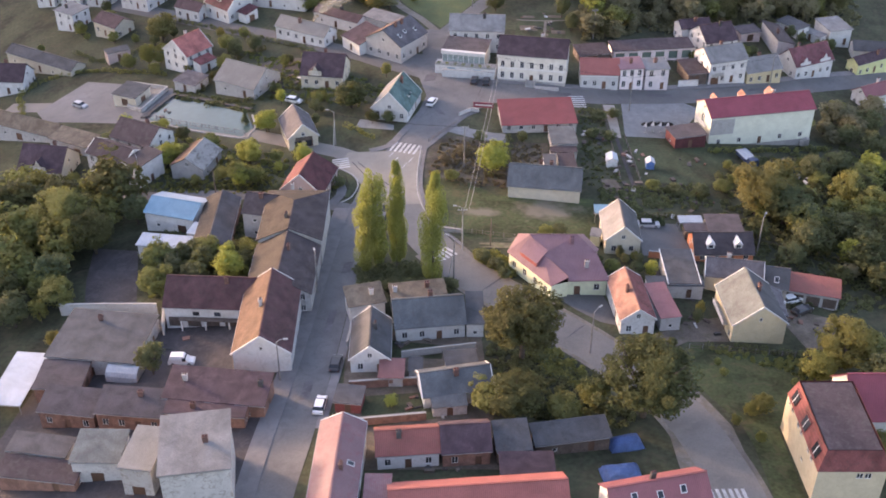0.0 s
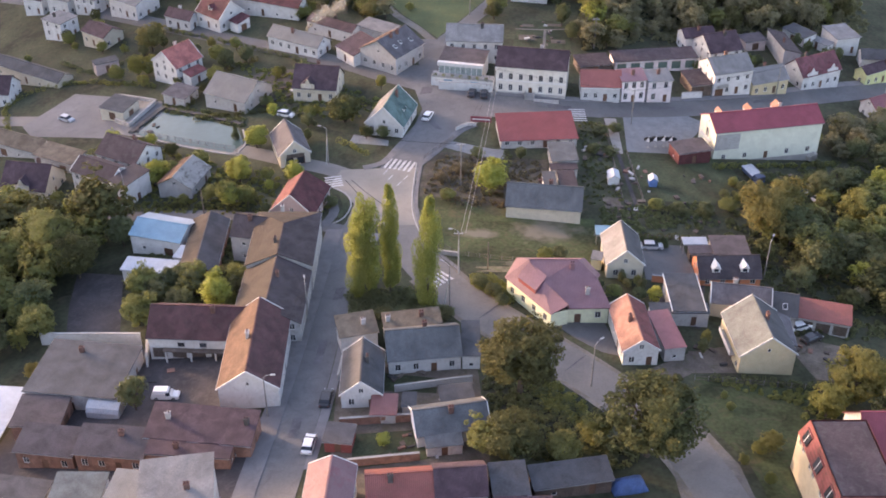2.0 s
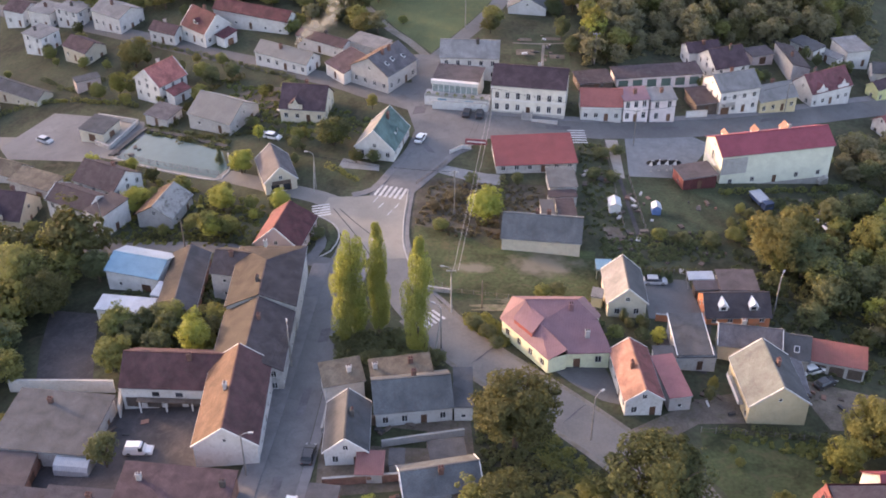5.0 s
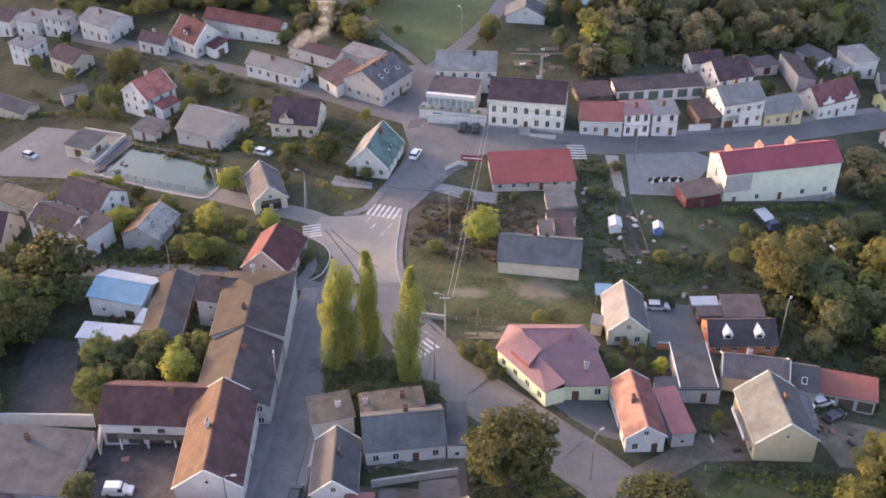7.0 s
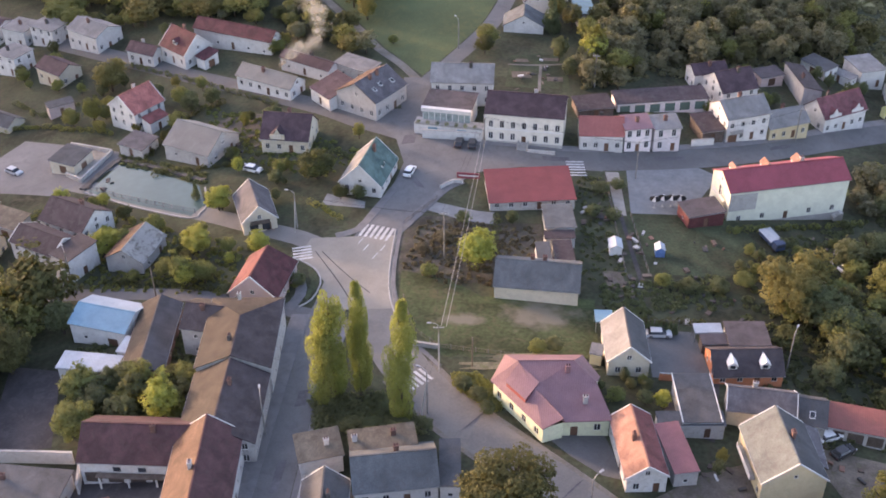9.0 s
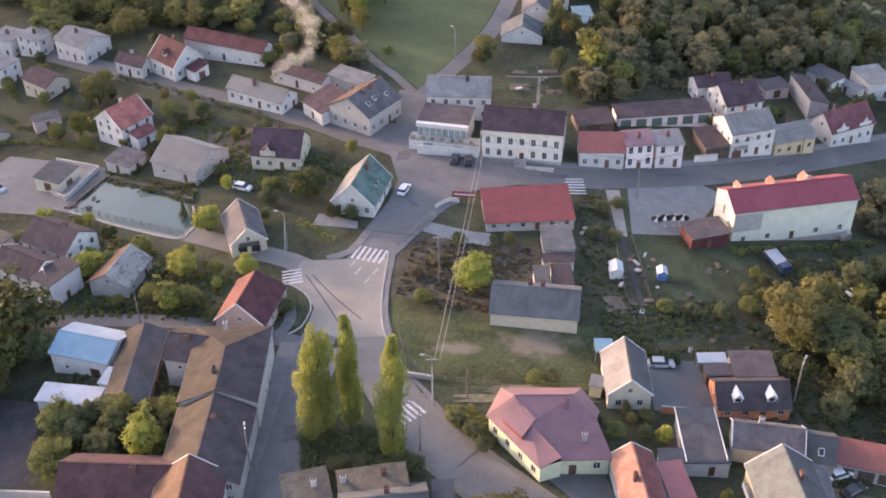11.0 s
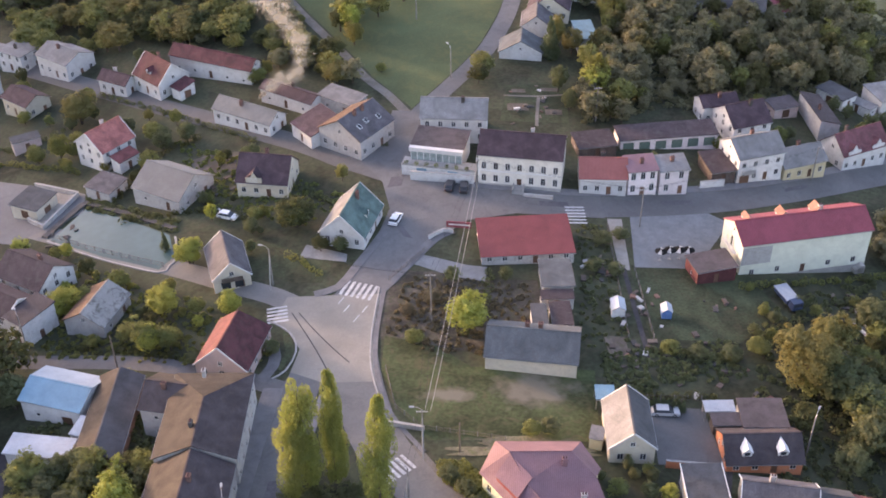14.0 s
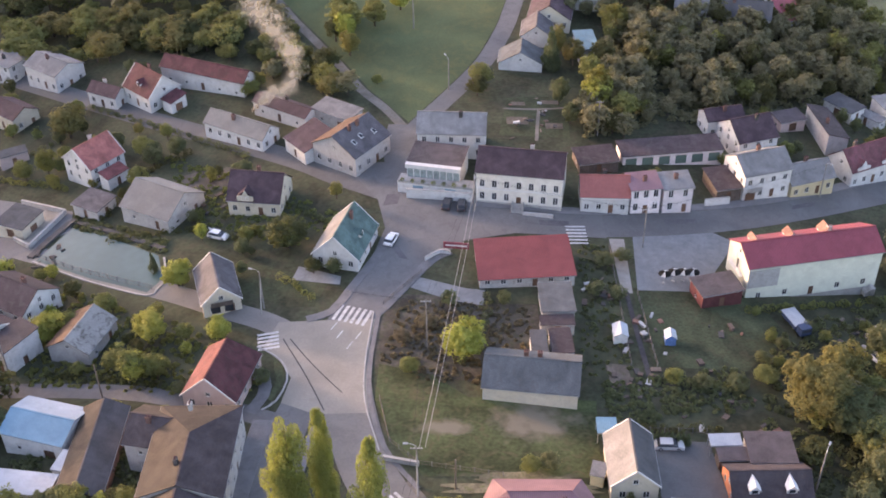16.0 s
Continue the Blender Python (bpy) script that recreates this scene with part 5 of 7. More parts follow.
    for i in range(4):
        bm.faces.new((a[i], a[(i + 1) % 4], b[(i + 1) % 4], b[i]))
    bmesh.ops.recalc_face_normals(bm, faces=bm.faces[:])
    part("dormer_cheek", bm, wall_red, dorm, "dark red boarded dormer sides")


corner_house()


def mansard_house():
    """Tall yellow house whose red sloped attic storey carries windows, with a flat dark roof."""
    x0, x1, y0, y1 = 55.0, 65.2, 113.8, 130.6
    cx, cy = (x0 + x1) / 2, (y0 + y1) / 2
    z = terrain(cx, cy)
    root = new("mansard_house")
    root.matrix_basis = pose(cx, cy, z + 1.2)
    tagged(root, "tall yellow house with a red mansard storey and flat roof", "house")
    hx, hy = (x1 - x0) / 2, (y1 - y0) / 2
    bm = bmesh.new()
    for o, u, nrm, ln in (((-hx, -hy), (1, 0), (0, -1), 2 * hx), ((hx, hy), (-1, 0), (0, 1), 2 * hx), ((hx, -hy), (0, 1), (1, 0), 2 * hy), ((-hx, hy), (0, -1), (-1, 0), 2 * hy)):
        holes = []
        spots = {-1: [(ln * q, 4.7, 1.0) for q in (0.08, 0.18, 0.38, 0.48, 0.70, 0.80)] + [(ln * 0.62, 1.6, 0.8)], 0: [(ln * q, 4.4, 1.1) for q in (0.62, 0.74)]}
        for a, zz, h in spots.get(int(nrm[0]), []):
            holes.append((a - 0.5, a + 0.5, zz, zz + h))
            m = pose(o[0] + u[0] * a - nrm[0] * 0.1, o[1] + u[1] * a - nrm[1] * 0.1, zz, 0, 0, math.degrees(math.atan2(nrm[1], nrm[0])) - 90)
            window(root, m, 1.0, h)
        wall_panel(bm, o, u, nrm, ln, -2.8, 6.0, holes)
    bmesh.ops.recalc_face_normals(bm, faces=bm.faces[:])
    part("wall", bm, plaster_sand, root)
    bm = bmesh.new()
    a = [bm.verts.new((sx * (hx + 0.12), sy * (hy + 0.12), 5.95)) for sx, sy in ((-1, -1), (1, -1), (1, 1), (-1, 1))]
    b = [bm.verts.new((sx * (hx - 0.9), sy * (hy - 0.8), 9.4)) for sx, sy in ((-1, -1), (1, -1), (1, 1), (-1, 1))]
    for i in range(4):
        bm.faces.new((a[i], a[(i + 1) % 4], b[(i + 1) % 4], b[i]))
    bm.faces.new(list(reversed(a)))
    bmesh.ops.recalc_face_normals(bm, faces=bm.faces[:])
    part("mansard_slope", bm, tile_brick, root)
    bm = bmesh.new()
    box(bm, -hx + 1.15, hx - 1.15, -hy + 1.05, hy - 1.05, 9.0, 9.3)
    part("roof", bm, felt_plum, root)
    for k in range(3):
        yy = 2 * hy * ((k + 0.5) / 3 - 0.5)
        for m in (pose(-hx - 0.10, yy, 6.75, 0, 0, 90) @ pose(0, 0, 0, 20, 0, 0),):
            pane = link_part("loggia_window", shared(("loggia_window",), lambda bm: box(bm, -1.0, 1.0, -0.05, 0.06, 0, 1.9), glass), root, m)
            link_part("mullion", shared(("mullion",), lambda bm: box(bm, -0.05, 0.05, 0.0, 0.1, 0, 1.9), white_paint), pane, Matrix())
            link_part("lintel", shared(("lintel",), lambda bm: box(bm, -1.15, 1.15, -0.05, 0.14, 1.9, 2.05), tile_brick), pane, Matrix())



mansard_house()
house("wing_house", 71.9, 131.5, 0, 16.0, 11.0, 7.4, 12.6, "gable", sheet_crimson, plaster_white, "rear wing under a steep red sheet roof", dorm=1)



def terrace_house():
    """White house in steps: street wall with doors, planted terrace, glazed balcony front, flat brown roof."""
    root = new("terrace_house")
    root.matrix_basis = pose(5.9, 262.9, terrain(5.9, 262.9), 0, 0, -12.6)
    tagged(root, "stepped white house with planted terrace and glazed balcony", "house")
    bm = bmesh.new()
    box(bm, -8, 8, 0, 3.4, -0.6, 2.5)
    part("street_wall", bm, plaster_white, root)
    bm = bmesh.new()
    box(bm, -8.1, 8.1, -0.1, 3.4, 2.5, 2.62)
    part("terrace_floor", bm, concrete, root)
    for x in (-3.6, 3.2):
        bm = bmesh.new()
        box(bm, x - 1.1, x + 1.1, -0.04, 0.02, 0.05, 2.1)
        part("garage_door", bm, sheet_blue, root)
    bm = bmesh.new()
    box(bm, -7.9, 7.9, 0.0, 0.5, 2.62, 3.0)
    part("planter", bm, concrete, root)
    bm = bmesh.new()
    box(bm, -6.6, 4.6, 3.4, 11.5, -0.5, 4.9)
    part("wall", bm, plaster_white, root)
    bm = bmesh.new()
    box(bm, -6.9, 4.9, 2.3, 3.4, 4.7, 5.6)
    part("fascia", bm, plaster_white, root)
    for i in range(8):
        bm = bmesh.new()
        x = -6.5 + i * 1.4
        box(bm, x + 0.05, x + 1.3, 2.5, 2.56, 2.65, 4.65)
        part("pane", bm, glass_pale, root)
    for i in range(9):
        bm = bmesh.new()
        x = -6.5 + i * 1.4
        box(bm, x - 0.05, x + 0.05, 2.46, 2.6, 2.62, 4.7)
        part("mullion", bm, white_paint, root)
    bm = bmesh.new()
    slab(bm, (-6.9, 3.0, 5.5), (4.9, 3.0, 5.5), (4.9, 11.8, 5.8), (-6.9, 11.8, 5.8))
    bmesh.ops.recalc_face_normals(bm, faces=bm.faces[:])
    part("roof", bm, felt_brown, root)
    for i in range(7):
        shrub_me = leaf_cloud(np.array([[-7 + i * 2.2, 0.25, 3.1]]), np.array([0.5]), 90, 0.13, np.random.default_rng(i))
        shrub_me.materials.append(LEAVES["olive" if i % 2 else "dark"])
        ob = new("planter_plant", shrub_me)
        ob.parent = root


# ---- trees ----
def leaf_cloud(centres, radii, count, size, rng, flat=0.75, heart=None):
    """Leaf quads scattered through clumps; returns a mesh."""
    k = len(centres)
    pick = rng.integers(0, k, count)
    d = rng.normal(size=(count, 3))
    d /= np.linalg.norm(d, axis=1)[:, None]
    rad = radii[pick] * rng.uniform(0.55, 1.05, count) ** 0.6
    p = centres[pick] + d * rad[:, None] * np.array([1, 1, flat])
    n = d * 0.5 + rng.normal(scale=0.65, size=(count, 3)) + np.array([0, 0, 0.6])
    if heart is not None:
        out = (p - heart) / 4
        n += out * 0.9
    n /= np.linalg.norm(n, axis=1)[:, None]
    ref = rng.normal(size=(count, 3))
    u = np.cross(n, ref)
    u /= np.linalg.norm(u, axis=1)[:, None] + 1e-9
    v = np.cross(n, u)
    s = size * rng.uniform(0.6, 1.3, count)[:, None]
    corners = np.stack([p - u * s, p - v * s * 0.7, p + u * s, p + v * s * 0.7], 1).reshape(-1, 3)
    me = bpy.data.meshes.new("crown")
    me.from_pydata(corners.tolist(), [], np.arange(count * 4).reshape(-1, 4).tolist())
    return me


def tree_model(sort, seed, leaves, size):
    """A tree of unit height 10 and crown radius 4, built once and copied."""
    rng = np.random.default_rng(seed)
    bm = bmesh.new()
    limb(bm, (0, 0, -0.6), (0.05, 0.03, 3.2), 0.28, 0.19, 8)
    cs, rs = [], []
    if sort in ("spruce", "pine"):
        limb(bm, (0, 0, 3.0), (0, 0, 9.6), 0.18, 0.03)
        for i in range(13):
            h = 1.2 + 8.4 * i / 12
            w = (3.6 if sort == "spruce" else 3.9) * (1 - i / 12.6) ** 0.85
            for k in range(max(1, int(7 - i * 0.45))):
                a = rng.uniform(0, 6.28)
                cs.append((math.cos(a) * w * 0.62, math.sin(a) * w * 0.62, h + rng.uniform(-0.3, 0.3)))
                rs.append(0.45 + w * 0.34)
                if k == 0:
                    limb(bm, (0, 0, h), (math.cos(a) * w * 0.8, math.sin(a) * w * 0.8, h - 0.2), 0.06, 0.02, 4)
    elif sort == "poplar":
        limb(bm, (0, 0, 3.0), (0, 0, 9.4), 0.19, 0.03)
        for i in range(46):
            h = 0.8 + 8.7 * rng.uniform(0, 1)
            w = 4 * (math.sin(min(1, (h + 0.3) / 3.0) * 1.57)) * (1 if h < 7.4 else max(0.3, 1 - (h - 7.4) / 3.6))
            a, q = rng.uniform(0, 6.28), rng.uniform(0.2, 0.72)
            cs.append((math.cos(a) * w * q, math.sin(a) * w * q, h))
            rs.append(0.35 + w * 0.33)
            if i % 4 == 0:
                limb(bm, (0, 0, h - 1), (math.cos(a) * w * 0.7, math.sin(a) * w * 0.7, h + 0.8), 0.06, 0.02, 4)
    else:
        for i in range(8):
            a = i * 0.785 + rng.uniform(-0.3, 0.3)
            w, h = rng.uniform(1.5, 3.0), rng.uniform(4.4, 8.0)
            limb(bm, (0.05, 0.03, rng.uniform(2.0, 3.2)), (math.cos(a) * w, math.sin(a) * w, h), 0.13, 0.03, 5)
        lobes = [(rng.uniform(0, 6.28), rng.uniform(1.0, 2.3), rng.uniform(3.6, 7.4), rng.uniform(1.5, 2.3)) for _ in range(7)]
        for i in range(60):
            d = rng.normal(size=3)
            d = d / np.linalg.norm(d) * rng.uniform(0.5, 1.0) ** 0.4
            cs.append((d[0] * 3.1, d[1] * 3.1, max(2.0, 5.3 + d[2] * 3.2)))
            rs.append(rng.uniform(0.7, 1.15))
        for i in range(90):
            la, lr, lz, lw = lobes[i % 7]
            d = rng.normal(size=3)
            d = d / np.linalg.norm(d) * lw * rng.uniform(0.35, 1.0) ** 0.5
            cs.append((math.cos(la) * lr + d[0], math.sin(la) * lr + d[1], max(1.6, lz + d[2])))
            rs.append(rng.uniform(0.35, 0.8))
    trunk_me = bpy.data.meshes.new("trunk")
    bm.to_mesh(trunk_me)
    bm.free()
    trunk_me.materials.append(bark)
    crown_me = leaf_cloud(np.array(cs), np.array(rs), leaves, size, rng, 0.75, None if sort in ("spruce", "pine", "poplar") else np.array([0, 0, 4.6]))
    crown_me.materials.append(LEAVES[sort])
    return trunk_me, crown_me


terrace_house()
MODELS = {}
TREE_RNG = random.Random(7)
TREE_WORDS = {
    "broad": ("leafy green broadleaf tree with a rounded crown", "tree"), "olive": ("olive-green broadleaf tree with loose crown", "tree"),
    "dark": ("dark green tree with dense crown", "tree"), "gold": ("yellow-green tree turning golden in autumn", "tree"),
    "lime": ("bright yellow-green tree in a garden", "tree"), "rust": ("large brownish tree in early autumn", "tree"),
    "pine": ("pale green conifer behind the houses", "conifer"), "spruce": ("dark green spruce beside a house", "conifer"), "poplar": ("tall columnar yellow-green poplar", "poplar"),
    "twig": ("brown half-bare tree in dry scrub", "tree"),
}


def model(sort, k, tier):
    """The meshes of one tree form; small and far ones carry fewer, larger leaves."""
    key = (sort, k, tier)
    if key not in MODELS:
        many, size = {"far": (2200, 0.33), "small": (1900, 0.32), "mid": (4600, 0.235), "large": (17000, 0.135)}[tier]
        MODELS[key] = tree_model(sort, 100 + k * 7 + len(sort), many, size)
    return MODELS[key]


def tree(sort, x, y, h, r):
    """A tree of height h and crown radius r."""
    trunk_me, crown_me = model(sort, TREE_RNG.randrange(3), "large" if r > 4.9 or sort == "poplar" else "mid" if r > 2.3 else "small")
    bush = h < 4.6
    root = new("shrub" if bush else "conifer" if sort in ("spruce", "pine") else "tree")
    root.matrix_basis = pose(x, y, terrain(x, y), 0, 0, TREE_RNG.uniform(0, 360)) @ Matrix.Diagonal((r / 4, r / 4, h / 9.8, 1))
    words, cat = TREE_WORDS[sort]
    tagged(root, words.replace("tree", "garden shrub").replace("in a garden", "among grass") if bush else words, "shrub" if bush else cat)
    for name, me in (("trunk", trunk_me), ("crown", crown_me)):
        ob = new(name, me)
        ob.parent = root
    return root


def inside(x, y, poly):
    ok = False
    for (ax, ay), (bx, by) in zip(poly, poly[1:] + poly[:1]):
        if (ay > y) != (by > y) and x < (bx - ax) * (y - ay) / (by - ay) + ax:
            ok = not ok
    return ok


def woods(poly, spacing, sorts, h, r, seed, words):
    """Trees spread unevenly over an area, as one wood of leaves and one of stems."""
    rng = random.Random(seed)
    xs, ys = [p[0] for p in poly], [p[1] for p in poly]
    groups = {}
    y = min(ys)
    while y < max(ys):
        x = min(xs)
        while x < max(xs):
            px, py = x + rng.uniform(-0.45, 0.45) * spacing, y + rng.uniform(-0.45, 0.45) * spacing
            if inside(px, py, poly) and not inside(px, py, FIELD):
                k = rng.uniform(0.55, 1.45)
                w = r * k * rng.uniform(0.9, 1.15) / 4
                groups.setdefault(rng.choice(sorts), []).append((px, py, rng.uniform(0, 6.28), w, h * k / 9.8, rng.randrange(3)))
            x += spacing
        y += spacing
    for sort, spots in groups.items():
        for which, name in ((0, "wood_stems"), (1, "wood")):
            verts, faces, base = [], [], 0
            for px, py, a, w, hz, k in spots:
                me = model(sort, k, "far")[which]
                v = np.empty(len(me.vertices) * 3)
                me.vertices.foreach_get("co", v)
                v = v.reshape(-1, 3)
                c, sn = math.cos(a), math.sin(a)
                verts.append(np.stack([px + w * (v[:, 0] * c - v[:, 1] * sn), py + w * (v[:, 0] * sn + v[:, 1] * c), terrain(px, py) + v[:, 2] * hz], 1))
                faces += [[i + base for i in p.vertices] for p in me.polygons]
                base += len(v)
            me = bpy.data.meshes.new(name)
            me.from_pydata(np.concatenate(verts).tolist(), [], faces)
            me.materials.append(bark if which == 0 else LEAVES[sort if sort != "dark" else "thicket"])
            tagged(new(name, me), words if which else "bare stems inside the " + words, "wood", kind="stuff")


def thicket(name, poly, count, height, material, label, seed, size=0.22):
    """Low shrubs and weeds over an area, as one mass of leaves."""
    rng = np.random.default_rng(seed)
    r2 = random.Random(seed)
    xs, ys = [p[0] for p in poly], [p[1] for p in poly]
    cs, rs = [], []
    while len(cs) < count:
        px, py = r2.uniform(min(xs), max(xs)), r2.uniform(min(ys), max(ys))
        if inside(px, py, poly):
            rr = r2.uniform(0.4, 1.0) * height
            cs.append((px, py, terrain(px, py) + rr * 0.35))
            rs.append(rr)
    me = leaf_cloud(np.array(cs), np.array(rs), count * 48, size * 1.08, rng, 0.6)
    me.name = name
    me.materials.append(material)
    return tagged(new(name, me), label, "bushes", kind="stuff")


def poplar(x, y, h, r):
    ob = tree("poplar", x, y, h, r)
    ob.name = "poplar_tree"


poplar(-13.1, 176.3, 22.0, 3.0)
poplar(-14.6, 174.2, 17.5, 2.5)
poplar(-8.9, 177.0, 23.0, 1.9)
poplar(-8.2, 178.0, 15.0, 1.6)
poplar(-1.7, 169.6, 24.5, 2.6)
tree("broad", 13.8, 145.9, 17, 7.7)
tree("broad", 32.7, 131.5, 17, 8.6)
tree("broad", 11.5, 130.7, 9, 5.4)
tree("olive", 8.0, 131.3, 7, 3.6)
tree("olive", 24.7, 134.4, 6, 3)
tree("olive", 19.6, 129.9, 5.5, 3.2)
tree("rust", 68.2, 201.3, 13, 6.2)
tree("rust", 74.4, 208.8, 11, 4.5)
tree("dark", 74.4, 198.7, 10, 5)
tree("gold", 70.7, 148.5, 11, 6.2)
tree("gold", 64.6, 143.7, 7.5, 3.6)
tree("olive", 74.8, 148.0, 9, 4.2)
tree("dark", 74.6, 141.6, 9, 4)
tree("gold", 52.7, 134.0, 4, 2.3)
tree("gold", 50.6, 133.0, 3, 1.5)
tree("olive", 66.4, 121.6, 8, 4)
tree("lime", 11.3, 213.1, 8.5, 4.3)
tree("broad", -72.1, 188.3, 12, 5.2)
tree("olive", -83.8, 190.4, 11, 5)
tree("olive", -92.2, 197.2, 11, 4.8)
tree("olive", -79.5, 193.5, 15, 7.2)
tree("dark", -77.1, 176.1, 9.5, 4.2)
tree("olive", -83.1, 176.8, 9.5, 4.6)
tree("dark", -81.3, 164.2, 8, 4)
tree("olive", -73.8, 168.4, 8, 3.6)
tree("dark", -65.6, 198.7, 8, 3.6)
tree("olive", -55.4, 169.7, 7, 3.4)
tree("dark", -53.6, 176.2, 6, 3)
tree("dark", -49.0, 181.7, 6, 2.8)
tree("dark", -48.6, 173.4, 5, 2.8)
tree("pine", -40.7, 174.9, 8.5, 2.8)
tree("dark", -50.0, 144.8, 8, 2.7)
tree("gold", -76.3, 164.6, 6, 2)
tree("gold", -70.9, 155.9, 4, 1.8)
tree("lime", -63.6, 224.0, 7, 3.3)
tree("lime", -44.5, 221.2, 7, 3.4)
tree("lime", -44.9, 210.4, 6.5, 2.6)
tree("olive", -41.2, 210.7, 6, 2.2)
tree("lime", -42.1, 236.6, 6.5, 2.6)
tree("broad", -22.8, 247.0, 8, 4.6)
tree("rust", -81.3, 298.2, 9, 4.8)
tree("gold", -81.9, 282.4, 7.5, 2.8)
tree("olive", -58.4, 272.7, 6, 2.8)
tree("spruce", -48.8, 242.0, 4.5, 1.2)
tree("spruce", -33.7, 221.6, 4, 1.2)
tree("lime", -40.8, 250.9, 5, 1.4)
tree("olive", -60.6, 225.5, 5.5, 2.6)
tree("olive", -49.8, 214.2, 4.5, 2.2)
tree("olive", -41.1, 211.7, 4.5, 2.4)
tree("dark", -36.3, 206.5, 3, 1.6)
tree("dark", -22.9, 208.3, 3, 1.8)
tree("broad", 15.6, 303.2, 6, 2.8)
tree("gold", 43.3, 299.2, 12, 3.4)
tree("dark", 34.5, 299.5, 8, 2.4)
tree("spruce", 33.7, 315.9, 11, 3)
tree("rust", 39.4, 318.1, 8, 3)
tree("dark", 36.5, 291.5, 6, 2.4)
tree("olive", -14.6, 262.8, 5, 1.6)
tree("dark", -13.1, 237.8, 4, 1.8)
tree("olive", 101.8, 254.4, 6, 3.2)
tree("dark", 100.6, 240.7, 6, 3.4)
tree("dark", 105.9, 237.2, 7, 4)
tree("dark", 109.3, 249.9, 7, 4)
tree("olive", 76.1, 193.7, 9, 4.4)
tree("lime", 83.4, 184.4, 7, 2.6)
tree("dark", 83.1, 193.4, 8, 4.2)
tree("dark", 75.3, 187.4, 8, 4)
tree("dark", 70.3, 181.6, 6, 3.2)
tree("dark", 87.3, 187.7, 8, 4.2)
tree("olive", 90.6, 210.0, 10, 4)
tree("lime", 99.9, 220.2, 10, 4)
tree("olive", 94.4, 203.7, 10, 4.2)
tree("dark", 85.4, 218.9, 8, 3.6)
tree("dark", 76.0, 194.8, 9, 4.6)
tree("dark", 92.0, 222.3, 8, 4)
tree("dark", -13.3, 164.8, 3, 2.2)
tree("dark", -9.7, 167.5, 3, 2.2)
tree("dark", -6.0, 167.3, 3, 2.4)
tree("dark", -2.3, 167.2, 3, 2.4)
tree("dark", 1.5, 167.2, 3, 2.2)
tree("dark", -4.3, 171.0, 3, 2)
tree("dark", 8.2, 177.7, 3, 1.8)
tree("dark", 10.6, 174.6, 3, 1.8)
tree("dark", 11.9, 171.6, 2.6, 1.6)
tree("olive", 33.3, 175.2, 3, 1.8)
tree("dark", 38.1, 174.7, 3, 1.6)
tree("lime", 40.8, 173.6, 4.5, 1.5)
tree("dark", 46.8, 158.5, 4, 1.2)
tree("gold", 47.7, 160.6, 4.5, 1.1)
tree("olive", 21.2, 187.3, 3, 1.8)
tree("dark", 24.3, 187.9, 3, 2)
tree("olive", 46.7, 208.3, 3, 2)
tree("dark", 51.3, 207.2, 3, 2)
tree("dark", 57.3, 207.6, 3, 2.2)
tree("olive", 62.6, 209.6, 3.4, 2.4)
tree("lime", -8.2, 133.6, 2.2, 1.4)
tree("twig", 4.9, 221.4, 3, 2.2)
tree("twig", 0.6, 217.8, 2.6, 1.8)
tree("dark", 9.0, 227.6, 3.5, 2)
tree("dark", 18.9, 227.8, 3.5, 1.6)
tree("olive", 2.2, 210.0, 3, 2)
tree("dark", 38.4, 240.2, 3.2, 2.2)
tree("dark", 42.2, 242.1, 3, 2)
tree("dark", 36.0, 231.4, 3, 2)
tree("dark", 40.0, 230.4, 3, 2)
tree("lime", -42.8, 236.7, 6.5, 3.2)
tree("lime", -45.0, 222.2, 6, 3.0)
tree("lime", -64.7, 223.7, 6, 3.0)
tree("olive", -22.8, 246.8, 7, 3.8)
tree("olive", -45.4, 210.8, 8, 2.6)
tree("olive", -56.6, 179.8, 7, 3.4)
tree("olive", -47.0, 180.5, 7, 3)
tree("lime", -42.5, 179.9, 5.5, 2)
tree("lime", -41.1, 172.2, 9, 3.4)
tree("olive", -56.8, 178.4, 7.5, 3.4)
tree("olive", -54.5, 169.9, 6.5, 3)
tree("dark", -46.6, 177.7, 6.5, 2.8)
tree("spruce", 40.7, 194.3, 2.6, 0.75)
tree("spruce", 41.5, 194.2, 2.6, 0.75)
tree("spruce", 42.3, 194.1, 2.6, 0.75)
tree("spruce", 43.1, 194.0, 2.6, 0.75)
tree("spruce", 43.9, 193.9, 2.6, 0.75)
tree("spruce", 44.8, 193.8, 2.6, 0.75)
tree("spruce", 45.6, 193.8, 2.6, 0.75)
tree("spruce", 46.4, 193.7, 2.6, 0.75)
tree("lime", 43.0, 298.4, 10, 4.2)
tree("lime", 76.3, 329.8, 7, 3.2)
tree("gold", 51.0, 335.0, 9, 4.0)
tree("olive", 16.4, 308.3, 6, 3.4)
tree("lime", -17.5, 330.0, 9, 3.2)
tree("gold", -16.0, 323.5, 7, 3.0)
tree("olive", -10.5, 338.0, 8, 3.6)
tree("lime", -4.0, 346.0, 9, 4)
tree("olive", -8.4, 309.2, 3.0, 1.6)
tree("rust", 35.7, 321.0, 10, 2.6)


def near_line(x, y, line, d):
    p = Vector((x, y))
    for a, b in zip(line, line[1:]):
        a, b = Vector(a), Vector(b)
        t = max(0, min(1, (p - a).dot(b - a) / (b - a).length_squared))
        if (a.lerp(b, t) - p).length < d:
            return True
    return False


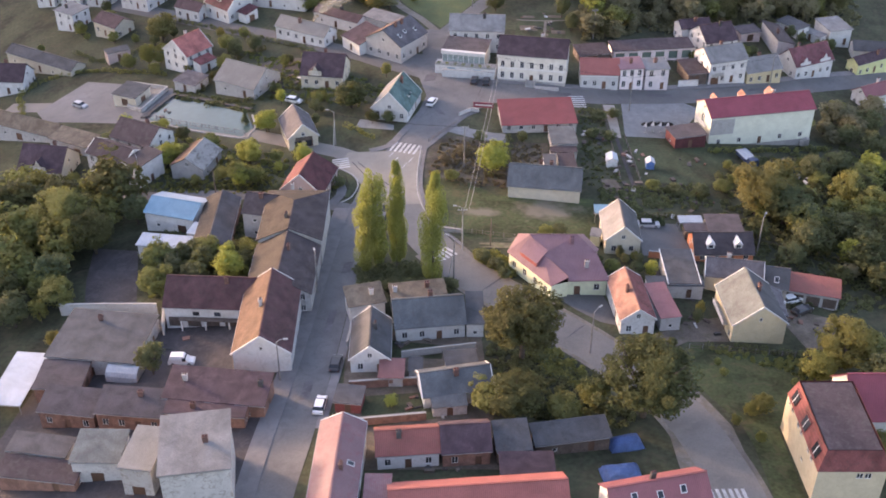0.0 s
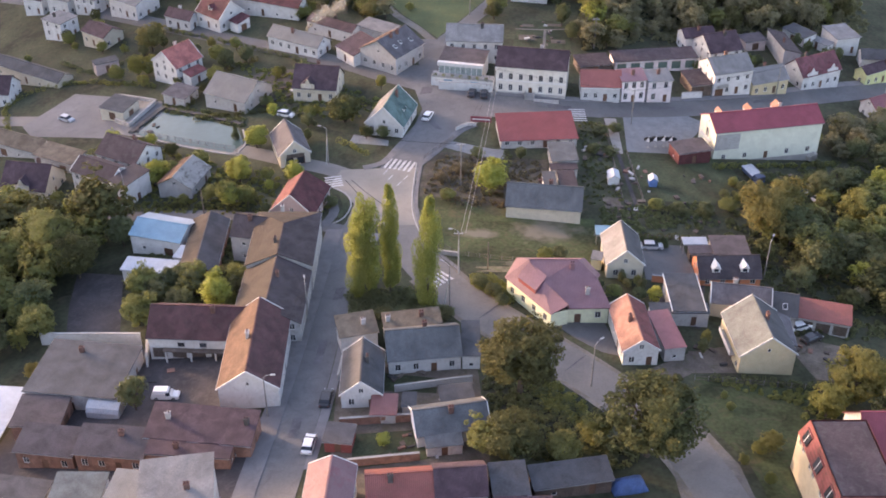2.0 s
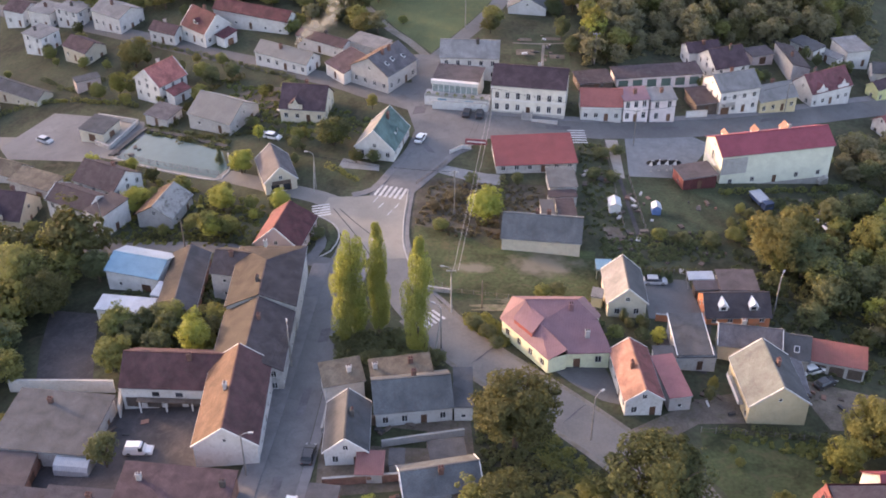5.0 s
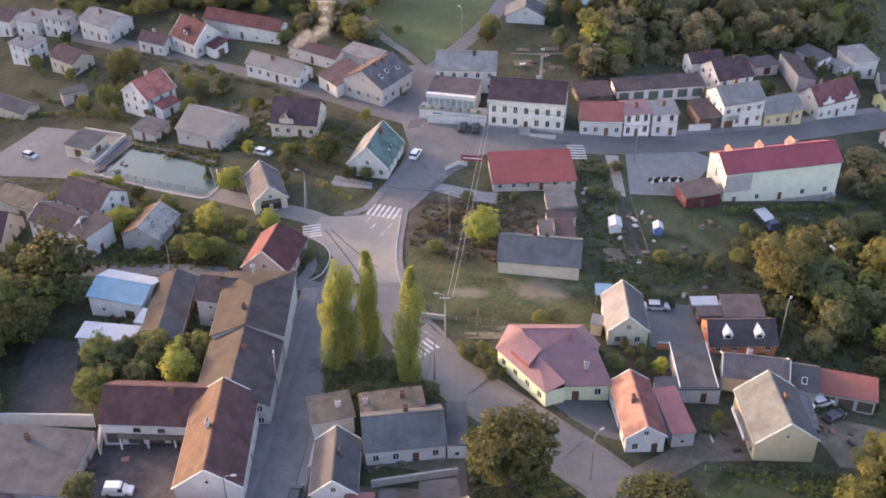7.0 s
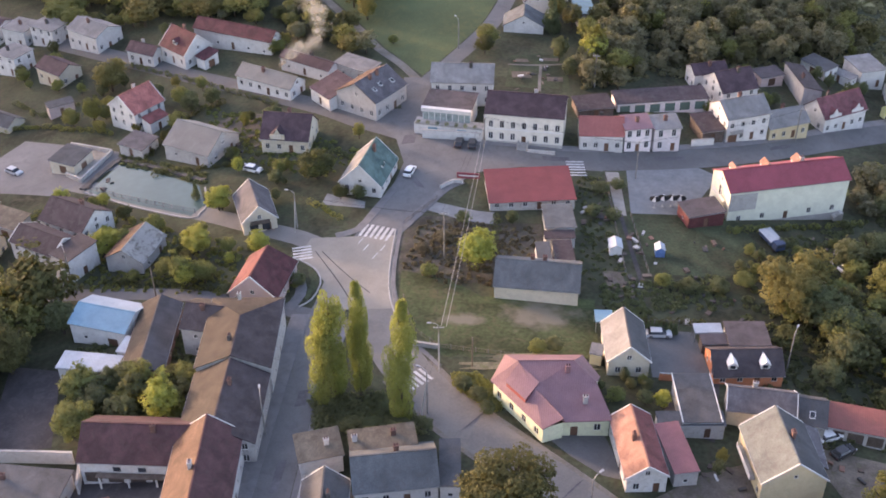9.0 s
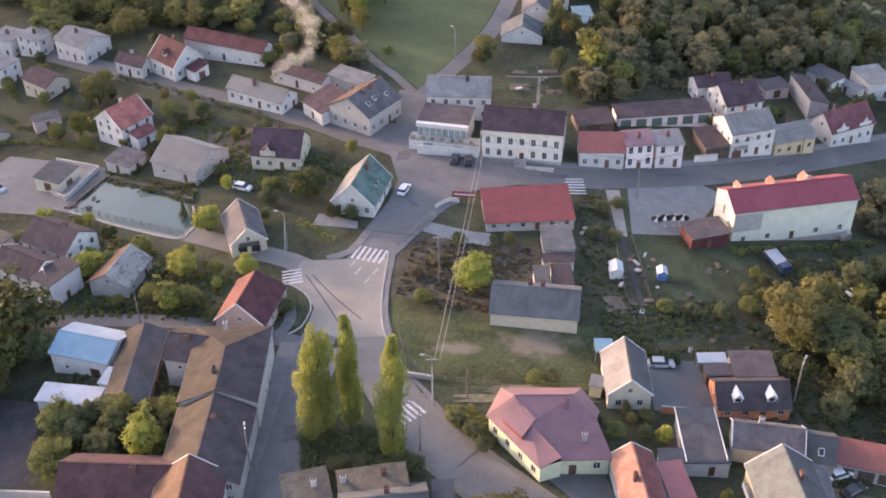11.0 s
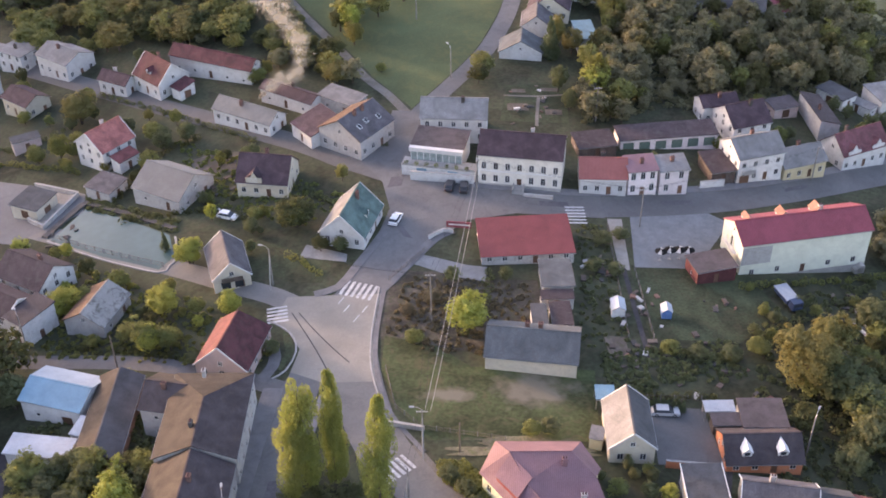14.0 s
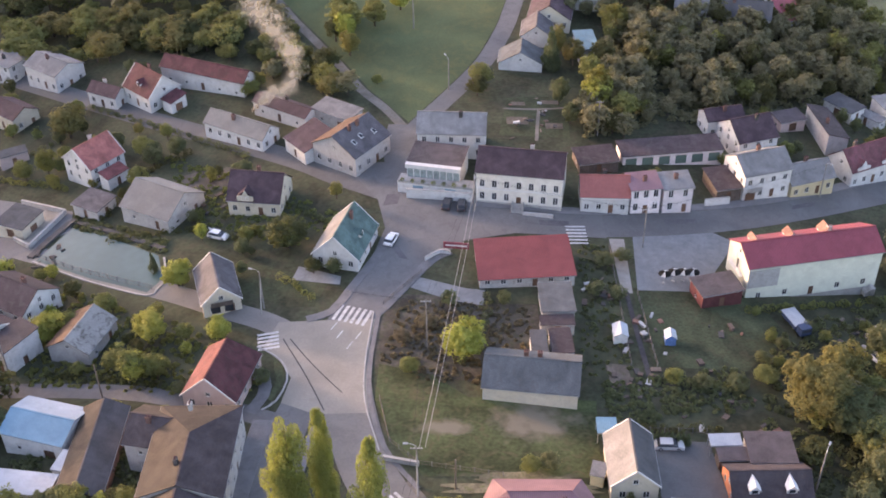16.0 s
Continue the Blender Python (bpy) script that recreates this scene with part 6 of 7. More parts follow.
def gardens(poly, n, sorts, lo, hi, seed):
    """Single garden trees and shrubs, clear of houses and roads."""
    rng = random.Random(seed)
    xs, ys = [p[0] for p in poly], [p[1] for p in poly]
    done = tries = 0
    while done < n and tries < n * 30:
        tries += 1
        x, y = rng.uniform(min(xs), max(xs)), rng.uniform(min(ys), max(ys))
        h = rng.uniform(lo, hi)
        r = h * rng.uniform(0.36, 0.5)
        if not inside(x, y, poly) or any(math.hypot(x - a, y - b) < d * 0.8 + r * 0.6 for a, b, d in PLANS):
            continue
        if any(near_line(x, y, l, 3.5 + r * 0.5) for l in (STREET, BYROAD, NORTH, MAIN, LANE_W, POND_ROAD, BACK_LANE)):
            continue
        if inside(x, y, [(-109, 262), (-99, 280), (-38, 250), (-36, 236), (-84, 248)]):
            continue
        tree(rng.choice(sorts), x, y, h, r)
        done += 1


MIXED = ["olive", "dark", "olive", "gold", "broad", "dark"]
gardens([(-125, 300), (-60, 262), (-30, 270), (-40, 285), (-84, 313), (-115, 333)], 32, MIXED, 2.5, 6, 31)
gardens([(-56, 268), (-14, 246), (-14, 232), (-34, 240), (-40, 250)], 11, MIXED, 2, 4.5, 32)
gardens([(-96, 212), (-26, 203), (-30, 226), (-60, 240), (-96, 256)], 20, ["olive", "lime", "olive", "broad", "olive"], 2.5, 5.5, 33)
gardens([(-60, 206), (-36, 202), (-36, 166), (-56, 168), (-62, 190)], 22, ["broad", "olive", "dark"], 3, 6, 34)
gardens([(46, 284), (120, 320), (128, 296), (86, 276), (50, 268)], 18, ["dark", "olive"], 2.5, 5, 35)
gardens([(-80, 322), (-36, 300), (-40, 326), (-70, 334)], 10, MIXED, 2.5, 5, 36)
gardens([(66, 240), (92, 236), (72, 205), (58, 214)], 12, ["dark", "olive"], 1.5, 4, 37)
gardens([(38, 182), (30, 186), (30, 178), (46, 164), (52, 168)], 6, ["olive", "dark"], 1.5, 3, 38)
gardens([(46, 118), (53, 118), (52, 150), (46, 150)], 4, ["gold", "olive"], 2, 4, 39)
gardens([(-34, 330), (-12, 302), (-16, 296), (-60, 318)], 12, MIXED, 2.5, 5, 40)
WILD = ["dark", "broad", "dark", "dark", "dark", "dark", "olive"]
woods([(36, 284), (46, 322), (54, 341), (128, 356), (124, 320), (93, 307), (67, 298), (47, 286)], 4.2, WILD, 6.6, 2.6, 1, "mixed wood on the slope above the town")
woods([(-111, 337), (-120, 366), (-77, 352), (-44, 334), (-42, 325), (-68, 331), (-86, 333)], 5.8, ["olive", "broad", "olive", "rust"], 6.5, 3.6, 2, "olive-green wood beyond the last houses")
woods([(-89, 342), (-60, 331), (-41, 323), (-38, 312), (-30, 309), (-17, 303), (-14, 304), (-19.5, 315), (-28, 331), (-41, 354), (-90, 356)], 5.0, ["olive", "dark", "broad", "rust"], 5.2, 2.9, 3, "scrubby wood beside the gravel track")
woods([(-27, 347), (-14, 347), (-13, 330), (-19, 327)], 5.5, ["broad", "olive"], 7, 3.4, 4, "small trees along the gravel track")
woods([(-150, 410), (-28, 376), (-38, 354), (-77, 356), (-120, 370), (-150, 380)], 7.5, ["olive", "broad", "dark"], 8, 4.6, 5, "far wood beyond the town")
woods([(34, 367), (150, 397), (150, 362), (128, 358), (54, 345), (40, 330)], 5.6, WILD, 7.6, 3.3, 6, "far wood on the hill above the houses")
woods([(64, 203), (109, 235), (118, 200), (92, 169), (78, 174), (73, 185), (62, 191)], 6.0, ["dark", "broad", "olive", "broad"], 6.5, 3.6, 7, "dark wood behind the back gardens")
woods([(-104, 213), (-68, 206), (-66, 196), (-75, 190), (-75, 177), (-78, 168), (-86, 163), (-100, 180)], 6.6, ["olive", "olive", "broad", "gold"], 10.5, 4.6, 8, "dense wood beside the workshop")
# Out of view: added trees that keep the low sun off the western yards.
woods([(-136, 198), (-105, 200), (-101, 180), (-88, 163), (-84, 138), (-136, 128)], 8.0, ["olive", "olive", "broad"], 11, 5.0, 28, "unseen dense wood added west of the yards to shade them")
woods([(84, 247), (112, 258), (125, 262), (118, 238), (98, 236)], 5.5, ["dark", "olive", "dark"], 5.5, 3.2, 9, "dark scrub behind the guest house")
thicket("garden_shrubs", [(-3, 213), (0, 229), (24, 227), (23, 216), (14, 214), (14, 206), (4, 208)], 460, 0.42, LEAVES["twig"], "brown dry scrub and brambles behind the shop", 11)
thicket("garden_shrubs", [(34, 247), (40.3, 246), (40, 210), (31.5, 209)], 170, 0.42, LEAVES["dark"], "weeds and vegetables in a back garden", 12)
thicket("garden_shrubs", [(34, 207), (58, 213), (60, 203), (40, 198), (35, 200)], 260, 0.7, LEAVES["dark"], "tangled shrubs along the back gardens", 13)
thicket("garden_shrubs", [(-66, 212), (-26, 204), (-22, 209), (-40, 225), (-66, 240)], 480, 0.6, LEAVES["olive"], "dense shrubs and weeds around the cottages", 14)
thicket("garden_shrubs", [(-58, 205), (-36, 202), (-36, 164), (-52, 167), (-62, 190)], 620, 0.75, LEAVES["dark"], "dark undergrowth behind the street row", 15)
thicket("garden_shrubs", [(62, 165), (90, 168), (110, 235), (100, 240), (66, 222), (58, 192)], 1000, 0.9, LEAVES["dark"], "dark undergrowth at the edge of the wood", 16)
thicket("garden_shrubs", [(8, 150), (16, 152), (22, 143), (29, 135), (32, 130), (24, 127), (9, 133)], 420, 0.9, LEAVES["dark"], "dense bushes below the big trees", 17)
thicket("garden_shrubs", [(-30, 270), (-12, 256), (-22, 246), (-44, 258), (-56, 285)], 420, 0.5, LEAVES["olive"], "weeds and low plants in gardens", 18)
thicket("garden_shrubs", [(38, 285), (130, 320), (140, 365), (54, 345)], 1500, 1.2, LEAVES["thicket"], "undergrowth on the wooded slope", 19, 0.34)
thicket("garden_shrubs", [(-17, 176), (-1.5, 176), (0.5, 169.5), (-15, 168)], 260, 1.5, LEAVES["dark"], "dark hedge plants beneath the poplars", 20)
thicket("garden_shrubs", [(46, 151), (50, 152), (66, 150), (70, 134), (62, 131), (60, 146)], 200, 0.6, LEAVES["olive"], "bushes at the edge of the lawn", 21)


for k, line in enumerate((
    [(-36, 281), (-52, 292), (-66, 301.5), (-80, 311)], [(-112, 262), (-118, 280), (-104, 286), (-76, 276)], [(-60, 254), (-44, 254.5), (-34, 250.5)],
    [(-28, 262), (-20, 258), (-14, 252)], [(-90, 234), (-82, 244), (-66, 236)], [(-64, 262), (-60, 276), (-50, 284)], [(-84, 297), (-96, 290), (-108, 300)],
    [(-23, 237), (-17, 231)], [(-62, 213.5), (-50, 211), (-36, 207.5)], [(15.5, 230), (15, 222), (11, 212)], [(64, 229), (80, 232), (94, 236)],
    [(40, 196.8), (46, 197), (52, 197.3)], [(48, 151.5), (56, 151.8), (64, 151)])):
    pts = smooth_line(line, 1.4)
    rng_h = np.random.default_rng(60 + k)
    cs = np.array([(q.x + rng_h.normal(0, 0.3), q.y + rng_h.normal(0, 0.3), terrain(q.x, q.y) + 0.5) for q in pts])
    me = leaf_cloud(cs, rng_h.uniform(0.5, 1.1, len(cs)), len(cs) * 90, 0.17, rng_h, 0.8)
    me.name = "hedge"
    me.materials.append(LEAVES[("dark", "olive", "broad")[k % 3]])
    tagged(new("hedge", me), "uneven green garden hedge along a plot", "hedge")


# ---- parts of single houses ----
def extra(root, name, material, x0, x1, y0, y1, z0, z1, label=""):
    bm = bmesh.new()
    box(bm, x0, x1, y0, y1, z0, z1)
    return part(name, bm, material, root, label)


def depth_of(root):
    """Half length and half width of a house, from its gutters."""
    g = [o for o in root.children if o.name.startswith("gutter")][0]
    return max(v.co.x for v in g.data.vertices) - 0.25, abs(g.data.vertices[0].co.y) - 0.23


lx, wy = depth_of(hotel)
extra(hotel, "plinth", concrete, -lx, lx, -wy - 0.06, -wy, -1.0, 0.55)
for i in range(5):
    extra(hotel, "step", concrete, -1.0, 1.0, -wy - 2.6 + i * 0.45, -wy - 0.06, -0.3, 0.12 + i * 0.14)
extra(hotel, "cornice", white_paint, -lx, lx, -wy - 0.14, -wy, 3.55, 3.75)
extra(hotel, "forecourt_wall", plaster_worn, 1.3, 7.5, -wy - 3.0, -wy - 2.7, -0.6, 0.6)
for s in (-1.1, 1.1):
    extra(hotel, "step_wall", concrete, s - 0.12, s + 0.12, -wy - 2.7, -wy - 0.06, -0.4, 1.1)
lx, wy = depth_of(white2)
bal = extra(white2, "balcony", concrete, -lx + 0.8, -lx + 3.6, -wy - 1.1, -wy, 2.85, 3.0)
extra(bal, "railing", metal_grey, -lx + 0.8, -lx + 3.6, -wy - 1.1, -wy - 1.04, 3.0, 3.9)
extra(white2, "gateway", door_brown, -lx + 0.5, -lx + 2.8, -wy - 0.03, -wy, -0.4, 2.1)
lx, wy = depth_of(yard_wing)
extra(yard_wing, "canopy", wood_dark, -lx + 2.6, lx - 1.2, -wy - 1.1, -wy, 2.25, 2.4, "dark timber canopy over the openings")
for k in range(2):
    extra(yard_wing, "upper_window", glass, -lx + 5.2 + k * 3.9, -lx + 6.4 + k * 3.9, -wy - 0.03, -wy, 2.75, 3.65)
for k in range(3):
    extra(yard_wing, "post", white_paint, -lx + 3.0 + k * 4.4, -lx + 3.25 + k * 4.4, -wy - 1.05, -wy - 0.85, -0.4, 2.25)
lx, wy = depth_of(pale)
extra(pale, "bare_plaster", plaster_grey, -lx + 0.02, -lx + 6.0, -wy - 0.02, -wy, 3.6, 7.6, "bare grey plaster patch")
extra(pale, "plinth", concrete, -lx, lx, -wy - 0.05, -wy, -1.5, 0.35)
for i in range(5):
    extra(pale, "outdoor_step", concrete, lx - 2.6 + i * 0.3, lx - 0.6, -wy - 1.4, -wy - 0.05, -1.0, -0.1 + i * 0.2)
for k in range(3):
    extra(pale, "gable_timber", white_paint, -lx - 0.75, -lx - 0.6, -1.6 + k * 1.5, -1.45 + k * 1.5, 5.0, 9.0)
bal = extra(pale, "balcony", white_paint, -lx - 0.8, -lx, -2.6, 2.6, 4.85, 5.0, "white timber balcony on the gable")
extra(bal, "railing", white_paint, -lx - 0.8, -lx - 0.72, -2.6, 2.6, 5.75, 5.9)
for k in range(9):
    extra(bal, "baluster", white_paint, -lx - 0.79, -lx - 0.73, -2.55 + k * 0.63, -2.45 + k * 0.63, 5.0, 5.75)
extra(pale, "balcony_door", glass, -lx - 0.03, -lx, -0.6, 0.6, 5.0, 7.1)
lx, wy = depth_of(smallbrown)
bal = extra(smallbrown, "balcony", wood_dark, lx, lx + 0.9, -2.0, 2.0, 2.55, 2.7)
extra(bal, "railing", wood_dark, lx + 0.84, lx + 0.9, -2.0, 2.0, 2.7, 3.5)
for k in (-1.2, 1.2):
    extra(smallbrown, "large_window", glass, lx, lx + 0.04, k - 0.8, k + 0.8, 0.5, 2.1)
lx, wy = depth_of(redrow)
extra(redrow, "cornice", white_paint, -lx, lx, -wy - 0.12, -wy, 3.5, 3.75)
lx, wy = depth_of(yellow)
bal = extra(yellow, "balcony", concrete, -3.5, 3.5, -wy - 1.0, -wy, 2.7, 2.85)
extra(bal, "railing", white_paint, -3.5, 3.5, -wy - 1.0, -wy - 0.95, 2.85, 3.7)


def wall_gable(root, x, w, z0, apex, depth, wall_m, roof_m):
    """A gable that rises from the front wall, with twin windows and its own small roof."""
    y = -depth_of(root)[1] - 0.02
    bm = bmesh.new()
    h = apex - w * 0.42
    f = [(-w / 2, z0), (w / 2, z0), (w / 2, h), (w * 0.2, h + 0.15), (0, apex), (-w * 0.2, h + 0.15), (-w / 2, h)]
    a = [bm.verts.new((x + u, y - 0.04, v)) for u, v in f]
    b = [bm.verts.new((x + u, y + 0.25, v)) for u, v in f]
    bm.faces.new(a)
    for i in range(7):
        bm.faces.new((a[i], b[i], b[(i + 1) % 7], a[(i + 1) % 7]))
    bmesh.ops.recalc_face_normals(bm, faces=bm.faces[:])
    g = part("wall_gable", bm, wall_m, root)
    bm = bmesh.new()
    for sx in (-1, 1):
        slab(bm, (x + sx * (w / 2 - 0.1), y + 0.2, h), (x + sx * (w / 2 - 0.1), y + depth, h), (x, y + depth, apex - 0.1), (x, y + 0.2, apex - 0.1), 0.1, 2, 2, 0.0)
    bmesh.ops.recalc_face_normals(bm, faces=bm.faces[:])
    part("gable_roof", bm, roof_m, g)
    for d in (-0.45, 0.45):
        window(g, pose(x + d, y - 0.04, h - 1.0, 0, 0, 180), 0.6, 1.0)


wall_gable(plum, -1.6, 3.4, 2.2, 6.0, 3.6, plaster_cream, tile_plum)
wall_gable(cream, -0.2, 3.8, 2.4, 6.3, 3.8, plaster_cream, tile_plum)
for gx0 in (-3.4, 3.4):
    wall_gable(gabled, gx0, 3.4, 3.4, 6.4, 3.4, plaster_white, tile_crimson)


# ---- vehicles ----
CAR_PAINT = {}


def car(x, y, ang, col, words, kind="car", length=4.3, tall=1.45):
    """A parked vehicle: lower body, cabin with glass, four wheels, lamps."""
    key = words
    if key not in CAR_PAINT:
        p = mat("car_paint", col, 0.3, 0.04, rand=0.02, bump=0.0)
        p.node_tree.nodes["Principled BSDF"].inputs["Specular IOR Level"].default_value = 0.6
        CAR_PAINT[key] = p
    paint = CAR_PAINT[key]
    root = new(kind)
    z = terrain(x, y) + 0.09
    root.matrix_basis = pose(x, y, z, 0, 0, ang)
    tagged(root, words, kind)
    hl, hw = length / 2, 0.88
    van = kind == "van"

    def hull(profile, inset):
        bm = bmesh.new()
        rows = []
        for px, lo, hi in profile:
            rows.append([bm.verts.new(q) for q in ((px, -hw, lo), (px, -hw, (lo + hi) / 2), (px, -hw + inset, hi), (px, hw - inset, hi), (px, hw, (lo + hi) / 2), (px, hw, lo))])
        for a, b in zip(rows, rows[1:]):
            for i in range(6):
                bm.faces.new((a[i], a[(i + 1) % 6], b[(i + 1) % 6], b[i]))
        bm.faces.new(rows[0])
        bm.faces.new(list(reversed(rows[-1])))
        bmesh.ops.recalc_face_normals(bm, faces=bm.faces[:])
        return bm
    part("body", hull([(-hl, 0.35, 0.75), (-hl + 0.15, 0.25, 0.92), (-hl * 0.3, 0.22, 0.95), (hl * 0.45, 0.22, 0.93), (hl - 0.2, 0.25, 0.82), (hl, 0.35, 0.62)], 0.1), paint, root)
    back = -hl + 0.1 if van else -hl + 0.35
    part("glasshouse", hull([(back, 0.9, 0.98), (back + 0.35, 0.9, tall - 0.1), (hl * 0.25, 0.9, tall - 0.08), (hl * 0.55, 0.9, 0.98)], 0.2), paint if van else glass, root)
    bm = bmesh.new()
    box(bm, back + 0.4, hl * 0.2, -hw + 0.18, hw - 0.18, tall - 0.1, tall)
    part("roof_panel", bm, paint, root)
    if van:
        bm = bmesh.new()
        box(bm, hl * 0.1, hl * 0.4, -hw - 0.005, hw + 0.005, 1.0, tall - 0.25)
        part("side_window", bm, glass, root)
    for sx in (-0.62, 0.62):
        for sy in (-1, 1):
            bm = bmesh.new()
            bmesh.ops.create_cone(bm, cap_ends=True, segments=14, radius1=0.32, radius2=0.32, depth=0.2, matrix=pose(sx * hl, sy * (hw - 0.06), 0.32, 90))
            wh = part("wheel", bm, rubber, root)
            bm = bmesh.new()
            bmesh.ops.create_cone(bm, cap_ends=True, segments=10, radius1=0.19, radius2=0.17, depth=0.22, matrix=pose(sx * hl, sy * (hw - 0.05), 0.32, 90))
            part("rim", bm, metal_grey, wh)
    for sx, m in ((1, white_paint), (-1, wall_red)):
        for sy in (-1, 1):
            bm = bmesh.new()
            box(bm, sx * (hl - 0.12), sx * (hl + 0.01), sy * 0.68 - 0.14, sy * 0.68 + 0.14, 0.58, 0.72)
            bmesh.ops.recalc_face_normals(bm, faces=bm.faces[:])
            part("headlight" if sx > 0 else "tail_light", bm, m, root)


WHITE, SILVER, DARK = (0.75, 0.75, 0.75), (0.45, 0.46, 0.48), (0.03, 0.03, 0.035)
car(-19.9, 133.4, 84, WHITE, "white hatchback parked at the street edge")
car(-18.2, 144.6, 84, DARK, "black car parked on the street")
car(-45.6, 147.6, 0, WHITE, "white delivery van parked in the yard", "van", 4.6, 1.9)
car(43.4, 193.0, -3, SILVER, "silver sedan parked before the hedge", "car", 4.6)
car(-37.7, 251.6, -20, WHITE, "white car parked in a garden")
car(-96.9, 263.8, -28, SILVER, "silver car on the parking ground")
car(-2.6, 247.5, 72, WHITE, "white car on the crossing")
car(8.4, 259.3, 80, DARK, "dark car parked beside the town house")
car(11.4, 258.8, 85, DARK, "dark car parked beside the town house")


def flatbed_truck(x, y, ang):
    """A blue truck whose load bed is covered with a pale sheet."""
    root = new("truck")
    root.matrix_basis = pose(x, y, terrain(x, y) + 0.09, 0, 0, ang)
    tagged(root, "blue truck with a pale covered load bed behind the guest house", "truck")
    for name, m, x0, x1, w, z0, z1 in (("chassis", rubber, -3.2, 3.0, 0.9, 0.5, 0.75), ("load_bed", truck_blue, -3.3, 1.2, 1.15, 0.75, 1.7), ("bed_cover", sheet_white, -3.45, 1.35, 1.35, 1.7, 1.85), ("cab", truck_blue, 1.45, 3.1, 1.05, 0.6, 2.2)):
        bm = bmesh.new()
        box(bm, x0, x1, -w, w, z0, z1)
        bmesh.ops.bevel(bm, geom=bm.edges[:], offset=0.06, segments=2)
        part(name, bm, m, root)
    bm = bmesh.new()
    box(bm, 3.08, 3.13, -0.9, 0.9, 1.3, 2.0)
    part("windscreen", bm, glass, root)
    for sx in (-2.2, 2.2):
        for sy in (-1, 1):
            bm = bmesh.new()
            bmesh.ops.create_cone(bm, cap_ends=True, segments=14, radius1=0.45, radius2=0.45, depth=0.3, matrix=pose(sx, sy * 0.85, 0.45, 90))
            part("wheel", bm, rubber, root)


flatbed_truck(71.9, 224.9, 287)
car(85.7, 218.6, 30, WHITE, "white car under the trees")

car(67.3, 168.6, 20, WHITE, "white car parked before the open shed")
car(68.4, 165.1, 30, DARK, "dark car parked in the shed yard")


# ---- small things ----
def pole(x, y, h, lamp=0, cross=0, lean=0.0, words="grey concrete utility pole with wires", toward=0.0, strut=0):
    root = new("street_lamp" if lamp else "utility_pole")
    root.matrix_basis = pose(x, y, terrain(x, y), lean, 0, toward)
    tagged(root, words, "street lamp" if lamp else "pole")
    bm = bmesh.new()
    limb(bm, (0, 0, -0.3), (0, 0, h), 0.16, 0.10, 10)
    part("shaft", bm, pole_grey if lamp or cross else wood_pole, root)
    if lamp:
        bm = bmesh.new()
        limb(bm, (0, 0, h - 0.1), (0.5, 0, h + 0.45), 0.05, 0.04)
        limb(bm, (0.5, 0, h + 0.45), (1.3, 0, h + 0.6), 0.04, 0.04)
        part("arm", bm, metal_grey, root)
        bm = bmesh.new()
        box(bm, 1.2, 1.95, -0.16, 0.16, h + 0.53, h + 0.7)
        bmesh.ops.bevel(bm, geom=bm.edges[:], offset=0.05, segments=1)
        part("lamp_head", bm, metal_grey, root)
    if cross:
        bm = bmesh.new()
        box(bm, -0.9, 0.9, -0.05, 0.05, h - 0.5, h - 0.38)
        part("crossarm", bm, metal_grey, root)
        for k in (-0.8, -0.3, 0.3, 0.8):
            bm = bmesh.new()
            bmesh.ops.create_cone(bm, cap_ends=True, segments=8, radius1=0.06, radius2=0.03, depth=0.22, matrix=Matrix.Translation((k, 0, h - 0.28)))
            part("insulator", bm, white_paint, root)
    if strut:
        bm = bmesh.new()
        limb(bm, (0, strut, -0.3), (0, 0, h * 0.8), 0.13, 0.10, 8)
        part("strut", bm, concrete, root)
    return Vector((x, y, terrain(x, y) + h))


LAMP = "tall street lamp on a grey concrete mast"
TOPS = [
    pole(26.0, 148.3, 9.0, 1, words=LAMP, toward=40),
    pole(46.9, 246.6, 9.5, 1, 1, words="concrete power pole with street lamp", toward=20),
    pole(4.1, 184.2, 8.5, 1, 1, words="concrete power pole with transformer and lamp", toward=180, strut=2.2),
    pole(5.0, 216.2, 10.6, 0, 1, strut=2.6),
    pole(2.3, 171.6, 9.0, 1, 0, words=LAMP, toward=150, strut=2.6),
    pole(64.6, 185.2, 8.5, 1, 0, words=LAMP, toward=60),
    pole(42.3, 287.2, 9.0, 0, 1),
    pole(-25.2, 228.2, 8.5, 1, 0, words=LAMP, toward=170, strut=1.8),
    pole(-23.6, 167.5, 8.5, 1, 0, words=LAMP, toward=100),
    pole(-68.4, 214.0, 8.5, 1, 0, words=LAMP, toward=120, strut=2.0),
    pole(14.0, 257.6, 8.5, 1, 1, words="concrete power pole with street lamp", toward=-90),
    pole(-27.4, 141.0, 8.5, 1, 0, words=LAMP, toward=0),
    pole(88.5, 269.5, 8.5, 1, 0, words=LAMP, toward=-70),
    pole(8.8, 306.0, 8.0, 1, 0, words=LAMP, toward=120),
    pole(-0.3, 335.9, 13.0, 0, 1, strut=3.0, words="tall concrete power mast on the meadow"),
    pole(9.8, 183.4, 6.5, words="weathered wooden pole beside the road"),
    pole(-50.0, 207.0, 7.5, words="weathered wooden pole beside the road"),
]


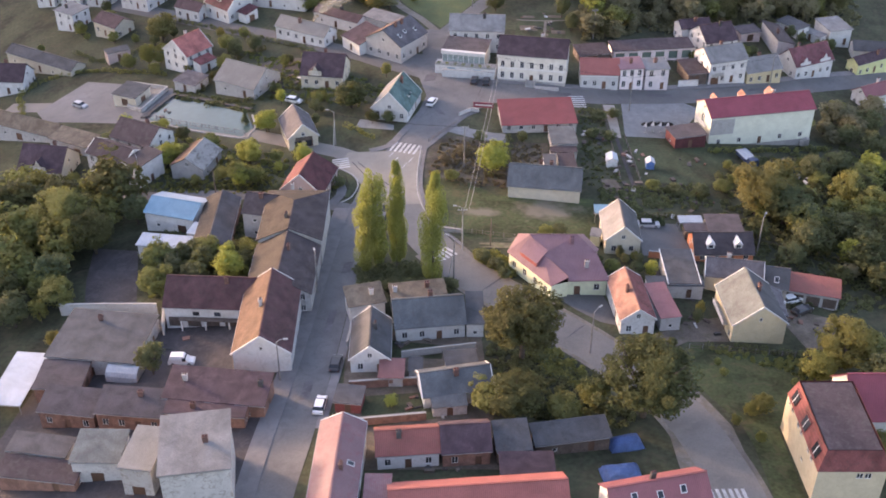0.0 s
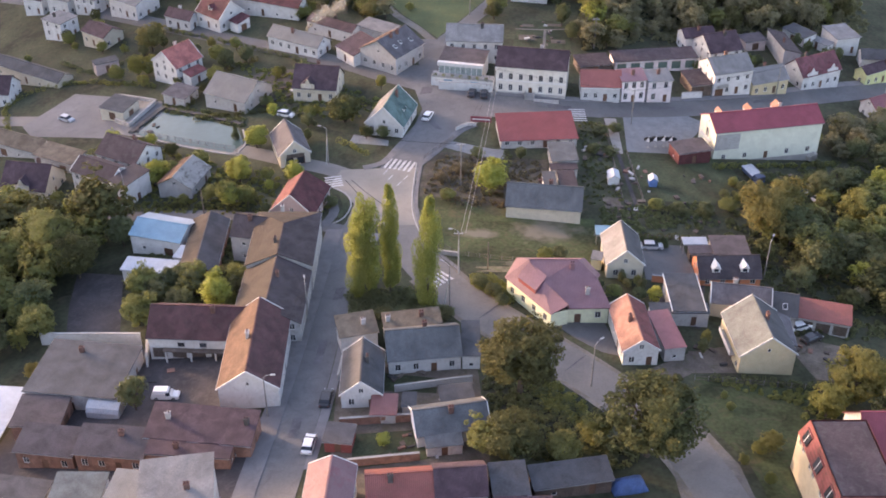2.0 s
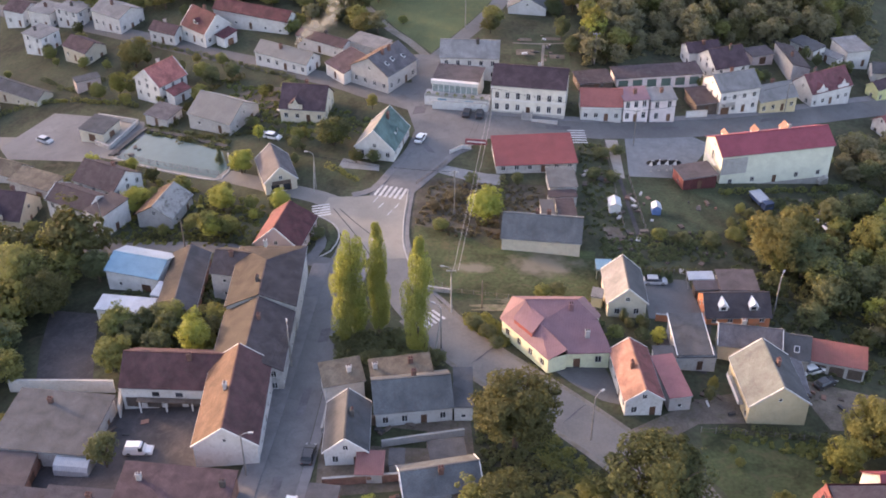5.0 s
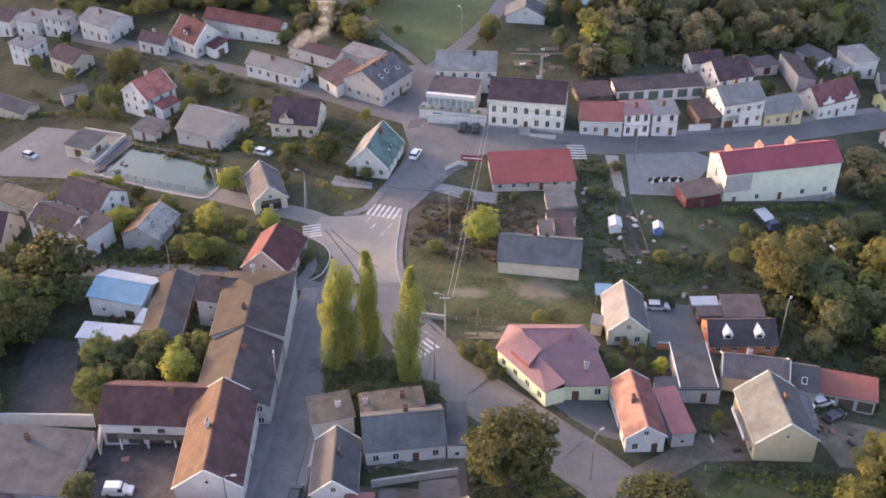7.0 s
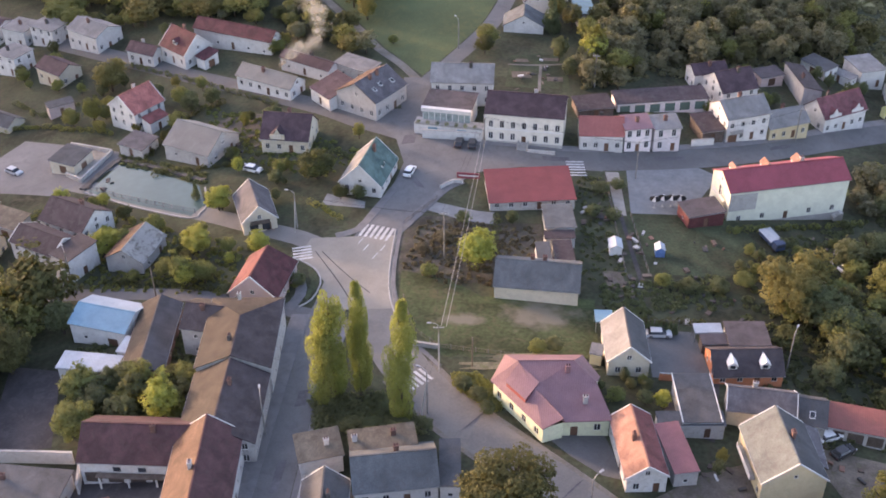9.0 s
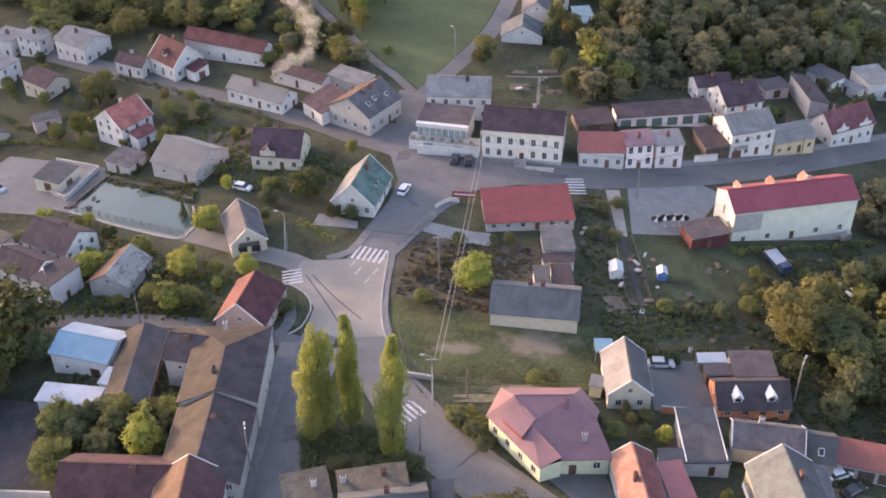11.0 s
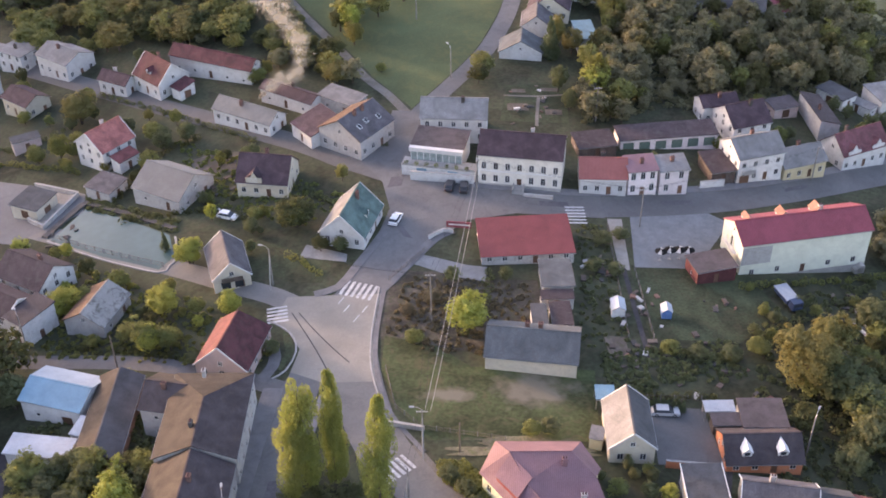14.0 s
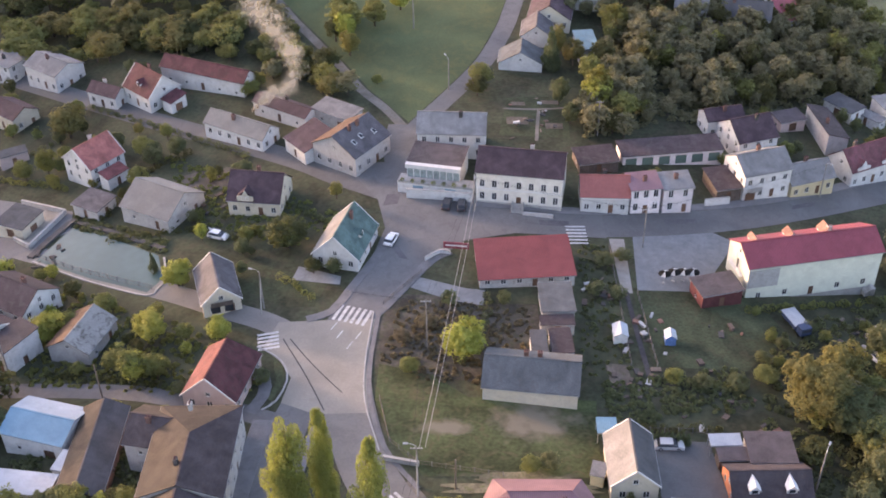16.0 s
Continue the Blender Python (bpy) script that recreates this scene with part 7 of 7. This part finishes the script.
def wire(a, b, sag=0.8, dx=0.0, thick=0.018, material=rubber, words="thin black overhead power line"):
    cu = bpy.data.curves.new("power_line", "CURVE")
    cu.dimensions = "3D"
    cu.bevel_depth = thick
    sp = cu.splines.new("POLY")
    sp.points.add(12)
    for i in range(13):
        t = i / 12
        p = a.lerp(b, t)
        sp.points[i].co = (p.x + dx, p.y, p.z - 0.3 - sag * 4 * t * (1 - t), 1)
    cu.materials.append(material)
    return tagged(new("power_line", cu), words, "cable")


for a, b in ((2, 3), (3, 10), (2, 4), (1, 10), (1, 12), (7, 3), (8, 11)):
    for dx in (-0.5, 0.5):
        wire(TOPS[a], TOPS[b], 0.7, dx)
# Cables that catch the sun: their brightness is painted with pale concrete.
for dx in (0.4, 1.3):
    wire(TOPS[2], TOPS[10], 0.9, dx, 0.035, concrete, "twisted overhead cable across the gardens, coloured pale as if sunlit")


def low_wall(pts, h, w, material, words, name="garden_wall"):
    """A wall of height h along a line, with a coping."""
    root = new(name)
    tagged(root, words, "wall" if name == "garden_wall" else "fence")
    line = smooth_line(pts, 3.0) if len(pts) > 2 else [Vector(pts[0]), Vector(pts[1])]
    if len(pts) == 2:
        k = max(1, int((line[1] - line[0]).length / 3))
        line = [line[0].lerp(line[1], i / k) for i in range(k + 1)]
    for nm, lo, hi, ww, mt in (("wall", -0.4, h, w, material), ("coping", h, h + 0.09, w + 0.12, concrete)):
        bm = bmesh.new()
        rows = []
        for i, q in enumerate(line):
            d = (line[min(i + 1, len(line) - 1)] - line[max(i - 1, 0)]).normalized()
            s = Vector((d.y, -d.x)) * ww / 2
            z = terrain(q.x, q.y)
            rows.append([bm.verts.new((q.x + k * s.x, q.y + k * s.y, z + zz)) for k, zz in ((-1, lo), (-1, hi), (1, hi), (1, lo))])
        for a, b in zip(rows, rows[1:]):
            for i in range(4):
                bm.faces.new((a[i], a[(i + 1) % 4], b[(i + 1) % 4], b[i]))
        bm.faces.new(rows[0])
        bm.faces.new(rows[-1])
        bmesh.ops.recalc_face_normals(bm, faces=bm.faces[:])
        part(nm, bm, mt, root)


low_wall([(-73, 166.5), (-53.5, 163.5)], 2.6, 0.3, plaster_white, "long white plastered yard wall")
low_wall([(-52, 162.5), (-50.8, 156.5)], 2.2, 0.3, plaster_white, "white yard wall beside the stable")
for a, b in (((-85.2, 272.4), (-73.4, 266.0)), ((-73.4, 266.0), (-77.9, 254.6)), ((-77.9, 254.6), (-82.5, 258.5))):
    low_wall([a, b], 1.1, 0.35, plaster_worn, "broken pale wall of a roofless ruin")
low_wall([(-15.5, 138.2), (-4, 139)], 1.6, 0.3, brick_wall, "old brick courtyard wall")
low_wall([(-13.5, 128.5), (-2.5, 129.8)], 1.6, 0.3, brick_wall, "old brick courtyard wall")
low_wall([(-7, 146.5), (6, 149)], 1.4, 0.25, plaster_grey, "grey courtyard wall")
low_wall([(0, 262.6), (13.5, 260.6)], 2.2, 0.4, plaster_white, "white terrace wall beside the crossing")
low_wall([(62, 262), (67.5, 263.6)], 1.8, 0.3, plaster_white, "white street wall")
low_wall([(-16.7, 150), (-15.5, 166)], 1.2, 0.25, plaster_grey, "low grey wall along the street")
low_wall([(-1.4, 189.6), (4.2, 188.2)], 0.9, 0.35, concrete, "low concrete retaining wall below the grass slope")
low_wall([(41.5, 181), (50, 180.5)], 1.5, 0.25, plaster_orange, "orange garden wall")


def fence(pts, h, words, step=2.2):
    """Posts with two rails and thin pickets between."""
    root = new("fence")
    tagged(root, words, "fence")
    line = []
    for a, b in zip(pts, pts[1:]):
        a, b = Vector(a), Vector(b)
        k = max(1, int((b - a).length / step))
        line += [a.lerp(b, i / k) for i in range(k)]
    line.append(Vector(pts[-1]))
    post_me = shared(("post", h), lambda bm: box(bm, -0.06, 0.06, -0.06, 0.06, -0.3, h), pole_grey)
    for q in line:
        link_part("post", post_me, root, pose(q.x, q.y, terrain(q.x, q.y)))
    for a, b in zip(line, line[1:]):
        for z in (h * 0.25, h * 0.85):
            bm = bmesh.new()
            limb(bm, (a.x, a.y, terrain(a.x, a.y) + z), (b.x, b.y, terrain(b.x, b.y) + z), 0.03, 0.03, 5)
            part("rail", bm, fence_rust, root)
        bm = bmesh.new()
        k = int((b - a).length / 0.3)
        for i in range(1, k):
            q = a.lerp(b, i / k)
            z = terrain(q.x, q.y)
            limb(bm, (q.x, q.y, z + 0.1), (q.x, q.y, z + h * 0.95), 0.018, 0.018, 3)
        tagged(part("picket_infill", bm, fence_rust, root), kind="stuff")


fence([(-75, 251), (-66, 245.2), (-53.5, 238.8), (-48, 236.3)], 1.3, "thin metal fence along the pond")
fence([(-2.6, 203), (-0.6, 193.5), (4, 188.5), (17, 186)], 1.1, "low rusty fence below the slope")
fence([(44, 151), (63, 150.5)], 1.2, "low fence behind the lawn")
fence([(-3.2, 228), (0.5, 233), (3.5, 237.2)], 1.1, "low fence along the shop garden")
fence([(40.2, 246), (40, 212)], 1.2, "garden fence between plots")
fence([(43.8, 232), (44.5, 212)], 1.2, "garden fence between plots")
fence([(34, 196), (50, 196.5)], 1.2, "garden fence behind the forecourt")


def parasol(x, y):
    root = new("parasol")
    z = terrain(x, y) + 0.06
    root.matrix_basis = pose(x, y, z)
    tagged(root, "dark parasol with white panels on the terrace", "parasol")
    bm = bmesh.new()
    limb(bm, (0, 0, 0), (0, 0, 2.5), 0.03, 0.03)
    part("pole", bm, metal_grey, root)
    for i in range(8):
        bm = bmesh.new()
        a, b = i * math.pi / 4, (i + 1) * math.pi / 4
        f = [bm.verts.new(p) for p in ((0, 0, 2.75), (1.25 * math.cos(a), 1.25 * math.sin(a), 2.2), (1.25 * math.cos(b), 1.25 * math.sin(b), 2.2))]
        bm.faces.new(f)
        bmesh.ops.solidify(bm, geom=bm.faces[:], thickness=0.02)
        part("panel", bm, white_paint if i % 4 == 1 else rubber, root)
    bm = bmesh.new()
    bmesh.ops.create_cone(bm, cap_ends=True, segments=12, radius1=0.35, radius2=0.3, depth=0.12, matrix=Matrix.Translation((0, 0, 0.06)))
    part("base", bm, concrete, root)


for x, y in ((49.3, 235.6), (51.2, 236.3), (53.1, 236.5), (54.9, 236.6)):
    parasol(x, y)


def tarp_pile(x, y, ang, L, W, h):
    """A blue tarpaulin draped over stacked wood."""
    bm = bmesh.new()
    n = 14
    grid = [[None] * (n + 1) for _ in range(n + 1)]
    for j in range(n + 1):
        for i in range(n + 1):
            u, v = i / n * 2 - 1, j / n * 2 - 1
            edge = max(abs(u), abs(v)) ** 5
            z = h * (1 - edge) * (1 - 0.25 * abs(v)) + noise.noise(Vector((u * 3, v * 3, x))) * 0.12 * (1 - edge)
            grid[j][i] = bm.verts.new((u * L / 2, v * W / 2, max(0.02, z)))
    for j in range(n):
        for i in range(n):
            bm.faces.new((grid[j][i], grid[j][i + 1], grid[j + 1][i + 1], grid[j + 1][i]))
    bmesh.ops.solidify(bm, geom=bm.faces[:], thickness=0.03)
    ob = mesh_ob("tarpaulin", bm, tarp_blue)
    ob.matrix_basis = pose(x, y, terrain(x, y) + 0.05, 0, 0, ang)
    tagged(ob, "crumpled blue tarpaulin over a wood pile", "tarpaulin")


tarp_pile(28.7, 124.2, 13, 5.6, 3.0, 1.8)
tarp_pile(27.1, 117.0, 7, 6.2, 4.0, 1.8)


def tank_shelter(x, y, ang):
    """A white round-topped storage shelter."""
    root = new("storage_shelter")
    root.matrix_basis = pose(x, y, terrain(x, y) + 0.06, 0, 0, ang)
    tagged(root, "white round-topped storage shelter in the yard", "shelter")
    bm = bmesh.new()
    prof = [(-1.9, 0), (-1.9, 1.2), (-1.5, 1.9), (-0.7, 2.3), (0, 2.4), (0.7, 2.3), (1.5, 1.9), (1.9, 1.2), (1.9, 0)]
    rows = [[bm.verts.new((xx, yy, zz)) for yy, zz in prof] for xx in (-2.8, 0, 2.8)]
    for a, b in zip(rows, rows[1:]):
        for i in range(len(prof) - 1):
            bm.faces.new((a[i], b[i], b[i + 1], a[i + 1]))
    bm.faces.new(rows[0])
    bm.faces.new(rows[-1])
    bmesh.ops.recalc_face_normals(bm, faces=bm.faces[:])
    part("cover", bm, sheet_white, root)
    bm = bmesh.new()
    box(bm, 2.8, 2.84, -1.0, 1.0, 0, 1.9)
    part("door", bm, metal_grey, root)


tank_shelter(-55.0, 145.0, -7)


def small_cabin(x, y, ang, L, W, h, wall_m, roof_m, words):
    root = new("garden_cabin")
    root.matrix_basis = pose(x, y, terrain(x, y) + 0.04, 0, 0, ang)
    tagged(root, words, "cabin")
    bm = bmesh.new()
    box(bm, -L / 2, L / 2, -W / 2, W / 2, 0, h)
    for sx in (-1, 1):
        bm.faces.new([bm.verts.new((sx * L / 2, yy, zz)) for yy, zz in ((-W / 2, h), (W / 2, h), (0, h + 0.6))])
    part("wall", bm, wall_m, root)
    bm = bmesh.new()
    for s in (-1, 1):
        slab(bm, (-L / 2 - 0.15, s * (W / 2 + 0.15), h - 0.08), (L / 2 + 0.15, s * (W / 2 + 0.15), h - 0.08), (L / 2 + 0.15, 0, h + 0.65), (-L / 2 - 0.15, 0, h + 0.65), 0.07, 2, 2, 0)
    bmesh.ops.recalc_face_normals(bm, faces=bm.faces[:])
    part("roof", bm, roof_m, root)
    bm = bmesh.new()
    box(bm, -0.4, 0.4, -W / 2 - 0.03, -W / 2, 0.05, h * 0.85)
    part("door", bm, door_brown, root)


small_cabin(38.9, 219.2, 88, 3.2, 2.4, 1.9, plaster_white, sheet_white, "small white garden cabin")
small_cabin(47.7, 218.8, 88, 2.2, 1.8, 1.7, tarp_blue, sheet_white, "small blue garden hut with pale roof")


def sign_board(x, y, ang):
    """A low red and white shop sign on posts, with plain bars in place of lettering."""
    root = new("shop_sign")
    root.matrix_basis = pose(x, y, terrain(x, y), 0, 0, ang)
    tagged(root, "red and white shop sign board on posts", "sign")
    for s in (-2, 2):
        bm = bmesh.new()
        box(bm, s - 0.05, s + 0.05, -0.05, 0.05, 0, 1.0)
        part("post", bm, metal_grey, root)
    bm = bmesh.new()
    box(bm, -2.5, 2.5, -0.08, 0.08, 0.9, 2.3)
    part("board", bm, sheet_crimson, root)
    bm = bmesh.new()
    box(bm, -2.1, 2.1, -0.1, -0.08, 1.45, 1.75)
    part("lettering_bar", bm, white_paint, root)


sign_board(10.2, 243.8, -8)
low_wall([(4.2, 241.0), (7, 243.4), (9, 243.0)], 0.9, 0.3, plaster_white, "low white wall beside the shop sign")


def junk(x, y, seed, n=14, spread=3.0):
    """Heaped boards, buckets and rubble in a garden, one thing a piece."""
    rng = random.Random(seed)
    for i in range(n):
        px, py = x + rng.gauss(0, spread), y + rng.gauss(0, spread)
        bm = bmesh.new()
        a, b, c = rng.uniform(0.2, 0.9), rng.uniform(0.15, 0.5), rng.uniform(0.1, 0.5)
        box(bm, -a, a, -b, b, 0, c)
        bmesh.ops.bevel(bm, geom=bm.edges[:], offset=0.04, segments=1)
        ob = mesh_ob("junk_block", bm, rng.choice((wood_dark, wood_dark, wood_pole, wood_pole, brick_wall, stone_dark, stone_dark, plaster_grey, wood_dark, plaster_white)))
        ob.matrix_basis = pose(px, py, terrain(px, py) + 0.04, 0, rng.uniform(-8, 8), rng.uniform(0, 180))
        tagged(ob, "discarded block or board lying in the garden", "rubble", "garden rubble")


junk(42.2, 222, 1, 16, 2.6)
junk(57, 223, 2, 6, 1.8)
junk(41, 206, 3, 14, 3)
junk(54, 204, 4, 12, 4)
junk(36, 231, 5, 14, 2)
junk(-42, 262, 6, 12, 4)
junk(84, 222, 7, 10, 5)
junk(28, 292, 8, 16, 4)


def smoke_plume(x, y, z, seed=5):
    """Thin white chimney smoke drifting up, as a cloud of tiny faint flakes."""
    m = bpy.data.materials.new("smoke")
    m.use_nodes = True
    n, l = m.node_tree.nodes, m.node_tree.links
    front = n.new("ShaderNodeBsdfDiffuse")
    front.inputs[0].default_value = (0.50, 0.50, 0.46, 1)
    through_it = n.new("ShaderNodeBsdfTranslucent")
    through_it.inputs[0].default_value = (0.50, 0.50, 0.46, 1)
    both = n.new("ShaderNodeMixShader")
    l.new(front.outputs[0], both.inputs[1])
    l.new(through_it.outputs[0], both.inputs[2])
    tr = n.new("ShaderNodeBsdfTransparent")
    mx = n.new("ShaderNodeMixShader")
    mx.inputs[0].default_value = 0.08
    l.new(tr.outputs[0], mx.inputs[1])
    l.new(both.outputs[0], mx.inputs[2])
    l.new(mx.outputs[0], n["Material Output"].inputs["Surface"])
    rng = np.random.default_rng(seed)
    way = np.array([(0, 0, 0), (1.6, -2.2, 3.0), (4.6, -5.0, 6.0), (9.0, -6.0, 9.0), (12.0, -5.0, 13.5), (10.0, -3.6, 18.5), (6.0, -1.6, 24.0), (2.5, 0.5, 28.0)])
    mid = 90
    t = np.sort(rng.uniform(0, 1, mid) ** 1.15)
    centres = np.stack([np.interp(t * 7, np.arange(8), way[:, k]) for k in range(3)], 1)
    centres += rng.normal(size=(mid, 3)) * (0.15 + 1.25 * t)[:, None]
    wide = (0.32 + 1.15 * t ** 0.8) * rng.uniform(0.5, 1.2, mid)
    pick = rng.integers(0, mid, 11000)
    p = centres[pick] + np.clip(rng.normal(size=(11000, 3)), -1.7, 1.7) * wide[pick][:, None] * np.array([1.0, 1.0, 0.7]) + np.array([x, y, z])
    u = rng.normal(size=(11000, 3))
    u /= np.linalg.norm(u, axis=1)[:, None]
    v = np.cross(u, rng.normal(size=(11000, 3)))
    v /= np.linalg.norm(v, axis=1)[:, None]
    s = (0.16 + 0.24 * t[pick])[:, None]
    me = bpy.data.meshes.new("chimney_smoke")
    me.from_pydata(np.stack([p - u * s, p - v * s, p + u * s, p + v * s], 1).reshape(-1, 3).tolist(), [], np.arange(44000).reshape(-1, 4).tolist())
    me.materials.append(m)
    ob = new("chimney_smoke", me)
    ob.visible_shadow = False
    tagged(ob, "thin white smoke rising from a chimney", "smoke", kind="stuff")


smoke_plume(-37.0, 299.4, terrain(-37.0, 299.4) + 1.0)

junk(-2, 119.5, 9, 12, 3.0)
junk(-3, 133.5, 10, 12, 2.5)
junk(-8, 150, 11, 8, 2.0)
junk(46, 158, 12, 10, 2.5)
junk(66, 163, 13, 10, 2.5)
junk(-50, 152, 14, 7, 3)
junk(-72, 250, 15, 8, 2)
thicket("bank_plants", [(-71.0, 264.9), (-62.2, 259.8), (-47.4, 251.3), (-48.0, 247.5), (-61.7, 255.7), (-70.0, 260.2)], 130, 0.8, LEAVES["dark"], "dark bank plants beside the pond", 41)
thicket("garden_shrubs", [(6.3, 180.6), (10.4, 181.0), (13.1, 177.4), (14.1, 171.9), (10.9, 174.3), (7.7, 177.4)], 150, 1.1, LEAVES["olive"], "dense bushes beside the corner house", 42)
thicket("garden_shrubs", [(16.8, 151.6), (21.6, 147.4), (25.2, 142.6), (24.2, 137.9), (19.1, 140.4), (15.1, 147.2)], 120, 0.8, LEAVES["olive"], "tangled bushes along the side road", 43)
